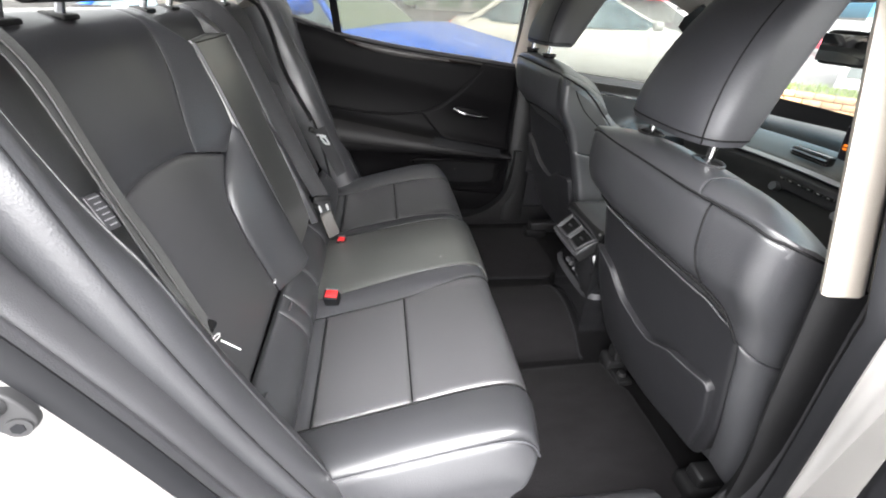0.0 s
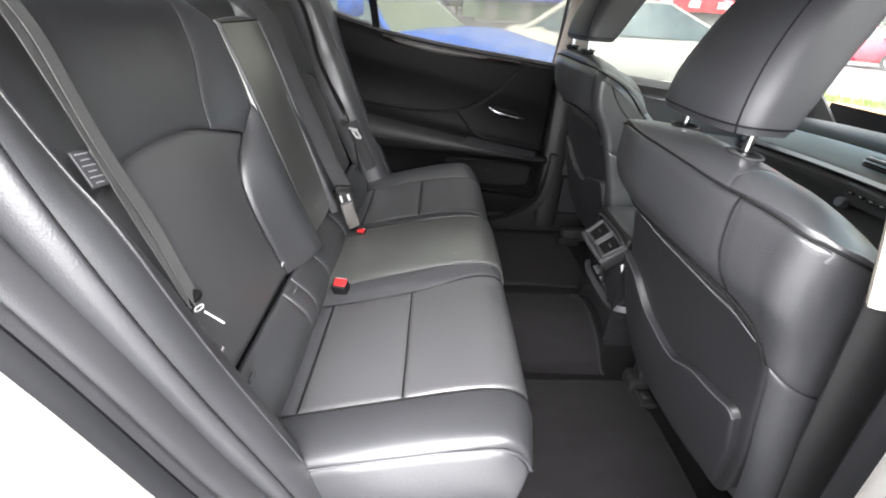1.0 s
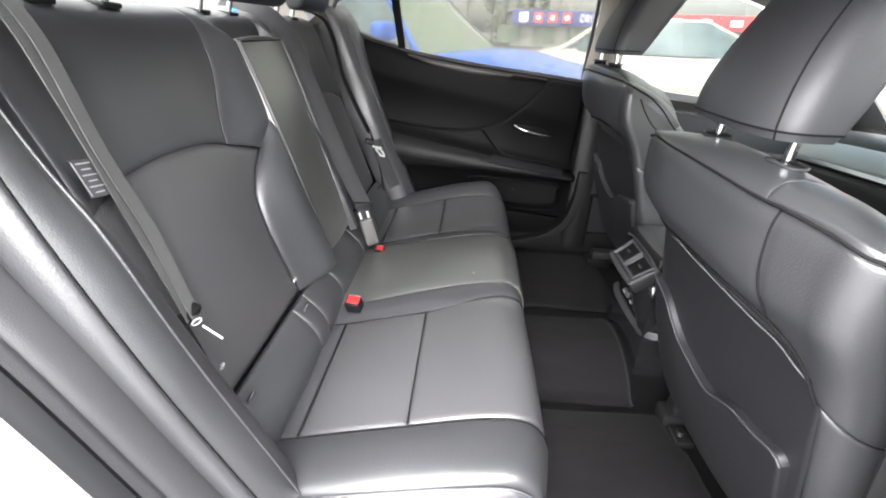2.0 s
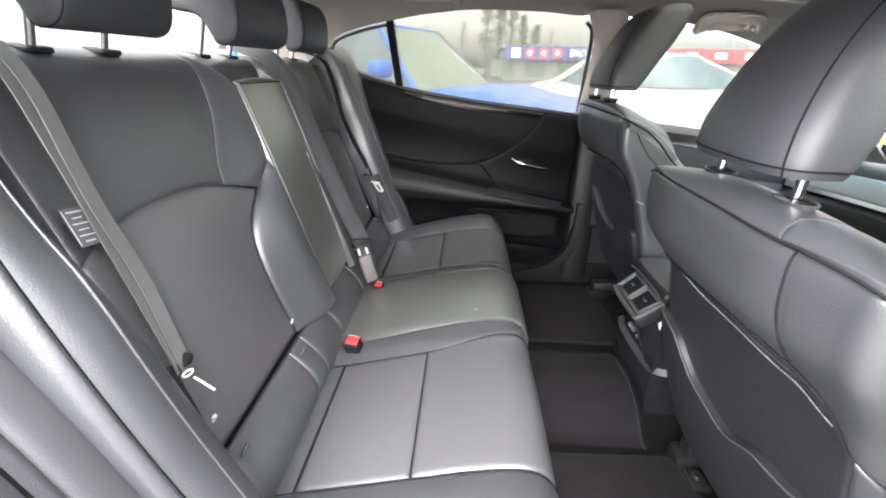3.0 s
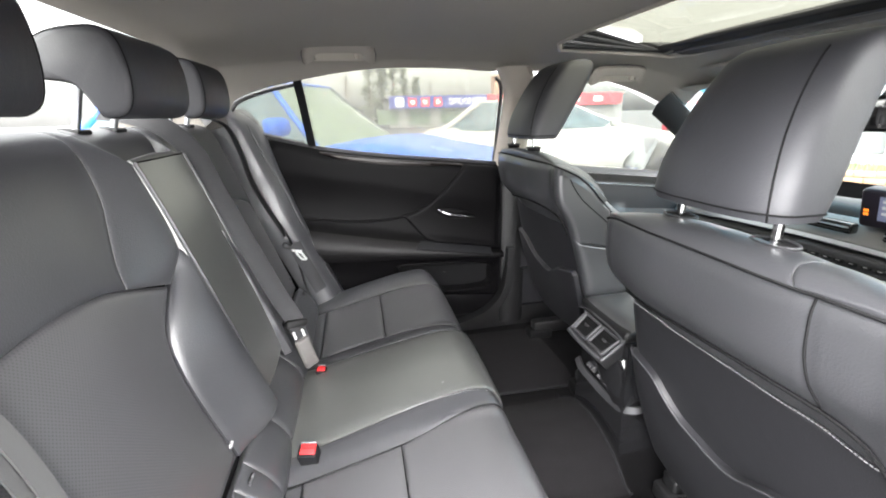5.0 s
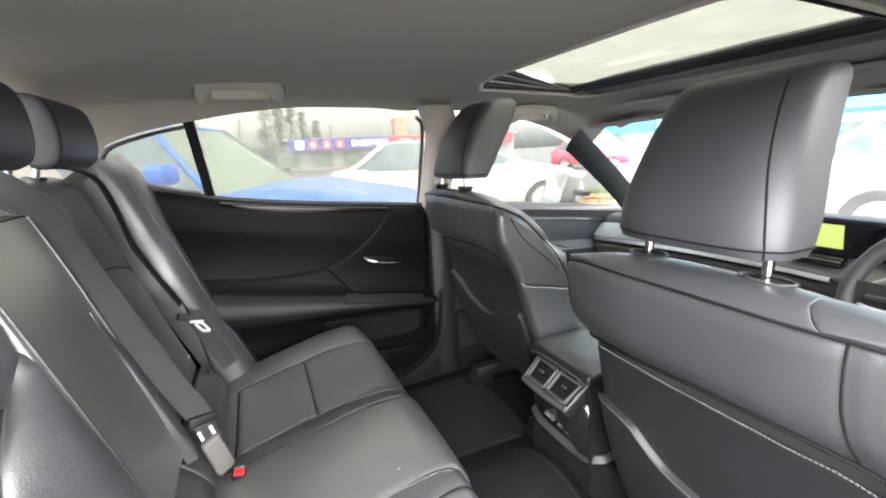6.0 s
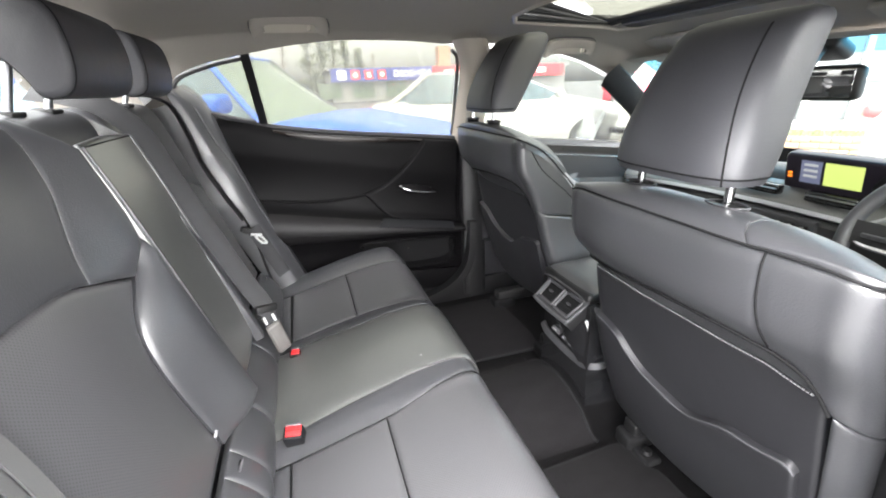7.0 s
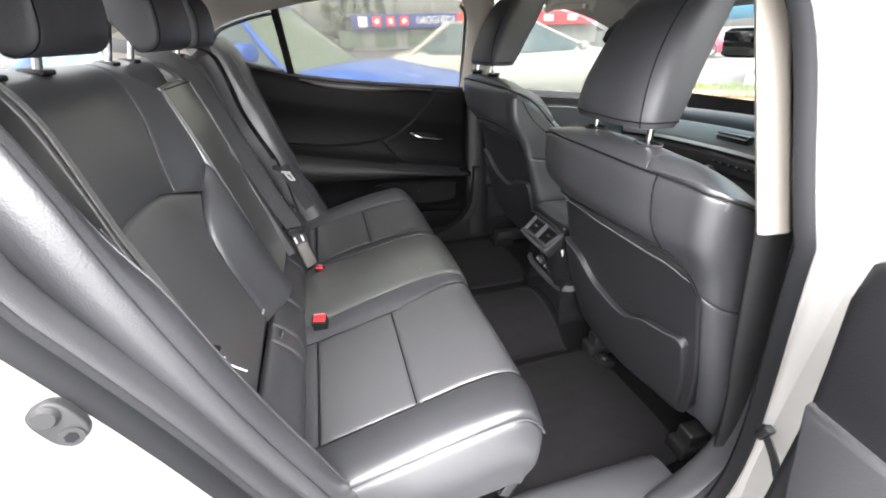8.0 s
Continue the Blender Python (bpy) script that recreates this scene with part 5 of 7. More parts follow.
for edge_pts in inner_l:
    part("vent_frame", tube([edge_pts[0].lerp(edge_pts[1], f) for f in np.linspace(0, 0.98, 8)] + [edge_pts[1].lerp(edge_pts[2], f) for f in np.linspace(0.02, 0.98, 6)] + [edge_pts[2].lerp(edge_pts[3], f) for f in np.linspace(0.02, 0.98, 8)] + [edge_pts[3].lerp(edge_pts[0], f) for f in np.linspace(0.02, 0.98, 6)], 0.0045, 6, closed=True), PLASTIC_GREY, con, "dark satin vent frame")
part("vent_surround", slab([vp(W, H, -0.03), vp(W, H + 0.004, -0.03), vp(-W, H + 0.004, -0.03), vp(-W, H, -0.03), vp(-W * 0.95, -H - 0.006, -0.03), vp(W * 0.95, -H - 0.006, -0.03)], nrm, 0.030, 0.005), PLASTIC, con)
part("vent_lower_trim", tube([vp(y, -H + 0.001 - 0.004 * (1 - (y / W) ** 2), 0.002) for y in np.linspace(W * 0.93, -W * 0.93, 16)], 0.0075, 8), PLASTIC_GREY, con, "dark satin trim under the vents")
for e in (1, -1):
    part("vent_side_trim", tube([vp(e * (W * 0.93 + 0.006 * f), -H + f * 2 * H, 0.001) for f in np.linspace(0, 1, 8)], 0.0045, 6), PLASTIC_GREY, con)
    part("vent_opening", slab([vp(e * 0.074, 0.027, -0.001), vp(e * 0.010, 0.027, -0.001), vp(e * 0.010, -0.023, -0.001), vp(e * 0.068, -0.023, -0.001)], nrm, 0.003, 0.0), SEAM, con)
    for k in range(4):
        h = -0.016 + 0.0125 * k
        part("vent_slat", rbox((0.004, 0.058, 0.002), vp(e * 0.041, h, 0.003), 0.0006, (0, -30, 0)), SEAM, con)
    part("vent_tab", rbox((0.006, 0.016, 0.005), vp(e * 0.043, 0.004, 0.006), 0.0015, (0, -40, 0)), DULL, con)
# switch panel with silver rim below
sp = [Vector((0.528, 0.088, 0.486)), Vector((0.524, 0.060, 0.474)), Vector((0.530, 0.020, 0.462)), Vector((0.540, -0.030, 0.449)), Vector((0.548, -0.068, 0.443)), Vector((0.549, -0.098, 0.448)), Vector((0.575, -0.124, 0.457)), Vector((0.63, -0.131, 0.470))]
part("switch_rim", strap(samples(sp, 40), 0.018, 0.008, (0.5, 0, 1)), DULL, con, "satin silver rim")
for f, w in ((0.22, 0.032), (0.50, 0.016), (0.70, 0.016)):
    q = sp[1].lerp(sp[4], f) + Vector((0.010, 0, 0.022))
    part("switch", rbox((0.014, w, 0.016), q, 0.003, (0, -40, 0)), PLASTIC_GREY, con)
    part("switch_mark", rbox((0.0015, w * 0.5, 0.003), q + Vector((-0.0068, 0, 0.004)), 0.0, (0, -40, 0)), PAPER, con)
part("console_lid", grid_mesh([[(x, y, 0.672 + 0.012 * (1 - (abs(y) / 0.105) ** 4) + (0.0 if x > 0.56 else -0.03 * ((0.56 - x) / 0.03) ** 2)) for y in np.linspace(-0.105, 0.105, 16)] for x in np.linspace(0.53, 0.86, 20)]), LEATHER, con, "padded leather console lid")
part("lid_edge", rbox((0.335, 0.214, 0.03), (0.70, 0, 0.655), 0.010), PLASTIC, con)

# ---- floor mats ----
def floor_mat(outline, z, label):
    ob = thing("floor_mat", (outline[0][0], outline[0][1], z), label, "floor mat", "floor mats")
    c = samples([(x, y, z + 0.004) for x, y in outline] + [(outline[0][0], outline[0][1], z + 0.004)], 60)[:-1]
    part("mat_surface", slab([(p.x, p.y, z - 0.006) for p in c], (0, 0, 1), 0.016, 0.004), MAT_PILE, ob)
    part("binding", tube([(p.x, p.y, z + 0.004) for p in c], 0.006, 6, closed=True), MAT_EDGE, ob)
    return ob


floor_mat([(0.20, -0.235), (0.30, -0.235), (0.42, -0.232), (0.55, -0.228), (0.578, -0.232), (0.583, -0.27), (0.590, -0.315), (0.606, -0.335), (0.610, -0.42), (0.612, -0.52), (0.605, -0.60), (0.58, -0.625), (0.40, -0.632), (0.20, -0.63), (0.10, -0.60), (0.09, -0.40), (0.10, -0.26)], 0.276, "black carpet floor mat on the footwell floor")
floor_mat([(0.20, 0.245), (0.30, 0.245), (0.42, 0.242), (0.55, 0.238), (0.60, 0.242), (0.62, 0.30), (0.625, 0.40), (0.62, 0.52), (0.605, 0.60), (0.58, 0.635), (0.40, 0.642), (0.20, 0.64), (0.10, 0.61), (0.09, 0.40), (0.10, 0.27)], 0.276, "black carpet floor mat on the footwell floor")
rows = [[(x, y, floor_z(x, y) + 0.008) for y in np.linspace(-0.20, 0.19, 21)] for x in np.linspace(0.16, 0.53, 8)]
tm = thing("tunnel_mat", (0.35, 0, 0.33), "charcoal carpet strip laid over the centre tunnel", "floor mat")
part("mat_surface", grid_mesh(rows), MAT_PILE, tm)
part("binding", tube([rows[-1][i] for i in range(21)], 0.005, 6), MAT_EDGE, tm)
for y in (-0.285,):
    clip = thing("mat_clip", (0.585, y, 0.285), "black plastic mat fixing clip in the carpet", "mat clip")
    part("clip_base", rbox((0.045, 0.06, 0.018), (0.612, y, 0.286), 0.007), SEAM, clip)
    part("clip_knob", rod((0.612, y, 0.29), (0.612, y, 0.305), 0.014, 0.010, 16), PLASTIC, clip)

# ---- closed rear door of the far side ----
door = thing("door_1", (0.1, 0.76, 0.35), "closed rear door with black vinyl trim and chrome handle", "car door", kind="structure")
ARM_T = keyed([(-0.35, 0.800), (-0.19, 0.768), (0.15, 0.702), (0.47, 0.640)])
ARM_B = keyed([(-0.35, 0.645), (-0.14, 0.632), (0.08, 0.622), (0.47, 0.602)])
SILL = keyed([(-0.50, 1.135), (-0.39, 1.115), (-0.24, 1.080), (-0.18, 1.066), (0.06, 1.030), (0.35, 0.998), (0.52, 0.978)])


def door_y(x, z):
    t, b = ARM_T(x), ARM_B(x)
    y = 0.725
    # upper field dished, armrest roll proud, lower part set back
    if z > t:
        y += 0.012 * math.sin(min(1, (z - t) / 0.2) * math.pi) - 0.012 * max(0, 1 - (z - t) / 0.03)
        y += 0.02 * max(0, (z - SILL(x) + 0.03) / 0.05) if z > SILL(x) - 0.03 else 0
    elif z > b:
        f = (z - b) / (t - b)
        y -= 0.050 * math.sin(math.pi * min(1, f * 0.85 + 0.12)) ** 0.6
    else:
        y += -0.008 + 0.012 * min(1, (b - z) / 0.05)
    return y


rows = []
for x in np.linspace(-0.47, 0.505, 90):
    zs = list(np.linspace(0.34, ARM_B(x), 14)[:-1]) + list(np.linspace(ARM_B(x), ARM_T(x), 16)[:-1]) + list(np.linspace(ARM_T(x), SILL(x), 22))
    rows.append([(x, door_y(x, z), z) for z in zs] + [(x, 0.775, SILL(x) + 0.004)])
POCKET = [(0.062, 0.592), (0.10, 0.600), (0.30, 0.590), (0.455, 0.578), (0.462, 0.52), (0.452, 0.472), (0.34, 0.462), (0.22, 0.472), (0.135, 0.500), (0.09, 0.545)]


def inside(x, z, poly):
    hit = False
    for (xa, za), (xb, zb) in zip(poly, poly[1:] + poly[:1]):
        if (za > z) != (zb > z) and x < (xb - xa) * (z - za) / (zb - za) + xa:
            hit = not hit
    return hit


trim_bm = grid_mesh(rows)
bmesh.ops.delete(trim_bm, geom=[f for f in trim_bm.faces if inside(f.calc_center_median().x, f.calc_center_median().z, POCKET)], context="FACES")
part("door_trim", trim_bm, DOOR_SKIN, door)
# curved border of the upper field
fld = [(0.352, 0.985), (0.330, 0.955), (0.290, 0.912), (0.245, 0.868), (0.180, 0.823), (0.102, 0.797), (0.02, 0.789), (-0.066, 0.789), (-0.15, 0.797), (-0.25, 0.812), (-0.36, 0.83)]
part("field_border", tube([(x, door_y(x, z) - 0.002, z) for x, z in [(q.x, q.y) for q in samples([(x, z, 0) for x, z in fld], 60)]], 0.0055, 8), DOOR_SKIN, door)
# front field, beside the handle, standing proud of the dished one
pf = [(0.352, 0.985), (0.330, 0.955), (0.290, 0.912), (0.245, 0.868), (0.180, 0.823), (0.102, 0.797)]
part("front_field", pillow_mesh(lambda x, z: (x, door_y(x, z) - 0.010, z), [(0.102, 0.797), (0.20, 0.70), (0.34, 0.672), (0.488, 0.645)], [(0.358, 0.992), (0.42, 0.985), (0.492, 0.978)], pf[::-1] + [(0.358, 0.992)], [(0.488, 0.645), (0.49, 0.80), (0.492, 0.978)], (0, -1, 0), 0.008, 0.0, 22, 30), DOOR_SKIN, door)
strip_h = keyed([(-0.19, 0.003), (-0.15, 0.013), (-0.08, 0.021), (0.02, 0.023), (0.14, 0.017), (0.26, 0.010), (0.345, 0.003)])
part("window_trim_strip", grid_mesh([[(x, 0.736, SILL(x) - 0.006), (x, 0.7265, SILL(x) - 0.008), (x, 0.7235, SILL(x) - 0.008 - 0.5 * strip_h(x)), (x, 0.7265, SILL(x) - 0.008 - strip_h(x)), (x, 0.736, SILL(x) - 0.010 - strip_h(x))] for x in np.linspace(-0.19, 0.345, 44)]), STRIP_WOOD, door, "dark brown glossy wood strip below the window")
part("chrome_line", tube([(x, 0.7255, SILL(x) - 0.0070) for x in np.linspace(-0.175, 0.33, 44)], 0.0012, 6), DULL, door, "thin chrome line")
# handle in its cup
cup = part("handle_cup", slab([(0.305 + 0.072 * math.cos(t), 0.718, 0.799 - 0.012 * math.cos(t) + 0.020 * math.sin(t)) for t in np.linspace(0, 2 * math.pi, 30, endpoint=False)], (0, -1, 0), 0.006, 0.003), DOOR_SKIN, door)
part("door_handle", strap(samples([(0.238, 0.704, 0.822), (0.255, 0.698, 0.812), (0.285, 0.693, 0.802), (0.33, 0.692, 0.793), (0.372, 0.694, 0.787), (0.384, 0.702, 0.785)], 24), 0.0048, 0.006, (0.15, 0, 1)), CHROME, door, "chrome inner door handle")
# armrest details: switch plate and pull
part("switch_plate", slab([(0.14, 0.672, 0.672), (0.45, 0.672, 0.624), (0.45, 0.690, 0.650), (0.16, 0.690, 0.700)], (0, -0.5, 0.9), 0.006, 0.002), MATTE_BLACK, door)
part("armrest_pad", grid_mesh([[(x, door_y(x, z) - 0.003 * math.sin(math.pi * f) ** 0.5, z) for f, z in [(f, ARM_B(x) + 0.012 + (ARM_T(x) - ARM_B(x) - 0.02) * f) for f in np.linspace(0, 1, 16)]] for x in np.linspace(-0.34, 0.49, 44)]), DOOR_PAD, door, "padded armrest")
part("armrest_trim", tube([(x, door_y(x, (ARM_T(x) * 0.35 + ARM_B(x) * 0.65)) - 0.001, ARM_T(x) * 0.35 + ARM_B(x) * 0.65) for x in np.linspace(-0.30, 0.48, 40)], 0.003, 6), SEAM, door)
# pocket: a dark opening with a rim
pin = samples([(x, 0.722, z) for x, z in POCKET] + [(POCKET[0][0], 0.722, POCKET[0][1])], 60)[:-1]
part("pocket_opening", grid_mesh([[(0.27 + (p.x - 0.27) * 1.03, 0.722, 0.53 + (p.z - 0.53) * 1.08) for p in pin], [(0.27 + (p.x - 0.27) * 0.97, 0.775, 0.53 + (p.z - 0.53) * 0.95) for p in pin], [(0.27 + (p.x - 0.27) * 0.5, 0.777, 0.53 + (p.z - 0.53) * 0.5) for p in pin], [(0.27 + (p.x - 0.27) * 0.02, 0.777, 0.53 + (p.z - 0.53) * 0.02) for p in pin]], closed_u=True), SEAM, door)
part("pocket_rim", tube([(p.x, 0.716, p.z) for p in pin], 0.006, 8, closed=True), DOOR_SKIN, door)
part("pocket_front", slab([(0.09, 0.715, 0.470), (0.47, 0.715, 0.435), (0.47, 0.705, 0.36), (0.02, 0.705, 0.36)], (0, -1, 0), 0.01, 0.004), DOOR_SKIN, door)
# sill corner at the foot of the pillar
corner = samples([(0.10, 0.660, 0.312), (0.28, 0.662, 0.328), (0.38, 0.665, 0.352), (0.455, 0.668, 0.395), (0.505, 0.672, 0.46), (0.525, 0.676, 0.55), (0.53, 0.68, 0.65)], 40)
structure("sill_trim_far", strap(corner, 0.05, 0.03, (0.0, 1, 0.0)), PLASTIC, "dark grey sill and pillar foot trim of the closed side", "sill trim")
# far centre pillar
rows = []
for z in np.linspace(0.30, 0.955, 10):
    rows.append([(0.500, 0.76, z), (0.500, 0.70, z), (0.515, 0.688, z), (0.58, 0.686, z), (0.60, 0.70, z), (0.60, 0.76, z)])
structure("pillar_far_lower", grid_mesh(rows, caps=True), PLASTIC, "dark lower trim of the far centre pillar", "pillar trim")
rows = []
for z in np.linspace(0.957, 1.325, 10):
    t = (z - 0.95) * 0.50
    x = 0.505 - 0.045 * max(0, (z - 1.2) / 0.12) ** 2
    rows.append([(x - 0.02, 0.79 - t, z), (x - 0.015, 0.745 - t, z), (x, 0.72 - t, z), (x + 0.06, 0.715 - t, z), (x + 0.09, 0.745 - t, z), (x + 0.09, 0.79 - t, z)])
structure("pillar_far_upper", grid_mesh(rows, caps=True), BEIGE, "beige upper trim of the far centre pillar", "pillar trim")


# ---- far side windows ----
def win_y(z):
    return 0.76 - 0.54 * (z - 1.05)


def pane(name, outline, label, thick=0.004, mat=GLASS_SIDE):
    bm = slab([(x, win_y(z) + 0.012, z) for x, z in outline], (0, 1, 0.54), thick, 0.0)
    ob = structure(name, bm, mat, label, "window", smooth=False)
    ob.visible_shadow = False
    return ob


quarter = [(q.x, q.y) for q in samples([(-0.232, 1.286, 0), (-0.324, 1.268, 0), (-0.421, 1.238, 0), (-0.452, 1.205, 0), (-0.460, 1.178, 0), (-0.448, 1.156, 0), (-0.391, 1.134, 0), (-0.289, 1.102, 0), (-0.242, 1.092, 0)], 40)]
main_w = [(q.x, q.y) for q in samples([(-0.205, 1.290, 0), (-0.068, 1.310, 0), (0.086, 1.320, 0), (0.291, 1.315, 0), (0.420, 1.303, 0), (0.458, 1.288, 0), (0.474, 1.255, 0), (0.484, 1.15, 0), (0.496, 0.980, 0)], 50)] + [(0.199, 1.021), (-0.02, 1.052), (-0.203, 1.080)]


def grown(outline, by=0.014):
    """The outline of a pane with the margin that its frame hides."""
    cx_, cz_ = sum(p[0] for p in outline) / len(outline), sum(p[1] for p in outline) / len(outline)
    out = []
    for x, z in outline:
        d = math.hypot(x - cx_, z - cz_)
        out.append((x + (x - cx_) / d * by, z + (z - cz_) / d * by * 1.0))
    return out


pane("window_1", grown(quarter, 0.016), "small rear quarter window, wet with rain")
drops = bmesh.new()
rain = random.Random(7)
xs_q, zs_q = [p[0] for p in quarter], [p[1] for p in quarter]
while len(drops.verts) < 7 * 260:
    x, z, r = rain.uniform(min(xs_q), max(xs_q)), rain.uniform(min(zs_q), max(zs_q)), rain.uniform(0.0008, 0.0026)
    if not inside(x, z, quarter):
        continue
    rim = [drops.verts.new((x + r * math.cos(t), win_y(z + r * 1.3 * math.sin(t)) + 0.019, z + r * 1.3 * math.sin(t))) for t in np.linspace(0, 2 * math.pi, 6, endpoint=False)]
    top = drops.verts.new((x, win_y(z) + 0.019 + r * 0.5, z - 0.3 * r))
    for k in range(6):
        drops.faces.new((rim[k], rim[(k + 1) % 6], top))
wet = tagged(structure("raindrops", drops, glass("water_drops", (0.62, 0.66, 0.66), 1.5), "small raindrops on the quarter window", "water"), "small raindrops on the quarter window", "water", kind="stuff")
pane("window_2", grown(main_w, 0.030), "closed rear side window glass")
# black division bar and dark run round the glass
rows = [[(x0, win_y(z) - 0.002, z), (x0 + 0.026, win_y(z) - 0.002, z), (x0 + 0.026, win_y(z) + 0.022, z), (x0, win_y(z) + 0.022, z)] for x0, z in [(-0.241 + 0.012 * f, 1.298 - 0.22 * f) for f in np.linspace(0, 1, 8)]]
structure("window_bar", grid_mesh(rows, closed_u=True, caps=True), MATTE_BLACK, "black bar between the two rear side panes", "window frame")
structure("window_run_quarter", tube([(x, win_y(z) + 0.006, z) for x, z in quarter], 0.0075, 6), RUBBER, "black rubber edge of the quarter window", "window frame")
structure("window_run_main", tube([(x, win_y(z) + 0.006, z) for x, z in main_w[48:51]] , 0.0075, 6), RUBBER, "black rubber edge of the rear side window", "window frame")
structure("window_run_front", tube([(x - 0.004, win_y(z) - 0.004, z) for x, z in main_w[33:50]], 0.0070, 6), RUBBER, "black rubber edge of the rear side window", "window frame")
structure("window_ledge", strap([(x, 0.752, SILL(x) + 0.006) for x in np.linspace(-0.46, 0.49, 50)], 0.022, 0.010, (0, 1, 0)), RUBBER, "grey rubber ledge along the foot of the window", "window frame")

# roof side: lining that comes down to the windows, from quarter window to windscreen
WT = keyed([(-0.80, 1.08), (-0.60, 1.13), (-0.475, 1.185), (-0.43, 1.240), (-0.324, 1.276), (-0.21, 1.297), (-0.068, 1.318), (0.086, 1.329), (0.291, 1.325), (0.42, 1.316), (0.55, 1.315), (0.65, 1.312), (0.85, 1.285), (1.0, 1.250), (1.15, 1.200), (1.3, 1.13)])
for nm, sgn, shift in (("cant_rail_far", 1, 0.0), ("cant_rail_near", -1, 0.02)):
    rows = []
    for x in np.linspace(-0.80, 1.26, 74):
        zt = WT(x)
        yw = win_y(max(zt, 1.1)) - 0.004 - shift
        row = []
        for f in np.linspace(0, 1, 10):
            e = f * f * (3 - 2 * f)
            y = yw + (0.56 - yw) * f
            z = zt + (roof_z(x, 0.56) - 0.001 - zt) * (1 - (1 - f) ** 1.6)
            row.append((x, sgn * y, z))
        rows.append(row)
    structure(nm, grid_mesh(rows), HEADLINER, "greige fabric lining of the roof side", "ceiling side")
# rear side lining (the broad pillar behind the quarter window)
rows = [[(x, 0.70 - 0.10 * (f), SILL(max(x, -0.5)) * (1 - f) + WT(x) * f) for f in np.linspace(0, 1, 6)] for x in np.linspace(-0.46, -0.95, 10)]
structure("rear_pillar_far", grid_mesh(rows), HEADLINER, "greige lining of the far rear pillar", "pillar trim")
rows = [[(x, -0.66 + 0.06 * f, 1.12 * (1 - f) + WT(x) * f) for f in np.linspace(0, 1, 6)] for x in np.linspace(-0.46, -0.95, 10)]
structure("rear_pillar_near", grid_mesh(rows), HEADLINER, "greige lining of the near rear pillar", "pillar trim")


# grab handles
def grab(at, far=True):
    ob = thing("grab_handle", at, "greige folded grab handle above the side window", "grab handle", "grab handles")
    x0, y, z = at
    up = Vector((0, -0.55, 0.83)) if far else Vector((0, 0.55, 0.83))
    q = lambda dx, h, o=0.0: Vector((x0 + dx, y, z)) + up * h + Vector((0, -0.83 if far else 0.83, -0.55)) * o
    out_n = Vector((0, -0.83 if far else 0.83, -0.55))
    bow = [(-0.104, -0.034), (-0.106, -0.010), (-0.098, 0.016), (-0.080, 0.027), (-0.04, 0.031), (0.0, 0.032), (0.04, 0.031), (0.080, 0.027), (0.098, 0.016), (0.106, -0.010), (0.104, -0.034)]
    rows = []
    for dx, h in [(p.x, p.y) for p in samples([(a, b, 0) for a, b in bow], 44)]:
        ix, ih = dx * 0.66, min(h, 0.031) * 0.35 - 0.010
        rows.append([q(dx, h, 0.000), q(dx, h, 0.010), q(dx * 0.965, h - 0.002, 0.015), q((dx + ix) / 2, (h + ih) / 2, 0.017), q(ix * 1.05, ih, 0.015), q(ix, ih, 0.011), q(ix, ih, 0.001)])
    part("grip", grid_mesh(rows), HEADLINER, ob)
    part("gap_line", tube([q(dx * 1.02, h + 0.0015, 0.001) for dx, h in [(p.x, p.y) for p in samples([(a, b, 0) for a, b in bow], 44)]], 0.0016, 5), PLASTIC_GREY, ob)
    part("back_plate", slab([q(-0.074, -0.030, -0.003), q(0.074, -0.030, -0.003), q(0.072, 0.004, -0.003), q(-0.072, 0.004, -0.003)], out_n, 0.005, 0.001), BEIGE, ob)
    part("coat_hook", rbox((0.014, 0.014, 0.024), q(0.050, -0.008, 0.010), 0.004), BEIGE, ob)
    return ob


grab((-0.085, 0.500, 1.365))
grab((0.88, 0.565, 1.300))

# ---- far front door, seen past the seats ----
fd = thing("door_2", (1.0, 0.76, 0.35), "closed front passenger door with black trim", "car door", kind="structure")
FS = keyed([(0.60, 0.975), (1.0, 0.935), (1.45, 0.885)])
rows = [[(x, 0.725 - (0.05 if 0.55 < z < 0.74 else 0) + (0.03 if z > FS(x) - 0.02 else 0), z) for z in list(np.linspace(0.32, FS(max(0.60, x)), 20))] + [(x, 0.79, FS(max(0.60, x)) + 0.004)] for x in np.linspace(0.578, 1.55, 24)]
part("door_trim", grid_mesh(rows), BOARD, fd)
part("window_trim_strip", strap([(x, 0.715, FS(x) - 0.03) for x in np.linspace(0.62, 1.5, 20)], 0.03, 0.012, (0, 0, 1)), WOOD_GLOSS, fd, "dark glossy wood strip")
part("chrome_line", strap([(x, 0.705, FS(x) - 0.055) for x in np.linspace(0.62, 1.5, 20)], 0.006, 0.004, (0, 0, 1)), CHROME, fd)
part("door_handle", strap(samples([(1.10, 0.700, 0.745), (1.13, 0.688, 0.735), (1.19, 0.686, 0.722), (1.24, 0.698, 0.712)], 16), 0.017, 0.008, (0.1, 0, 1)), CHROME, fd, "chrome inner door handle")
front_w = [(0.605, 0.978), (1.0, 0.940), (1.50, 0.885), (1.62, 0.90), (1.45, 1.02), (1.25, 1.15), (1.0, 1.248), (0.85, 1.283), (0.65, 1.308), (0.60, 1.30)]
pane("window_3", front_w, "closed front passenger window glass", mat=GLASS)
# door mirror outside
dm = thing("door_mirror", (1.35, 0.95, 0.92), "white door mirror with its glass facing back", "door mirror")
part("housing", rbox((0.10, 0.25, 0.19), (1.405, 1.04, 0.965), 0.045, (0, 18, -15), 5), PAINT_WHITE, dm)
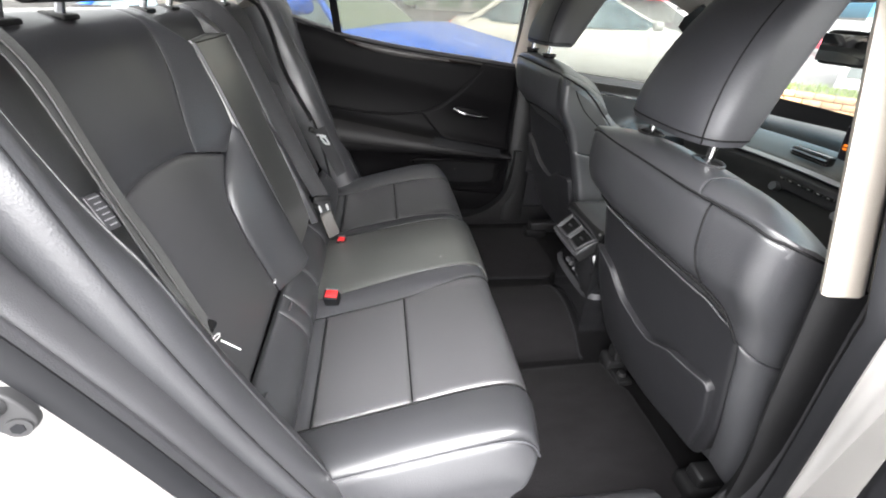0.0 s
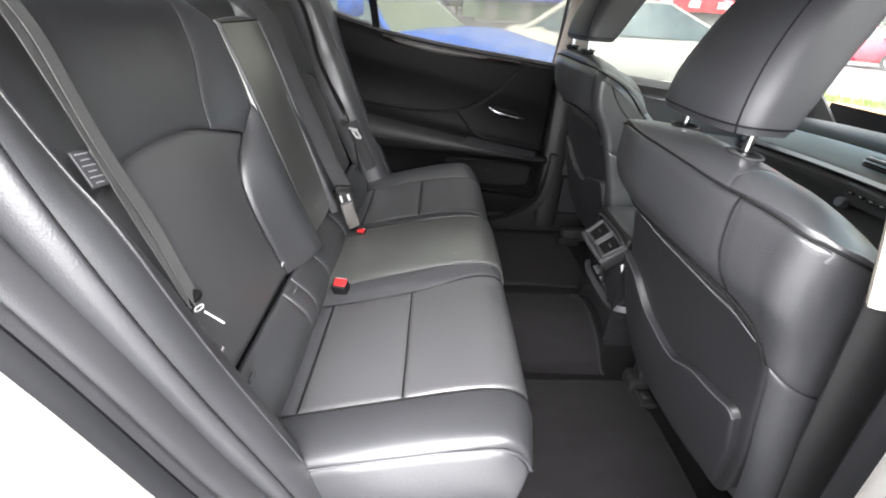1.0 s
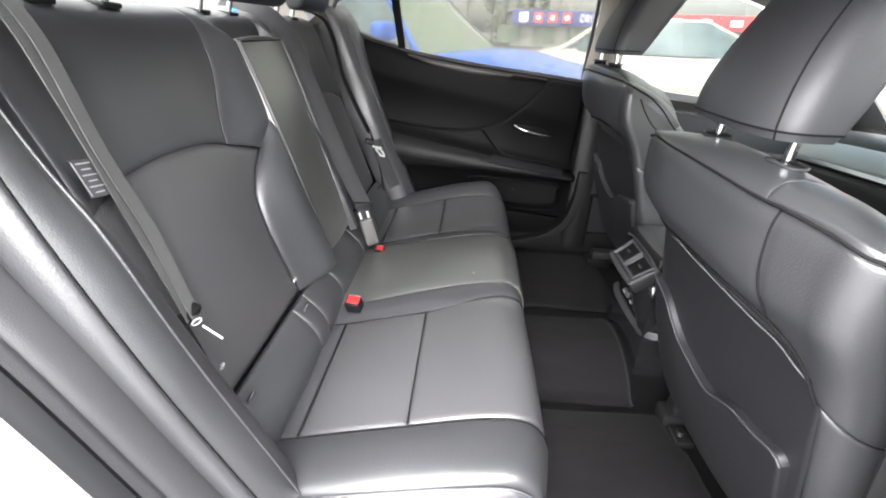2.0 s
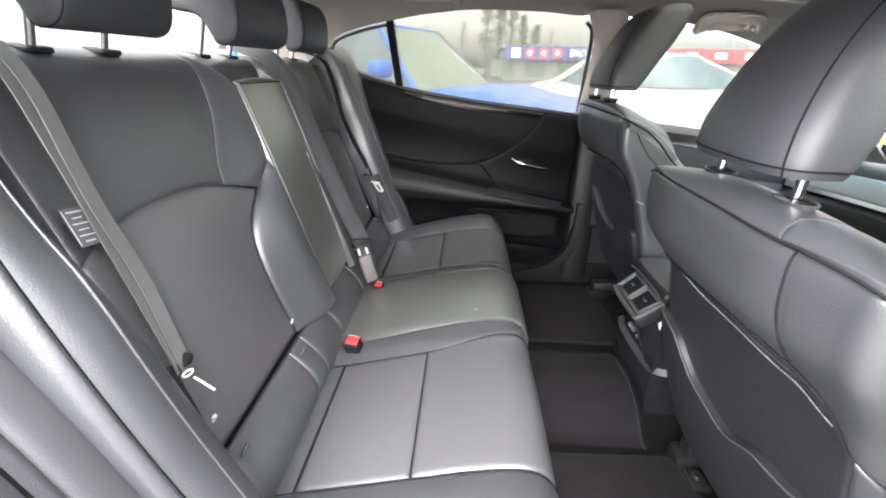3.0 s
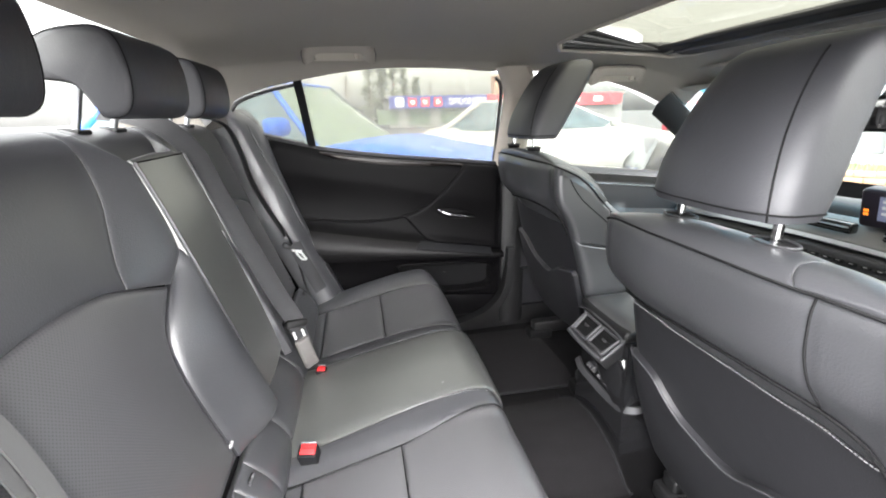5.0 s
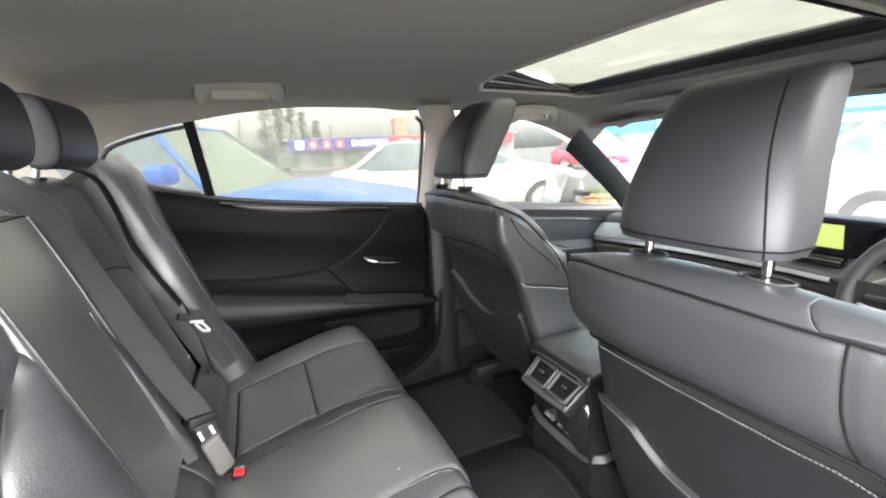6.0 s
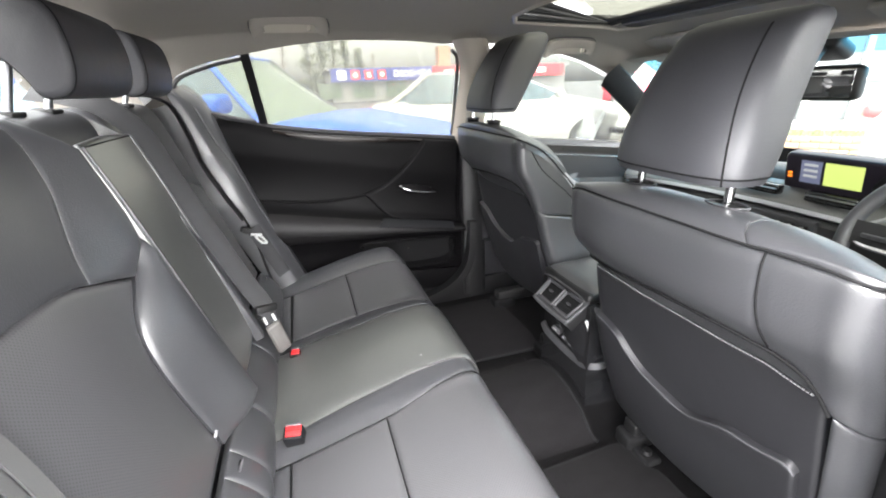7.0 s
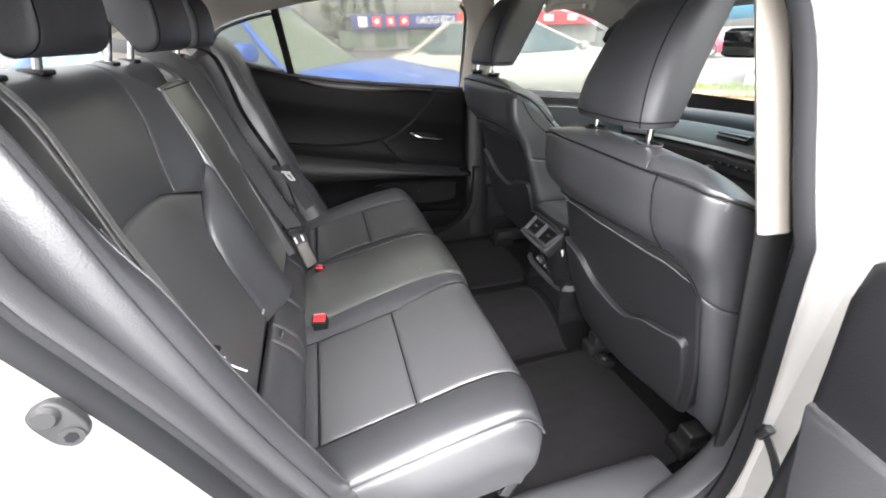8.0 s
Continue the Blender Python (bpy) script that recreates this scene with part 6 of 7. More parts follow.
part("mirror_glass", rbox((0.004, 0.215, 0.155), (1.347, 1.03, 0.965), 0.02, (0, 22, -12)), MIRROR, dm)
part("foot", rbox((0.05, 0.12, 0.03), (1.40, 0.90, 0.945), 0.012), GLOSS_BLACK, dm)

# windscreen pillars and windscreen
for sgn, nm in ((1, "pillar_front_far"), (-1, "pillar_front_near")):
    rows = []
    for f in np.linspace(0, 1, 16):
        p = Vector((1.12 + 0.58 * f, sgn * (0.630 + 0.10 * f), 1.205 - 0.44 * f + 0.02 * math.sin(math.pi * f)))
        rows.append([p + Vector((-0.035, sgn * 0.005, -0.045)), p + Vector((-0.045, sgn * -0.03, -0.01)), p + Vector((0.0, sgn * -0.045, 0.03)), p + Vector((0.04, sgn * 0.0, 0.035)), p + Vector((0.03, sgn * 0.04, 0.0))])
    structure(nm, grid_mesh(rows, closed_u=True, caps=True), PLASTIC, "dark grey trim of the windscreen pillar", "pillar trim")


def screen_pt(u, v):
    """Windscreen: u across from -1 to 1, v down from 0 to 1."""
    return (1.36 + 0.72 * v - 0.09 * u * u * (1 - 0.3 * v), u * (0.63 + 0.11 * v), 1.272 - 0.465 * v + 0.04 * math.sin(math.pi * v) - 0.025 * u * u)


ws = structure("window_5", grid_mesh([[screen_pt(u, v) for u in np.linspace(-1, 1, 21)] for v in np.linspace(0.13, 1, 12)]), SCREEN, "windscreen glass", "window")
band = structure("windscreen_shade_band", grid_mesh([[screen_pt(u, v) for u in np.linspace(-1, 1, 21)] for v in np.linspace(0.0, 0.13, 5)]), TINT, "blue tinted sun band along the top of the windscreen", "window")
structure("windscreen_header", grid_mesh([[(screen_pt(u, 0)[0] - 0.11 * f + 0.01, screen_pt(u, 0)[1] * 1.03, screen_pt(u, 0)[2] + 0.002 - 0.012 * math.sin(f * math.pi)) for f in np.linspace(0, 1, 6)] for u in np.linspace(-1, 1, 21)]), HEADLINER, "greige lining above the windscreen", "ceiling side")
for y in (0.36, -0.36):
    v = thing("sun_visor", (1.15, y, 1.28), "greige folded sun visor under the roof lining", "sun visor", "sun visors")
    part("visor_panel", rbox((0.15, 0.36, 0.016), (1.215, y, 1.292), 0.007, (0, 17, 0)), HEADLINER, v)
    part("visor_hinge", rod((1.26, y + math.copysign(0.17, y), 1.278), (1.26, y + math.copysign(0.20, y), 1.280), 0.006), BEIGE, v)

# rear-view mirror
rv = thing("rear_view_mirror", (1.33, -0.06, 1.17), "black rear-view mirror hanging at the windscreen", "mirror")
part("housing", rbox((0.035, 0.252, 0.082), (1.148, -0.082, 1.152), 0.016, (0, -4, 11), 4), PLASTIC, rv)
part("mirror_glass", rbox((0.003, 0.234, 0.066), (1.1298, -0.0785, 1.1515), 0.012, (0, -4, 11)), MIRROR, rv)
part("stalk", rod((1.17, -0.06, 1.16), (1.33, 0.0, 1.245), 0.011), PLASTIC, rv)
part("sensor_box", rbox((0.10, 0.10, 0.045), (1.36, 0.01, 1.243), 0.018, (0, 24, 0)), PLASTIC, rv)

# ---- dashboard ----
dash = thing("dashboard", (1.4, 0, 0.6), "black and grey padded dashboard with silver strips", "dashboard")
def dash_rows(profile, n):
    """Sweep a profile across the car, bowing back and down towards the doors."""
    return [[(p.x + 0.05 * (abs(y) / 0.7) ** 3, y, p.z - 0.09 * y * y) for p in samples([(a, 0, b) for a, b in profile], n)] for y in np.linspace(-0.72, 0.72, 30)]


DASH_TOP = material("black_dash_vinyl", (0.016, 0.016, 0.0165), 0.5, vary=0.15, grain=0.3, grain_scale=500.0)
DASH_LOW = material("dark_dash_vinyl", (0.045, 0.045, 0.046), 0.45, vary=0.12, grain=0.2, grain_scale=500.0)
part("panel", grid_mesh(dash_rows([(1.30, 0.52), (1.29, 0.60), (1.28, 0.70), (1.262, 0.755), (1.262, 0.772), (1.285, 0.782), (1.290, 0.792)], 22)), DASH_LOW, dash)
part("grey_pad", grid_mesh(dash_rows([(1.290, 0.789), (1.275, 0.802), (1.276, 0.812), (1.296, 0.838), (1.322, 0.862), (1.334, 0.864), (1.340, 0.855)], 22)), DASH, dash, "soft grey padded front of the dashboard")
part("top_pad", grid_mesh(dash_rows([(1.326, 0.850), (1.330, 0.872), (1.345, 0.890), (1.375, 0.902), (1.42, 0.903), (1.44, 0.892), (1.47, 0.890), (1.60, 0.872), (1.95, 0.815), (2.06, 0.790)], 36)), DASH_TOP, dash, "black top pad of the dashboard")
part("silver_strip", strap([(1.270 + 0.05 * (abs(y) / 0.7) ** 3, y, 0.797 - 0.09 * y * y) for y in np.linspace(-0.20, 0.70, 36)], 0.013, 0.014, (0.5, 0, 1)), SATIN, dash, "satin silver strip across the dashboard")
for y in (0.045, -0.16):
    vt = part("air_vent", rbox((0.03, 0.13, 0.030), (1.272, y, 0.846), 0.006), GLOSS_BLACK, dash)
    part("vent_blade", rbox((0.01, 0.12, 0.003), (1.254, y, 0.850), 0.001), SATIN, vt)
    part("vent_blade", rbox((0.01, 0.12, 0.003), (1.254, y, 0.840), 0.001), PLASTIC, vt)
part("radio_panel", rbox((0.02, 0.26, 0.060), (1.262, -0.02, 0.752), 0.006, (0, -12, 0)), PLASTIC_GREY, dash)
for k in range(7):
    part("radio_button", rbox((0.006, 0.026, 0.010), (1.248, 0.085 - 0.034 * k, 0.757 + 0.0), 0.002, (0, -12, 0)), PLASTIC, dash)
    part("button_mark", rbox((0.001, 0.010, 0.003), (1.2445, 0.085 - 0.034 * k, 0.758), 0.0, (0, -12, 0)), PAPER, dash)
for y in (0.10, -0.13):
    part("volume_knob", rod((1.262, y, 0.72), (1.240, y, 0.724), 0.016, 0.014), SATIN, dash)
scr = thing("display_screen", (1.29, -0.20, 0.86), "wide dark display in the dashboard with a lit map", "screen")
part("housing", rbox((0.05, 0.42, 0.105), (1.295, -0.225, 0.912), 0.010, (0, -10, 0)), DISPLAY, scr)
part("map_area", rbox((0.002, 0.092, 0.066), (1.2705, -0.168, 0.912), 0.001, (0, -10, 0)), glowing("map_light", (0.62, 0.74, 0.20), 0.085), scr, "yellow-green lit map")
part("menu_area", rbox((0.002, 0.055, 0.066), (1.2705, -0.088, 0.912), 0.001, (0, -10, 0)), glowing("menu_light", (0.20, 0.22, 0.34), 0.05), scr, "dim blue menu")
for k in range(3):
    part("menu_bar", rbox((0.001, 0.036, 0.007), (1.2675 - 0.003 + 0.0026 * k, -0.088, 0.932 - 0.016 * k), 0.0, (0, -10, 0)), glowing("menu_bar_light", (0.6, 0.62, 0.62), 0.05), scr)
for k in range(2):
    part("warning_digit", rbox((0.002, 0.012, 0.007), (1.2718 - 0.0018 * k, -0.034, 0.893 + 0.010 * k), 0.001, (0, -10, 0)), glowing("orange_light", (1.0, 0.25, 0.02), 0.13), scr, "orange lit mark")
part("clock_dial", rod((1.272, -0.315, 0.915), (1.264, -0.315, 0.916), 0.020, n=28), SATIN, scr)
# steering wheel
sw = thing("steering_wheel", (1.10, -0.42, 0.80), "black leather steering wheel with silver spokes", "steering wheel")
wc, wn_ = Vector((1.05, -0.502, 0.842)), Vector((-0.90, 0, 0.42)).normalized()
wa, wb = Vector((0, 1, 0)), wn_.cross(Vector((0, 1, 0)))
part("rim", tube([wc + (wa * math.cos(t) + wb * math.sin(t)) * 0.180 for t in np.linspace(0, 2 * math.pi, 60, endpoint=False)], 0.0165, 12, closed=True), LEATHER_SOFT, sw)
hub = rbox((0.06, 0.17, 0.14), (0, 0, 0), 0.03, None, 5)
bmesh.ops.rotate(hub, cent=(0, 0, 0), matrix=Euler((0, radians(-25), 0)).to_matrix(), verts=hub.verts)
bmesh.ops.translate(hub, vec=wc - wn_ * 0.02, verts=hub.verts)
part("hub", hub, DOOR_SKIN, sw)
for e in (1, -1):
    sp_ = part("spoke", strap([wc + wa * e * 0.07 - wn_ * 0.01, wc + wa * e * 0.12 - wn_ * 0.005, wc + wa * e * 0.172], 0.055, 0.018, (0.3, 0, 1)), PLASTIC, sw)
    part("spoke_trim", tube(samples([wc + wa * e * 0.085 + wb * 0.030, wc + wa * e * 0.15 + wb * 0.024, wc + wa * e * 0.165 - wb * 0.005, wc + wa * e * 0.12 - wb * 0.045], 16), 0.005, 6), SATIN, sp_)
    for k in range(3):
        part("spoke_button", rbox((0.008, 0.020, 0.010), wc + wa * e * (0.100 + 0.018 * k) + wb * 0.006 + wn_ * 0.012, 0.002), PLASTIC_GREY, sp_)
part("column", rod(wc - wn_ * 0.03, wc - wn_ * 0.22, 0.055), PLASTIC, sw)
bin_ = thing("instrument_hood", (1.25, -0.43, 0.95), "black hood over the instruments", "instrument cluster")
part("hood", grid_mesh([[(x, -0.43 + 0.17 * math.cos(t), 0.90 + 0.085 * math.sin(t)) for t in np.linspace(0, math.pi, 16)] for x in np.linspace(1.22, 1.42, 6)]), PLASTIC, bin_)

# ---- open rear door, near side ----
od = thing("door_3", (0.46, -0.93, 0.40), "open rear door with inner trim coloured lighter for daylight", "car door", kind="structure")
hinge = Vector((0.455, -0.872, 0))
dirn = Vector((-0.28, -0.96, 0)).normalized()
face = Vector((-0.96, 0.28, 0)).normalized()


def dp(l, z, o=0.0):
    return hinge + dirn * l + face * o + Vector((0, 0, z))


outl = [dp(0.0, 0.33), dp(0.30, 0.30), dp(0.75, 0.42), dp(0.90, 0.70), dp(0.95, 0.99), dp(0.5, 1.025), dp(0.12, 1.022), dp(0.05, 1.0), dp(0.012, 0.95), dp(0.0, 0.88)]
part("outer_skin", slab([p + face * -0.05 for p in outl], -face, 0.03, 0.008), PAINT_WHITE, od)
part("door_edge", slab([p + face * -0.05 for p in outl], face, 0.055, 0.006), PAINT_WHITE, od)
inn = [dp(0.035, 0.36, 0.006), dp(0.30, 0.34, 0.006), dp(0.72, 0.45, 0.006), dp(0.86, 0.70, 0.006), dp(0.90, 0.98, 0.006), dp(0.5, 1.03, 0.006), dp(0.13, 1.03, 0.006), dp(0.06, 1.012, 0.006), dp(0.028, 0.985, 0.006), dp(0.022, 0.936, 0.006), dp(0.030, 0.86, 0.006), dp(0.036, 0.79, 0.006)]
# Both trims lighter than the closed doors', with daylight put into their colour.
part("inner_trim", slab(inn, face, 0.055, 0.02), BOARD, od, "inner trim panel, lightened for the daylight on it")
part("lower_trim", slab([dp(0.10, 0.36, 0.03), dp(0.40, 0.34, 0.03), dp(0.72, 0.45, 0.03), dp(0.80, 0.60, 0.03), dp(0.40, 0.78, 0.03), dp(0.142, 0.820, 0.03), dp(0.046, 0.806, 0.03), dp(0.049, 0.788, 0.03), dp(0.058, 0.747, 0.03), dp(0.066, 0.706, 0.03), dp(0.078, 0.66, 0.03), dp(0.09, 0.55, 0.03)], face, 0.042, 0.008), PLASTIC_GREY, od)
part("armrest", rbox((0.07, 0.55, 0.09), dp(0.45, 0.68, 0.07), 0.03, (0, 0, math.degrees(math.atan2(0.28, 0.96)) * -1)), DOOR_SKIN, od)
chk = thing("door_check_strap", (0.47, -0.85, 0.62), "steel door check strap between pillar and open door", "door check")
part("strap", strap(samples([(0.478, -0.812, 0.640), (0.468, -0.850, 0.612), (0.455, -0.885, 0.575), (0.447, -0.92, 0.545)], 12), 0.012, 0.004, (0.3, 0, 1)), PLASTIC, chk)
part("bracket", rbox((0.016, 0.014, 0.030), (0.475, -0.822, 0.634), 0.004, (20, 0, 0)), PLASTIC, chk)

# ---- the rest of the shell: far skin, near front door, bulkheads, underfloor ----
def shell_y(z):
    return 0.905 + 0.03 * math.sin(min(1, max(0, (z - 0.25) / 0.7)) * math.pi) - 0.10 * max(0, (z - 0.85) / 0.2) ** 2


rows = [[(x, shell_y(z) - 0.05 * max(0, (abs(x - 0.3) - 1.3) / 0.8), z) for z in np.linspace(0.22, SILL(min(0.52, max(x, -0.5))) if x < 0.55 else FS(min(1.55, x)) - 0.19 * max(0.0, x - 1.5), 16)] for x in np.linspace(-1.35, 2.1, 40)]
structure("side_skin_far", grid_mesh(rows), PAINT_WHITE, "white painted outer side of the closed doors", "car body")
rows = [[(x, 0.70 + 0.02 * math.sin(x), z) for z in np.linspace(0.24, 0.36, 5)] + [(x, 0.74, 0.37)] for x in np.linspace(-0.1, 1.75, 20)]
structure("sill_inner_far", grid_mesh(rows), PLASTIC, "dark inner sill panel of the closed side", "sill trim")
structure("bulkhead_front", grid_mesh([[(1.75 - 0.05 * abs(y), y, z) for z in np.linspace(0.25, 0.90, 8)] for y in np.linspace(-0.80, 0.80, 12)]), CARPET, "carpeted front bulkhead under the dashboard", "bulkhead")
structure("bulkhead_rear", grid_mesh([[(-0.36 - 0.34 * (z - 0.3), y, z) for z in np.linspace(0.25, 1.14, 8)] for y in np.linspace(-0.72, 0.75, 12)]), CARPET, "dark panel behind the rear bench", "bulkhead")
structure("underfloor", grid_mesh([[(x, y, 0.215) for y in np.linspace(-0.92, 0.92, 8)] for x in np.linspace(-1.3, 2.1, 8)]), PLASTIC, "dark underside of the car floor", "floor")
rows = [[(x, y, 0.795 - 0.215 * ((x - 2.0) / 1.15) ** 2 - 0.05 * (abs(y) / 0.85) ** 3) for y in np.linspace(-0.86, 0.86, 18)] for x in np.linspace(2.0, 3.15, 16)]
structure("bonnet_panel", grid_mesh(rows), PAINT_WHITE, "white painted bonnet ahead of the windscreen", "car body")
for nm, sg in (("scuttle_far", 1), ("scuttle_near", -1)):
    rows = [[(x, sg * y, 0.868 - 0.185 * (x - 1.5) - 0.012 * ((y - 0.66) / 0.23) ** 2) for y in np.linspace(0.66 + 0.10 * (x - 1.5), 0.895, 8)] for x in np.linspace(1.56, 2.08, 10)]
    structure(nm, grid_mesh(rows), PAINT_WHITE, "white painted wing top beside the windscreen", "car body")
nd = thing("door_4", (1.0, -0.80, 0.35), "closed driver's door with black trim", "car door", kind="structure")
rows = [[(x, -0.725 + (0.05 if 0.55 < z < 0.74 else 0), z) for z in np.linspace(0.30, FS(x), 18)] + [(x, -0.79, FS(x) + 0.004)] for x in np.linspace(0.60, 1.60, 20)]
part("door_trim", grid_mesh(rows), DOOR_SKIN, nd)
rows = [[(x, -shell_y(z), z) for z in np.linspace(0.22, FS(min(1.55, x)) - 0.19 * max(0.0, x - 1.5), 16)] for x in np.linspace(0.60, 2.1, 16)]
part("outer_skin", grid_mesh(rows), PAINT_WHITE, nd)
part("chrome_line", strap([(x, -0.705, FS(x) - 0.055) for x in np.linspace(0.62, 1.5, 20)], 0.006, 0.004, (0, 0, 1)), CHROME, nd)
ng = structure("window_6", slab([(x, -win_y(z) - 0.012, z) for x, z in front_w], (0, -1, 0.54), 0.004, 0.0), GLASS, "closed driver's window glass", "window", smooth=False)
rows = [[(0.50 + 0.10 * f, -0.800 - 0.115 * f * (1 - max(0, (z - 0.9) / 0.5)) + 0.35 * max(0.0, z - 0.95) * 1.0, z) for f in np.linspace(0, 1, 8)] for z in np.linspace(0.24, 1.32, 20)]
structure("pillar_skin_near", grid_mesh(rows), PAINT_WHITE, "white painted outer face of the centre pillar", "car body")

# rear deck, nose, wings and wheels of the car itself
rows = [[(x, y * w, z - 0.04 * (abs(y) / 0.85) ** 4) for y in np.linspace(-0.86, 0.86, 20)] for x, z, w in ((-1.30, 1.085, 0.86), (-1.40, 1.090, 0.95), (-1.52, 1.085, 0.97), (-1.60, 1.060, 0.97), (-1.635, 1.0, 0.97), (-1.66, 0.85, 0.98), (-1.69, 0.62, 1.0), (-1.70, 0.45, 1.0), (-1.66, 0.28, 0.97), (-1.58, 0.22, 0.95))]
structure("boot_panel", grid_mesh(rows), PAINT_WHITE, "white painted boot lid and rear bumper of the car", "car body")
for nm, sg in (("wing_rear_far", 1), ("wing_rear_near", -1)):
    rows = [[(x, sg * (0.935 - 0.11 * max(0, (z - 0.88) / 0.22) ** 1.5 - 0.13 * max(0, (-1.40 - x) / 0.28) ** 2), z) for z in np.linspace(0.22, 1.07, 14)] for x in np.linspace(-1.30, -1.665, 10)]
    structure(nm, grid_mesh(rows), PAINT_WHITE, "white painted rear corner of the car", "car body")
for nm, sg in (("wing_front_far", 1), ("wing_front_near", -1)):
    rows = [[(x, sg * (0.925 - 0.06 * max(0, (z - 0.70) / 0.2) ** 2 - 0.16 * max(0, (x - 2.75) / 0.5) ** 2), z) for z in np.linspace(0.22, 0.80 - 0.22 * (max(0, x - 2.0) / 1.15) ** 2, 12)] for x in np.linspace(2.05, 3.22, 16)]
    structure(nm, grid_mesh(rows), PAINT_WHITE, "white painted front wing of the car", "car body")
rows = [[(x - 0.10 * (abs(y) / 0.8) ** 3, y, z) for y in np.linspace(-0.80, 0.80, 18)] for x, z in ((3.14, 0.585), (3.22, 0.555), (3.27, 0.50), (3.30, 0.42), (3.29, 0.34), (3.22, 0.22))]
structure("nose_panel", grid_mesh(rows), PAINT_WHITE, "white painted front bumper of the car", "car body")
TYRE_OWN = material("own_tyre_rubber", (0.03, 0.03, 0.03), 0.8, vary=0.2)
for x in (-0.62, 2.36):
    for sg in (1, -1):
        wh = thing("car_wheel", (x, sg * 0.88, 0.0), "black tyre on a silver alloy rim under the white car", "wheel", "wheels of the car")
        part("tyre", grid_mesh([[(x + r * math.cos(t), sg * y, 0.335 + r * math.sin(t)) for t in np.linspace(0, 2 * math.pi, 36, endpoint=False)] for y, r in ((0.80, 0.22), (0.80, 0.325), (0.82, 0.335), (0.91, 0.335), (0.932, 0.32), (0.932, 0.235), (0.90, 0.22))], closed_u=True), TYRE_OWN, wh)
        rim = part("rim", grid_mesh([[(x + r * math.cos(t), sg * y, 0.335 + r * math.sin(t)) for t in np.linspace(0, 2 * math.pi, 30, endpoint=False)] for y, r in ((0.926, 0.235), (0.90, 0.22), (0.88, 0.20), (0.88, 0.02))], closed_u=True), DULL, wh)
        for k in range(5):
            a = 2 * math.pi * k / 5
            part("spoke", strap([(x + r * math.cos(a), sg * 0.915, 0.335 + r * math.sin(a)) for r in (0.03, 0.12, 0.225)], 0.05, 0.02, (-math.sin(a), 0, math.cos(a))), SATIN, rim)
# a speck of lint on the middle of the bench
lint = thing("lint_speck", (0.09, -0.087, 0.588), "tiny white speck of lint on the bench", "lint")
part("speck", rbox((0.0035, 0.0025, 0.0015), (0.09, -0.087, S_cush_mid(-0.087, 0.09)[2] + 0.004), 0.0007), PAPER, lint)

# ---- outside ----
ASPHALT = material("wet_asphalt", (0.085, 0.085, 0.086), 0.5, vary=0.35, scale=0.8, grain=0.5, grain_scale=60.0)
bm = bmesh.new()
ring0 = [bm.verts.new((1500 * math.cos(t), 1500 * math.sin(t), 0)) for t in np.linspace(0, 2 * math.pi, 48, endpoint=False)]
bm.faces.new(ring0)
structure("ground", bm, ASPHALT, "wet grey asphalt of the car park", "ground", smooth=False)
CAR_GLASS = material("car_window_glass", (0.13, 0.16, 0.125), 0.15, vary=0.2, scale=2.0, spec=0.25)
# Strong blotches in the side glass colour imitate dark reflections.
SIDE_GLASS = material("car_side_glass", (0.05, 0.075, 0.085), 0.16, vary=0.9, scale=5.0, spec=0.3)
TYRE = material("tyre_rubber", (0.03, 0.03, 0.03), 0.8, vary=0.2)
ALLOY = material("alloy_wheel", (0.5, 0.5, 0.52), 0.35, metal=1.0, vary=0.1)
LAMP_RED = material("tail_lamp_red", (0.55, 0.03, 0.03), 0.15, vary=0.1, coat=0.5)
LAMP_CLEAR = material("head_lamp_clear", (0.75, 0.77, 0.78), 0.12, vary=0.1, coat=0.5)


def paint(name, c, rough=0.25):
    return material(name, c, rough, vary=0.05, scale=3.0, coat=0.25, spec=0.35)


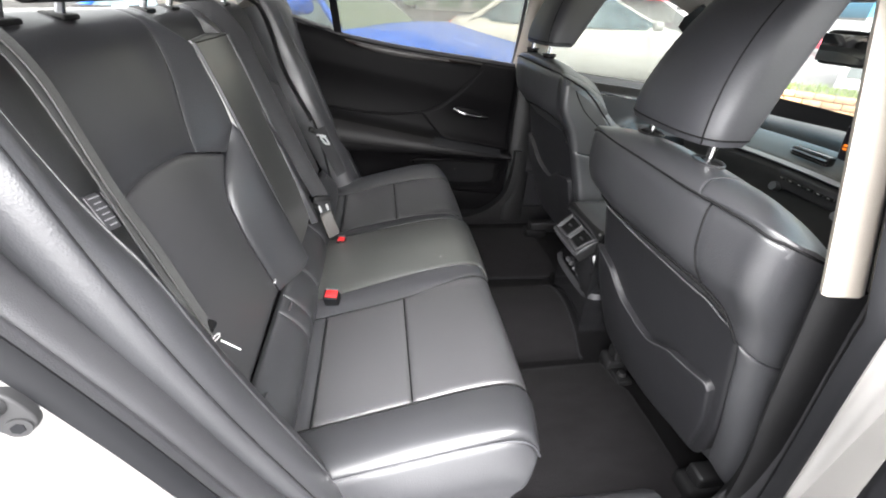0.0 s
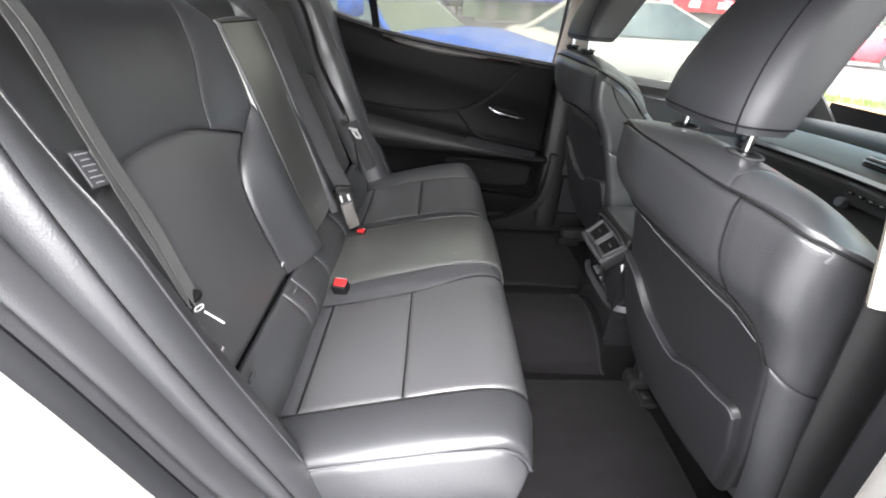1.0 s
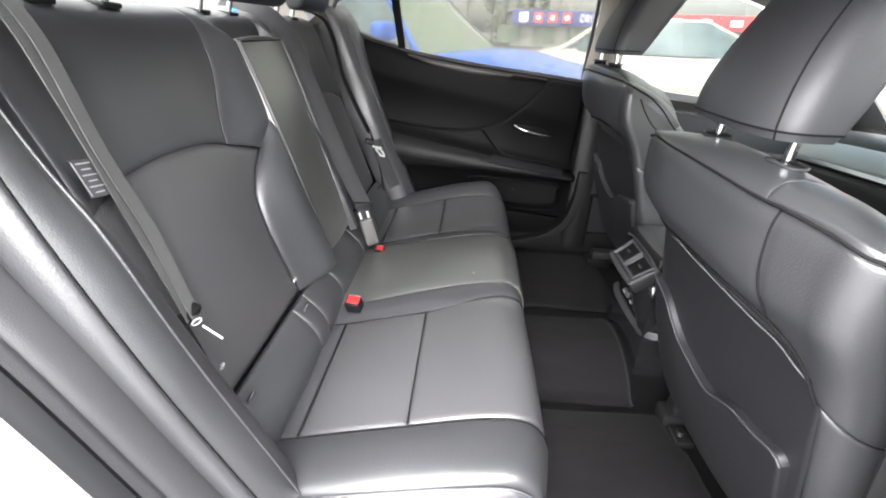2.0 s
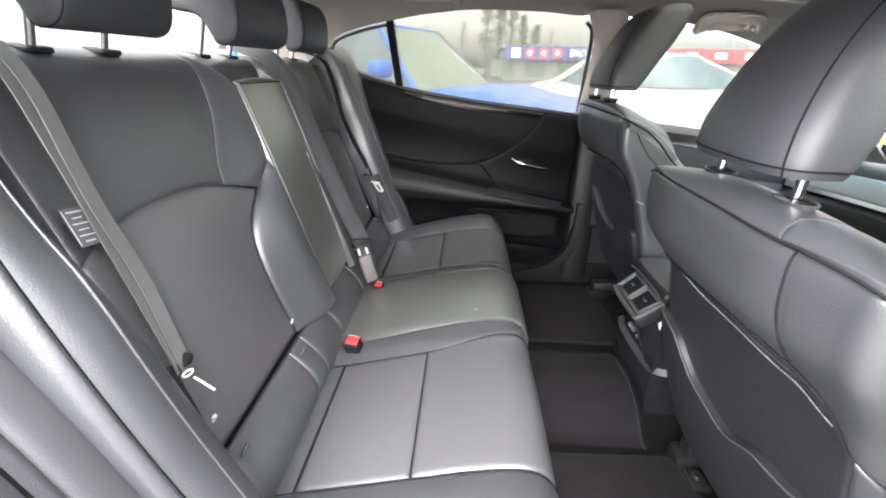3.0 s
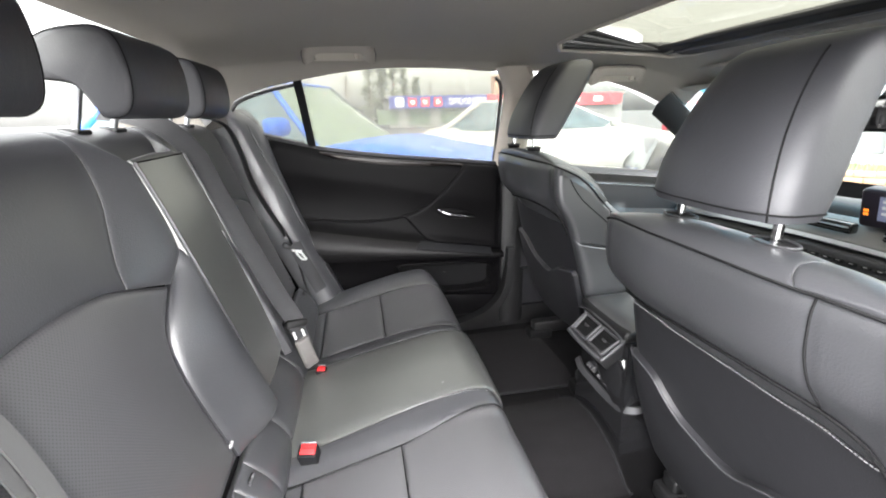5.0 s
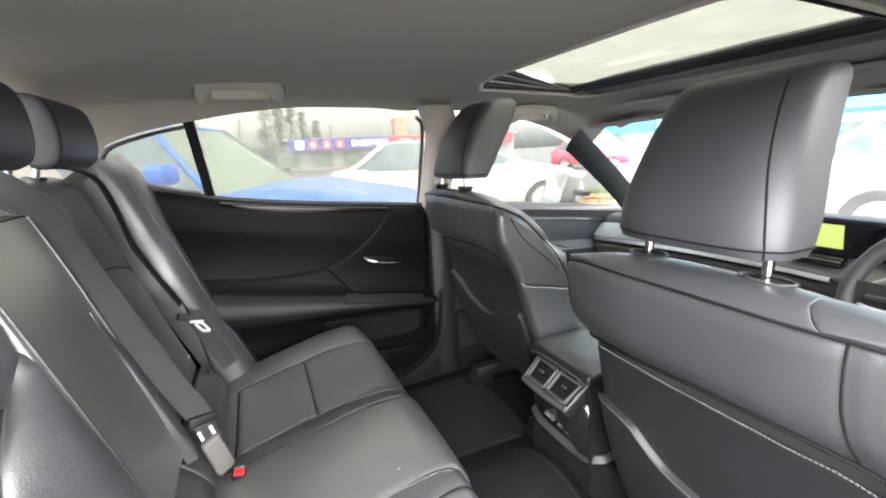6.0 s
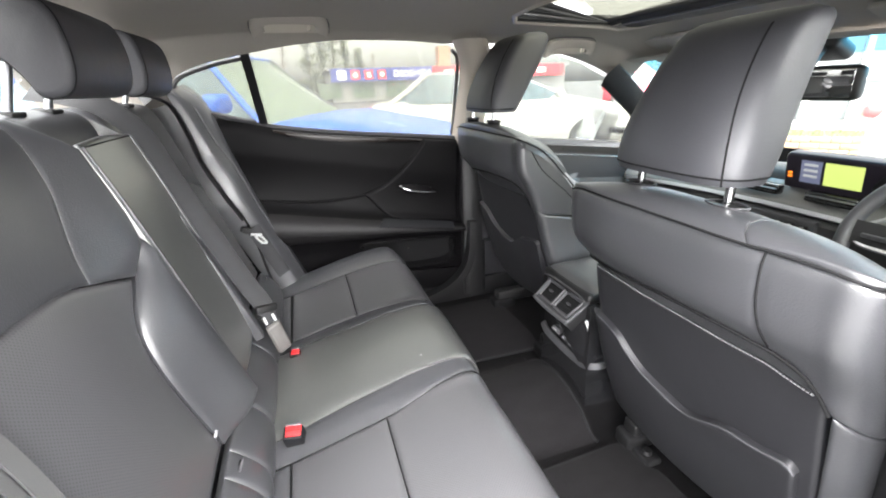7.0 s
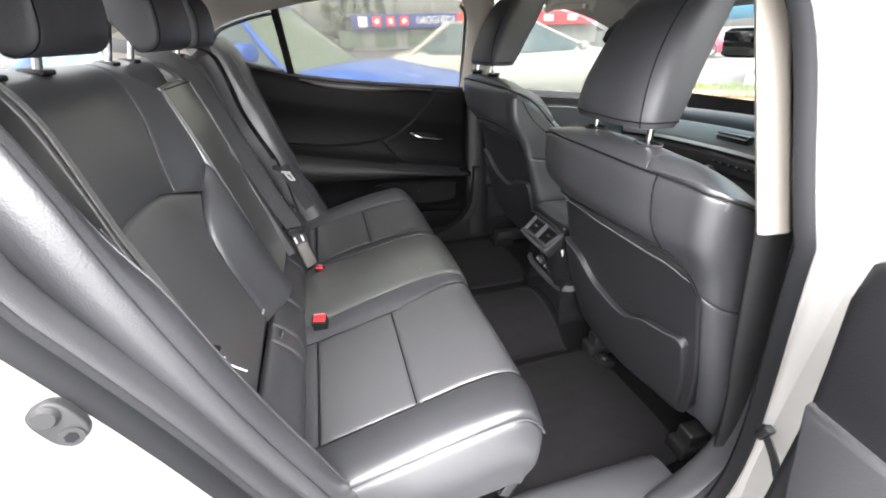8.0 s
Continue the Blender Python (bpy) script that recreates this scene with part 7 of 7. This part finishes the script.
def parked_car(at, heading, colour, label, length=4.3, height=1.46, hatch=0.8, bonnet=1.0, wrap=0.0, mirror=(0.36, 1.0)):
    """A parked car: nose along its local x. hatch: how far the cabin reaches back; bonnet: height of the nose at the windscreen; wrap: how far the windscreen curves back to its pillars; mirror: where the door mirrors stand."""
    ob = thing("parked_car", (at[0], at[1], 0), label, "car", "parked cars")
    M = Matrix.Translation((at[0], at[1], 0)) @ Matrix.Rotation(radians(heading), 4, "Z")
    L = length / 2
    P = lambda x, y, z: M @ Vector((x * L, y, z))
    top = keyed([(-1.0, 0.55), (-0.985, 0.80), (-0.95, 0.93), (-0.7, 0.98), (-0.2, 0.97), (0.25, 0.97), (0.42, bonnet - 0.01), (0.6, bonnet - 0.08), (0.8, bonnet - 0.16), (0.93, bonnet - 0.27), (0.985, 0.55), (1.0, 0.45)])
    wid = keyed([(-1.0, 0.70), (-0.95, 0.82), (-0.8, 0.88), (0.0, 0.90), (0.75, 0.88), (0.92, 0.80), (1.0, 0.62)])
    rows = []
    for x in np.concatenate([np.linspace(-1, -0.9, 6), np.linspace(-0.85, 0.85, 26), np.linspace(0.9, 1, 6)]):
        t, w = top(x), wid(x)
        sh = min(t, 0.93)
        rows.append([P(x, s * a, z) for s, a, z in ((-1, w * 0.86, 0.20), (-1, w * 0.98, min(0.32, sh * 0.5)), (-1, w, min(0.55, sh * 0.7)), (-1, w * 0.985, sh * 0.80), (-1, w * 0.93, sh * 0.94), (-1, w * 0.84, t - 0.012), (-1, w * 0.5, t), (0, 0.0, t + 0.012), (1, w * 0.5, t), (1, w * 0.84, t - 0.012), (1, w * 0.93, sh * 0.94), (1, w * 0.985, sh * 0.80), (1, w, min(0.55, sh * 0.7)), (1, w * 0.98, min(0.32, sh * 0.5)), (1, w * 0.86, 0.20))])
    for r_, xx in ((rows[0], -1.0), (rows[-1], 1.0)):
        c_ = sum(r_, Vector()) / len(r_)
        rows.insert(0 if xx < 0 else len(rows), [c_ + (p - c_) * 0.05 for p in r_])
    part("body", grid_mesh(rows, closed_u=True), colour, ob)
    # cabin
    H = height
    base = [(-0.90 * hatch - 0.02, 0.74), (-0.6, 0.80), (0.0, 0.82), (0.36 - wrap, 0.78 + 0.03 * (wrap > 0)), (0.50 - wrap, 0.62 + 0.6 * wrap), (0.53, 0.0)]
    roof = [(-0.62 * hatch, 0.54), (-0.45, 0.57), (-0.12, 0.60), (0.02, 0.58), (0.06, 0.46), (0.075, 0.0)]

    def level(f):
        e = f ** 0.9
        pts = []
        for (bx_, by), (rx, ry) in zip(base, roof):
            pts.append((bx_ + (rx - bx_) * e, by + (ry - by) * e))
        z = 0.93 + (H - 0.05 - 0.93) * f
        ring = [P(x, y, z if x < 0.3 else z) for x, y in pts] + [P(x, -y, z) for x, y in pts[::-1][1:]]
        return ring
    rings = [level(f) for f in np.linspace(0, 1, 8)]
    n = len(base)
    part("windscreen", grid_mesh([r[n - 2:n + 1] for r in rings]), CAR_GLASS, ob, "rain-wet windscreen")
    part("side_window", grid_mesh([r[:n - 1] for r in rings]), SIDE_GLASS, ob, "rain-wet side windows with dark reflections in their colour")
    part("side_window", grid_mesh([r[n:] for r in rings]), SIDE_GLASS, ob, "rain-wet side windows with dark reflections in their colour")
    part("rear_window", grid_mesh([[r[-1], r[0]] for r in rings]), CAR_GLASS, ob, "rain-wet rear window")
    rr = level(1.0)
    cen = sum(rr, Vector()) / len(rr)
    part("roof", grid_mesh([[p + Vector((0, 0, -0.01)) for p in rr], [p + Vector((0, 0, 0.012)) for p in rr], [cen + (p - cen) * 0.85 + Vector((0, 0, 0.035)) for p in rr], [cen + (p - cen) * 0.4 + Vector((0, 0, 0.05)) for p in rr], [cen + (p - cen) * 0.02 + Vector((0, 0, 0.052)) for p in rr]], closed_u=True), colour, ob)
    for s in (1, -1):
        for k, r in ((4, 0.024 if s < 0 else 0.012), (0, 0.045)):
            pts = []
            for f in np.linspace(-0.02, 1.02, 10):
                e = max(0, f) ** 0.9
                b, q = base[k], roof[k]
                pts.append(P(b[0] + (q[0] - b[0]) * e, s * (b[1] + (q[1] - b[1]) * e), 0.93 + (H - 0.05 - 0.93) * f))
            part("pillar", tube(pts, r, 8), colour if s < 0 or k == 0 else DARKP, ob)
        for wx in (0.60, -0.62):
            c = P(wx, s * 0.80, 0.32)
            ax = (M.to_3x3() @ Vector((0, 1, 0)))
            ring = []
            fw = M.to_3x3() @ Vector((1, 0, 0))
            tyre = part("tyre", grid_mesh([[c + ax * o * s + (fw * math.cos(t) + Vector((0, 0, 1)) * math.sin(t)) * r for t in np.linspace(0, 2 * math.pi, 28, endpoint=False)] for o, r in ((-0.10, 0.20), (-0.10, 0.31), (-0.07, 0.32), (0.07, 0.32), (0.105, 0.305), (0.105, 0.215), (0.06, 0.20))], closed_u=True), TYRE, ob)
            part("rim", grid_mesh([[c + ax * o * s + (fw * math.cos(t) + Vector((0, 0, 1)) * math.sin(t)) * r for t in np.linspace(0, 2 * math.pi, 20, endpoint=False)] for o, r in ((0.09, 0.215), (0.06, 0.19), (0.075, 0.06), (0.09, 0.02))], closed_u=True), ALLOY, tyre)
        part("tail_lamp", rbox((0.30, 0.22, 0.13), P(-0.955, s * 0.70, 0.80), 0.04, (0, 0, heading - s * 35)), LAMP_RED, ob, "red tail lamp")
        part("head_lamp", rbox((0.34, 0.20, 0.11), P(0.905, s * 0.66, 0.68), 0.04, (0, 8, heading - s * -35)), LAMP_CLEAR, ob)
        part("door_mirror", rbox((0.12, 0.18, 0.12), P(mirror[0], s * 0.97, mirror[1] - 0.26 * (s > 0 and wrap > 0)), 0.04, (0, 0, heading)), colour, ob)
    return ob


BLUE = paint("blue_metallic_paint", (0.012, 0.085, 0.42))
SILVER = paint("silver_paint", (0.26, 0.255, 0.235))
PEARL = paint("pale_silver_paint", (0.36, 0.355, 0.335))
OFFWHITE = paint("white_paint", (0.33, 0.33, 0.325))
REDP = paint("red_paint", (0.55, 0.03, 0.06))
DARKP = paint("dark_grey_paint", (0.05, 0.055, 0.06))
parked_car((-0.58, 3.26), -28, BLUE, "blue hatchback parked alongside, wet with rain", 4.3, 1.50, 1.0, 1.03, 0.17, (0.25, 1.13))
parked_car((3.3, 6.3), -14, PEARL, "pale silver saloon parked ahead of the blue one", 4.5, 1.40, 0.9)
parked_car((6.2, -0.1), -86, OFFWHITE, "white hatchback with red tail lamps ahead of the windscreen", 4.2, 1.50, 1.0)
parked_car((10.2, -2.6), 90, DARKP, "dark grey car parked ahead", 4.3, 1.45, 0.9)
parked_car((16.0, 16.4), -48, REDP, "small red hatchback further off", 3.8, 1.46, 1.0)
parked_car((15.0, 6.0), 80, OFFWHITE, "white car parked further off", 4.4, 1.46, 0.9)
parked_car((-8.5, 18.0), 10, DARKP, "dark car across the car park", 4.3, 1.45, 0.9)
parked_car((-5.0, 15.0), 20, SILVER, "silver car across the car park", 4.3, 1.45, 0.9)
parked_car((8.5, 17.0), -15, OFFWHITE, "white car across the car park", 4.3, 1.45, 0.9)

# long low showroom with signs
SIGN_BLUE = material("blue_sign_board", (0.05, 0.06, 0.22), 0.5, vary=0.05)
SIGN_RED = material("red_sign_board", (0.70, 0.05, 0.06), 0.5, vary=0.05)
WHITE_SIGN = material("white_sign_paint", (0.85, 0.85, 0.85), 0.5, vary=0.03)
CLAD = material("grey_cladding", (0.22, 0.22, 0.215), 0.6, vary=0.1, scale=0.6)
BRICK = material("brown_brick", (0.36, 0.22, 0.15), 0.8, vary=0.3, scale=3.0)
show = thing("showroom", (12, 46, 0), "long low showroom with blue and red sign boards", "building")
part("wall", rbox((27.4, 8, 3.0), (17.3, 50.0, 1.5), 0.05), CLAD, show, smooth=False)
part("roof", rbox((28.0, 8.6, 0.25), (17.3, 50.0, 3.1), 0.05), CLAD, show, smooth=False)
sb = part("sign_board", rbox((10.5, 0.25, 1.25), (8.9, 45.2, 2.55), 0.02), SIGN_BLUE, show, "dark blue sign board", smooth=False)
sr_ = part("sign_board", rbox((16, 0.25, 1.25), (22.2, 45.2, 2.55), 0.02), SIGN_RED, show, "red sign board", smooth=False)
for k in range(4):
    part("sign_square", rbox((0.85, 0.06, 0.85), (4.7 + 1.35 * k, 45.03, 2.55), 0.01), SIGN_RED if k else WHITE_SIGN, sb, smooth=False)
    part("sign_shape", rbox((0.40, 0.06, 0.40), (4.7 + 1.35 * k, 44.99, 2.55), 0.12, (0, 45 * (k % 2), 0)), WHITE_SIGN, sb, smooth=False)
for k in range(5):
    part("sign_shape", rbox((1.1, 0.06, 0.55), (16 + 2.8 * k, 45.03, 2.55), 0.25, (0, 0, 0)), WHITE_SIGN, sr_, smooth=False)
    part("window", rbox((2.2, 0.2, 1.5), (3.5 + 3.4 * k, 45.95, 1.1), 0.02), CAR_GLASS, show, smooth=False)
txt = bpy.data.curves.new("sign_text", "FONT")
txt.body, txt.size, txt.extrude, txt.align_x, txt.align_y = "DROGHEDA", 0.95, 0.02, "CENTER", "CENTER"
tmp = new("tmp_text", txt)
me = bpy.data.meshes.new_from_object(tmp.evaluated_get(bpy.context.evaluated_depsgraph_get()))
bpy.data.objects.remove(tmp)
bm = bmesh.new()
bm.from_mesh(me)
bmesh.ops.rotate(bm, cent=(0, 0, 0), matrix=Euler((radians(90), 0, 0)).to_matrix(), verts=bm.verts)
bmesh.ops.scale(bm, vec=(0.78, 1, 1), verts=bm.verts)
bmesh.ops.translate(bm, vec=(12.0, 45.03, 2.55), verts=bm.verts)
part("sign_letters", bm, WHITE_SIGN, sb, "white capital letters", smooth=False)
part("chimney", rbox((1.3, 1.3, 5.2), (16.0, 47, 2.6), 0.03), BRICK, show, "brown brick chimney", smooth=False)

# low wall and planting ahead of the car park
TAN_BRICK = material("tan_brick", (0.34, 0.20, 0.10), 0.8, vary=0.35, scale=9.0)
rb = thing("raised_bed", (6.4, 4.4, 0), "low tan brick edging round a grass bed", "planter")
along = Vector((0.66, -0.75, 0))
for row in range(3):
    for k in range(16):
        c = Vector((6.4, 4.4, 0.045 + 0.09 * row)) + along * ((k - 7.5) * 0.235 + (0.117 if row % 2 else 0))
        part("brick", rbox((0.225, 0.105, 0.080), c, 0.006, (0, 0, math.degrees(math.atan2(along.y, along.x))), 1), TAN_BRICK, rb)
grass = bmesh.new()
blade = random.Random(3)
across = Vector((0.75, 0.66, 0))
for k in range(2600):
    c = Vector((6.4, 4.4, 0.20)) + along * blade.uniform(-1.7, 3.6) + across * blade.uniform(0.06, 1.4)
    tip = c + Vector((blade.gauss(0, 0.03), blade.gauss(0, 0.03), blade.uniform(0.06, 0.14)))
    w = Vector((blade.gauss(0, 1), blade.gauss(0, 1), 0)).normalized() * 0.008
    grass.faces.new([grass.verts.new(p) for p in (c - w, c + w, tip)])
part("soil", slab([Vector((6.4, 4.4, 0)) + along * a + across * b for a, b in ((-1.8, 0.05), (3.7, 0.05), (3.7, 1.5), (-1.8, 1.5))], (0, 0, 1), 0.21, 0.01), material("dark_soil", (0.06, 0.06, 0.035), 0.95, vary=0.3, scale=6.0), rb)
tagged(part("grass", grass, material("short_grass", (0.10, 0.15, 0.03), 0.8, vary=0.4, scale=4.0), None, "", smooth=False), "short green grass on the raised bed", "grass", kind="stuff")
# glazed front of a low building behind the bed
FRAME_WHITE = material("white_window_frame", (0.55, 0.55, 0.54), 0.5, vary=0.05)
PANE_GREY = material("grey_shop_glass", (0.10, 0.115, 0.115), 0.15, vary=0.5, scale=1.2, spec=0.4)
shop = thing("glazed_building", (10.2, 5.9, 0), "low pale building with white-framed grey windows", "building")
base, turn_ = Vector((9.75, 6.4, 0)), math.degrees(math.atan2(along.y, along.x))


def shop_at(a, b, z):
    return base + along * a + across * b + Vector((0, 0, z))


part("wall", rbox((3.3, 2.4, 2.7), shop_at(0.9, 1.35, 1.35), 0.02, (0, 0, turn_)), CLAD, shop, smooth=False)
part("sill", rbox((3.3, 0.16, 0.18), shop_at(0.9, 0.06, 0.09), 0.01, (0, 0, turn_)), FRAME_WHITE, shop, smooth=False)
part("fascia", rbox((3.4, 0.22, 0.35), shop_at(0.9, 0.06, 2.55), 0.01, (0, 0, turn_)), FRAME_WHITE, shop, smooth=False)
for a in (-0.70, 0.10, 0.90, 1.70, 2.50):
    part("post", rbox((0.12, 0.12, 2.2), shop_at(a, 0.07, 1.28), 0.01, (0, 0, turn_)), FRAME_WHITE, shop, smooth=False)
for a in (-0.30, 0.50, 1.30, 2.10):
    win = part("window", rbox((0.68, 0.03, 2.15), shop_at(a, 0.12, 1.28), 0.004, (0, 0, turn_)), PANE_GREY, shop, smooth=False)
    part("rail", rbox((0.68, 0.06, 0.06), shop_at(a, 0.09, 1.0), 0.006, (0, 0, turn_)), FRAME_WHITE, win, smooth=False)
hs = thing("far_house", (40, 6, 0), "pale rendered building with grey roof beyond the road", "building")
part("wall", rbox((10, 40, 5), (42, 6, 2.5), 0.05), material("pale_render", (0.6, 0.6, 0.57), 0.8, vary=0.05), hs, smooth=False)
part("roof", rbox((11, 41, 0.6), (42, 6, 5.3), 0.1), CLAD, hs, smooth=False)
for k in range(9):
    part("window", rbox((0.2, 2.2, 1.5), (36.95, -10 + 4 * k, 1.9), 0.02), CAR_GLASS, hs, smooth=False)

# trees
BARK = material("bark", (0.10, 0.08, 0.06), 0.9, vary=0.3, scale=20)
NEEDLE = material("conifer_green", (0.19, 0.21, 0.155), 0.8, vary=0.5, scale=3.0)
TWIG = material("bare_twig", (0.15, 0.12, 0.10), 0.9, vary=0.3)


def conifer(x, y, h, seed, bare=False):
    rnd = random.Random(seed)
    ob = thing("tree", (x, y, 0), "bare winter tree behind the car park" if bare else "dark green conifer behind the car park", "tree", "trees")
    part("trunk", tube([(x + 0.1 * math.sin(k), y, h * k / 8) for k in range(9)], 0.05, 8) if bare else rod((x, y, 0), (x, y, h), 0.14, 0.02, 10), BARK, ob)
    verts, faces = [], []
    for k in range(int(h * (9 if not bare else 6))):
        f = rnd.random() ** 0.8
        z = h * (0.03 + 0.96 * f)
        r = (h * 0.19 * (1 - f) + 0.2) * rnd.uniform(0.6, 1.15)
        a = rnd.uniform(0, 2 * math.pi)
        tip = Vector((x + r * math.cos(a), y + r * math.sin(a), z + (0.8 if bare else -0.10) * r))
        root = Vector((x, y, z))
        for b in range(22 if not bare else 10):
            q = root.lerp(tip, rnd.uniform(0.15, 1.0)) + Vector((rnd.gauss(0, 0.18), rnd.gauss(0, 0.18), rnd.gauss(0, 0.14)))
            d = Vector((rnd.gauss(0, 1), rnd.gauss(0, 1), rnd.gauss(0.3, 0.8))).normalized() * rnd.uniform(0.22, 0.5)
            w = d.cross(Vector((rnd.gauss(0, 1), rnd.gauss(0, 1), rnd.gauss(0, 1)))).normalized() * (0.05 if not bare else 0.012)
            i = len(verts)
            verts += [q - w, q + w, q + d + w * 0.3, q + d - w * 0.3]
            faces.append((i, i + 1, i + 2, i + 3))
    me = bpy.data.meshes.new("crown")
    me.from_pydata([v - Vector((x, y, 0)) for v in verts], [], faces)
    me.materials.append(TWIG if bare else NEEDLE)
    cr = new("crown", me)
    cr.parent = ob
    ORIGIN[cr.name] = Vector((x, y, 0))
    return ob


for k, (x, y, h, bare) in enumerate([(2.2, 57, 9.6, 0), (3.8, 58, 10.1, 0), (5.2, 57, 8.8, 0), (6.8, 59, 7.1, 0), (8.3, 58, 6.0, 0), (-4, 42, 4.5, 1), (-0.6, 46, 5.2, 1), (10.2, 58, 5.4, 1), (26, 26, 6, 0), (29, 22, 5, 0), (-9, 40, 7, 0), (-12, 38, 6, 0), (-14, 41, 8, 0), (-18, 40, 7, 0)]):
    conifer(x, y, h, 100 + k, bool(bare))
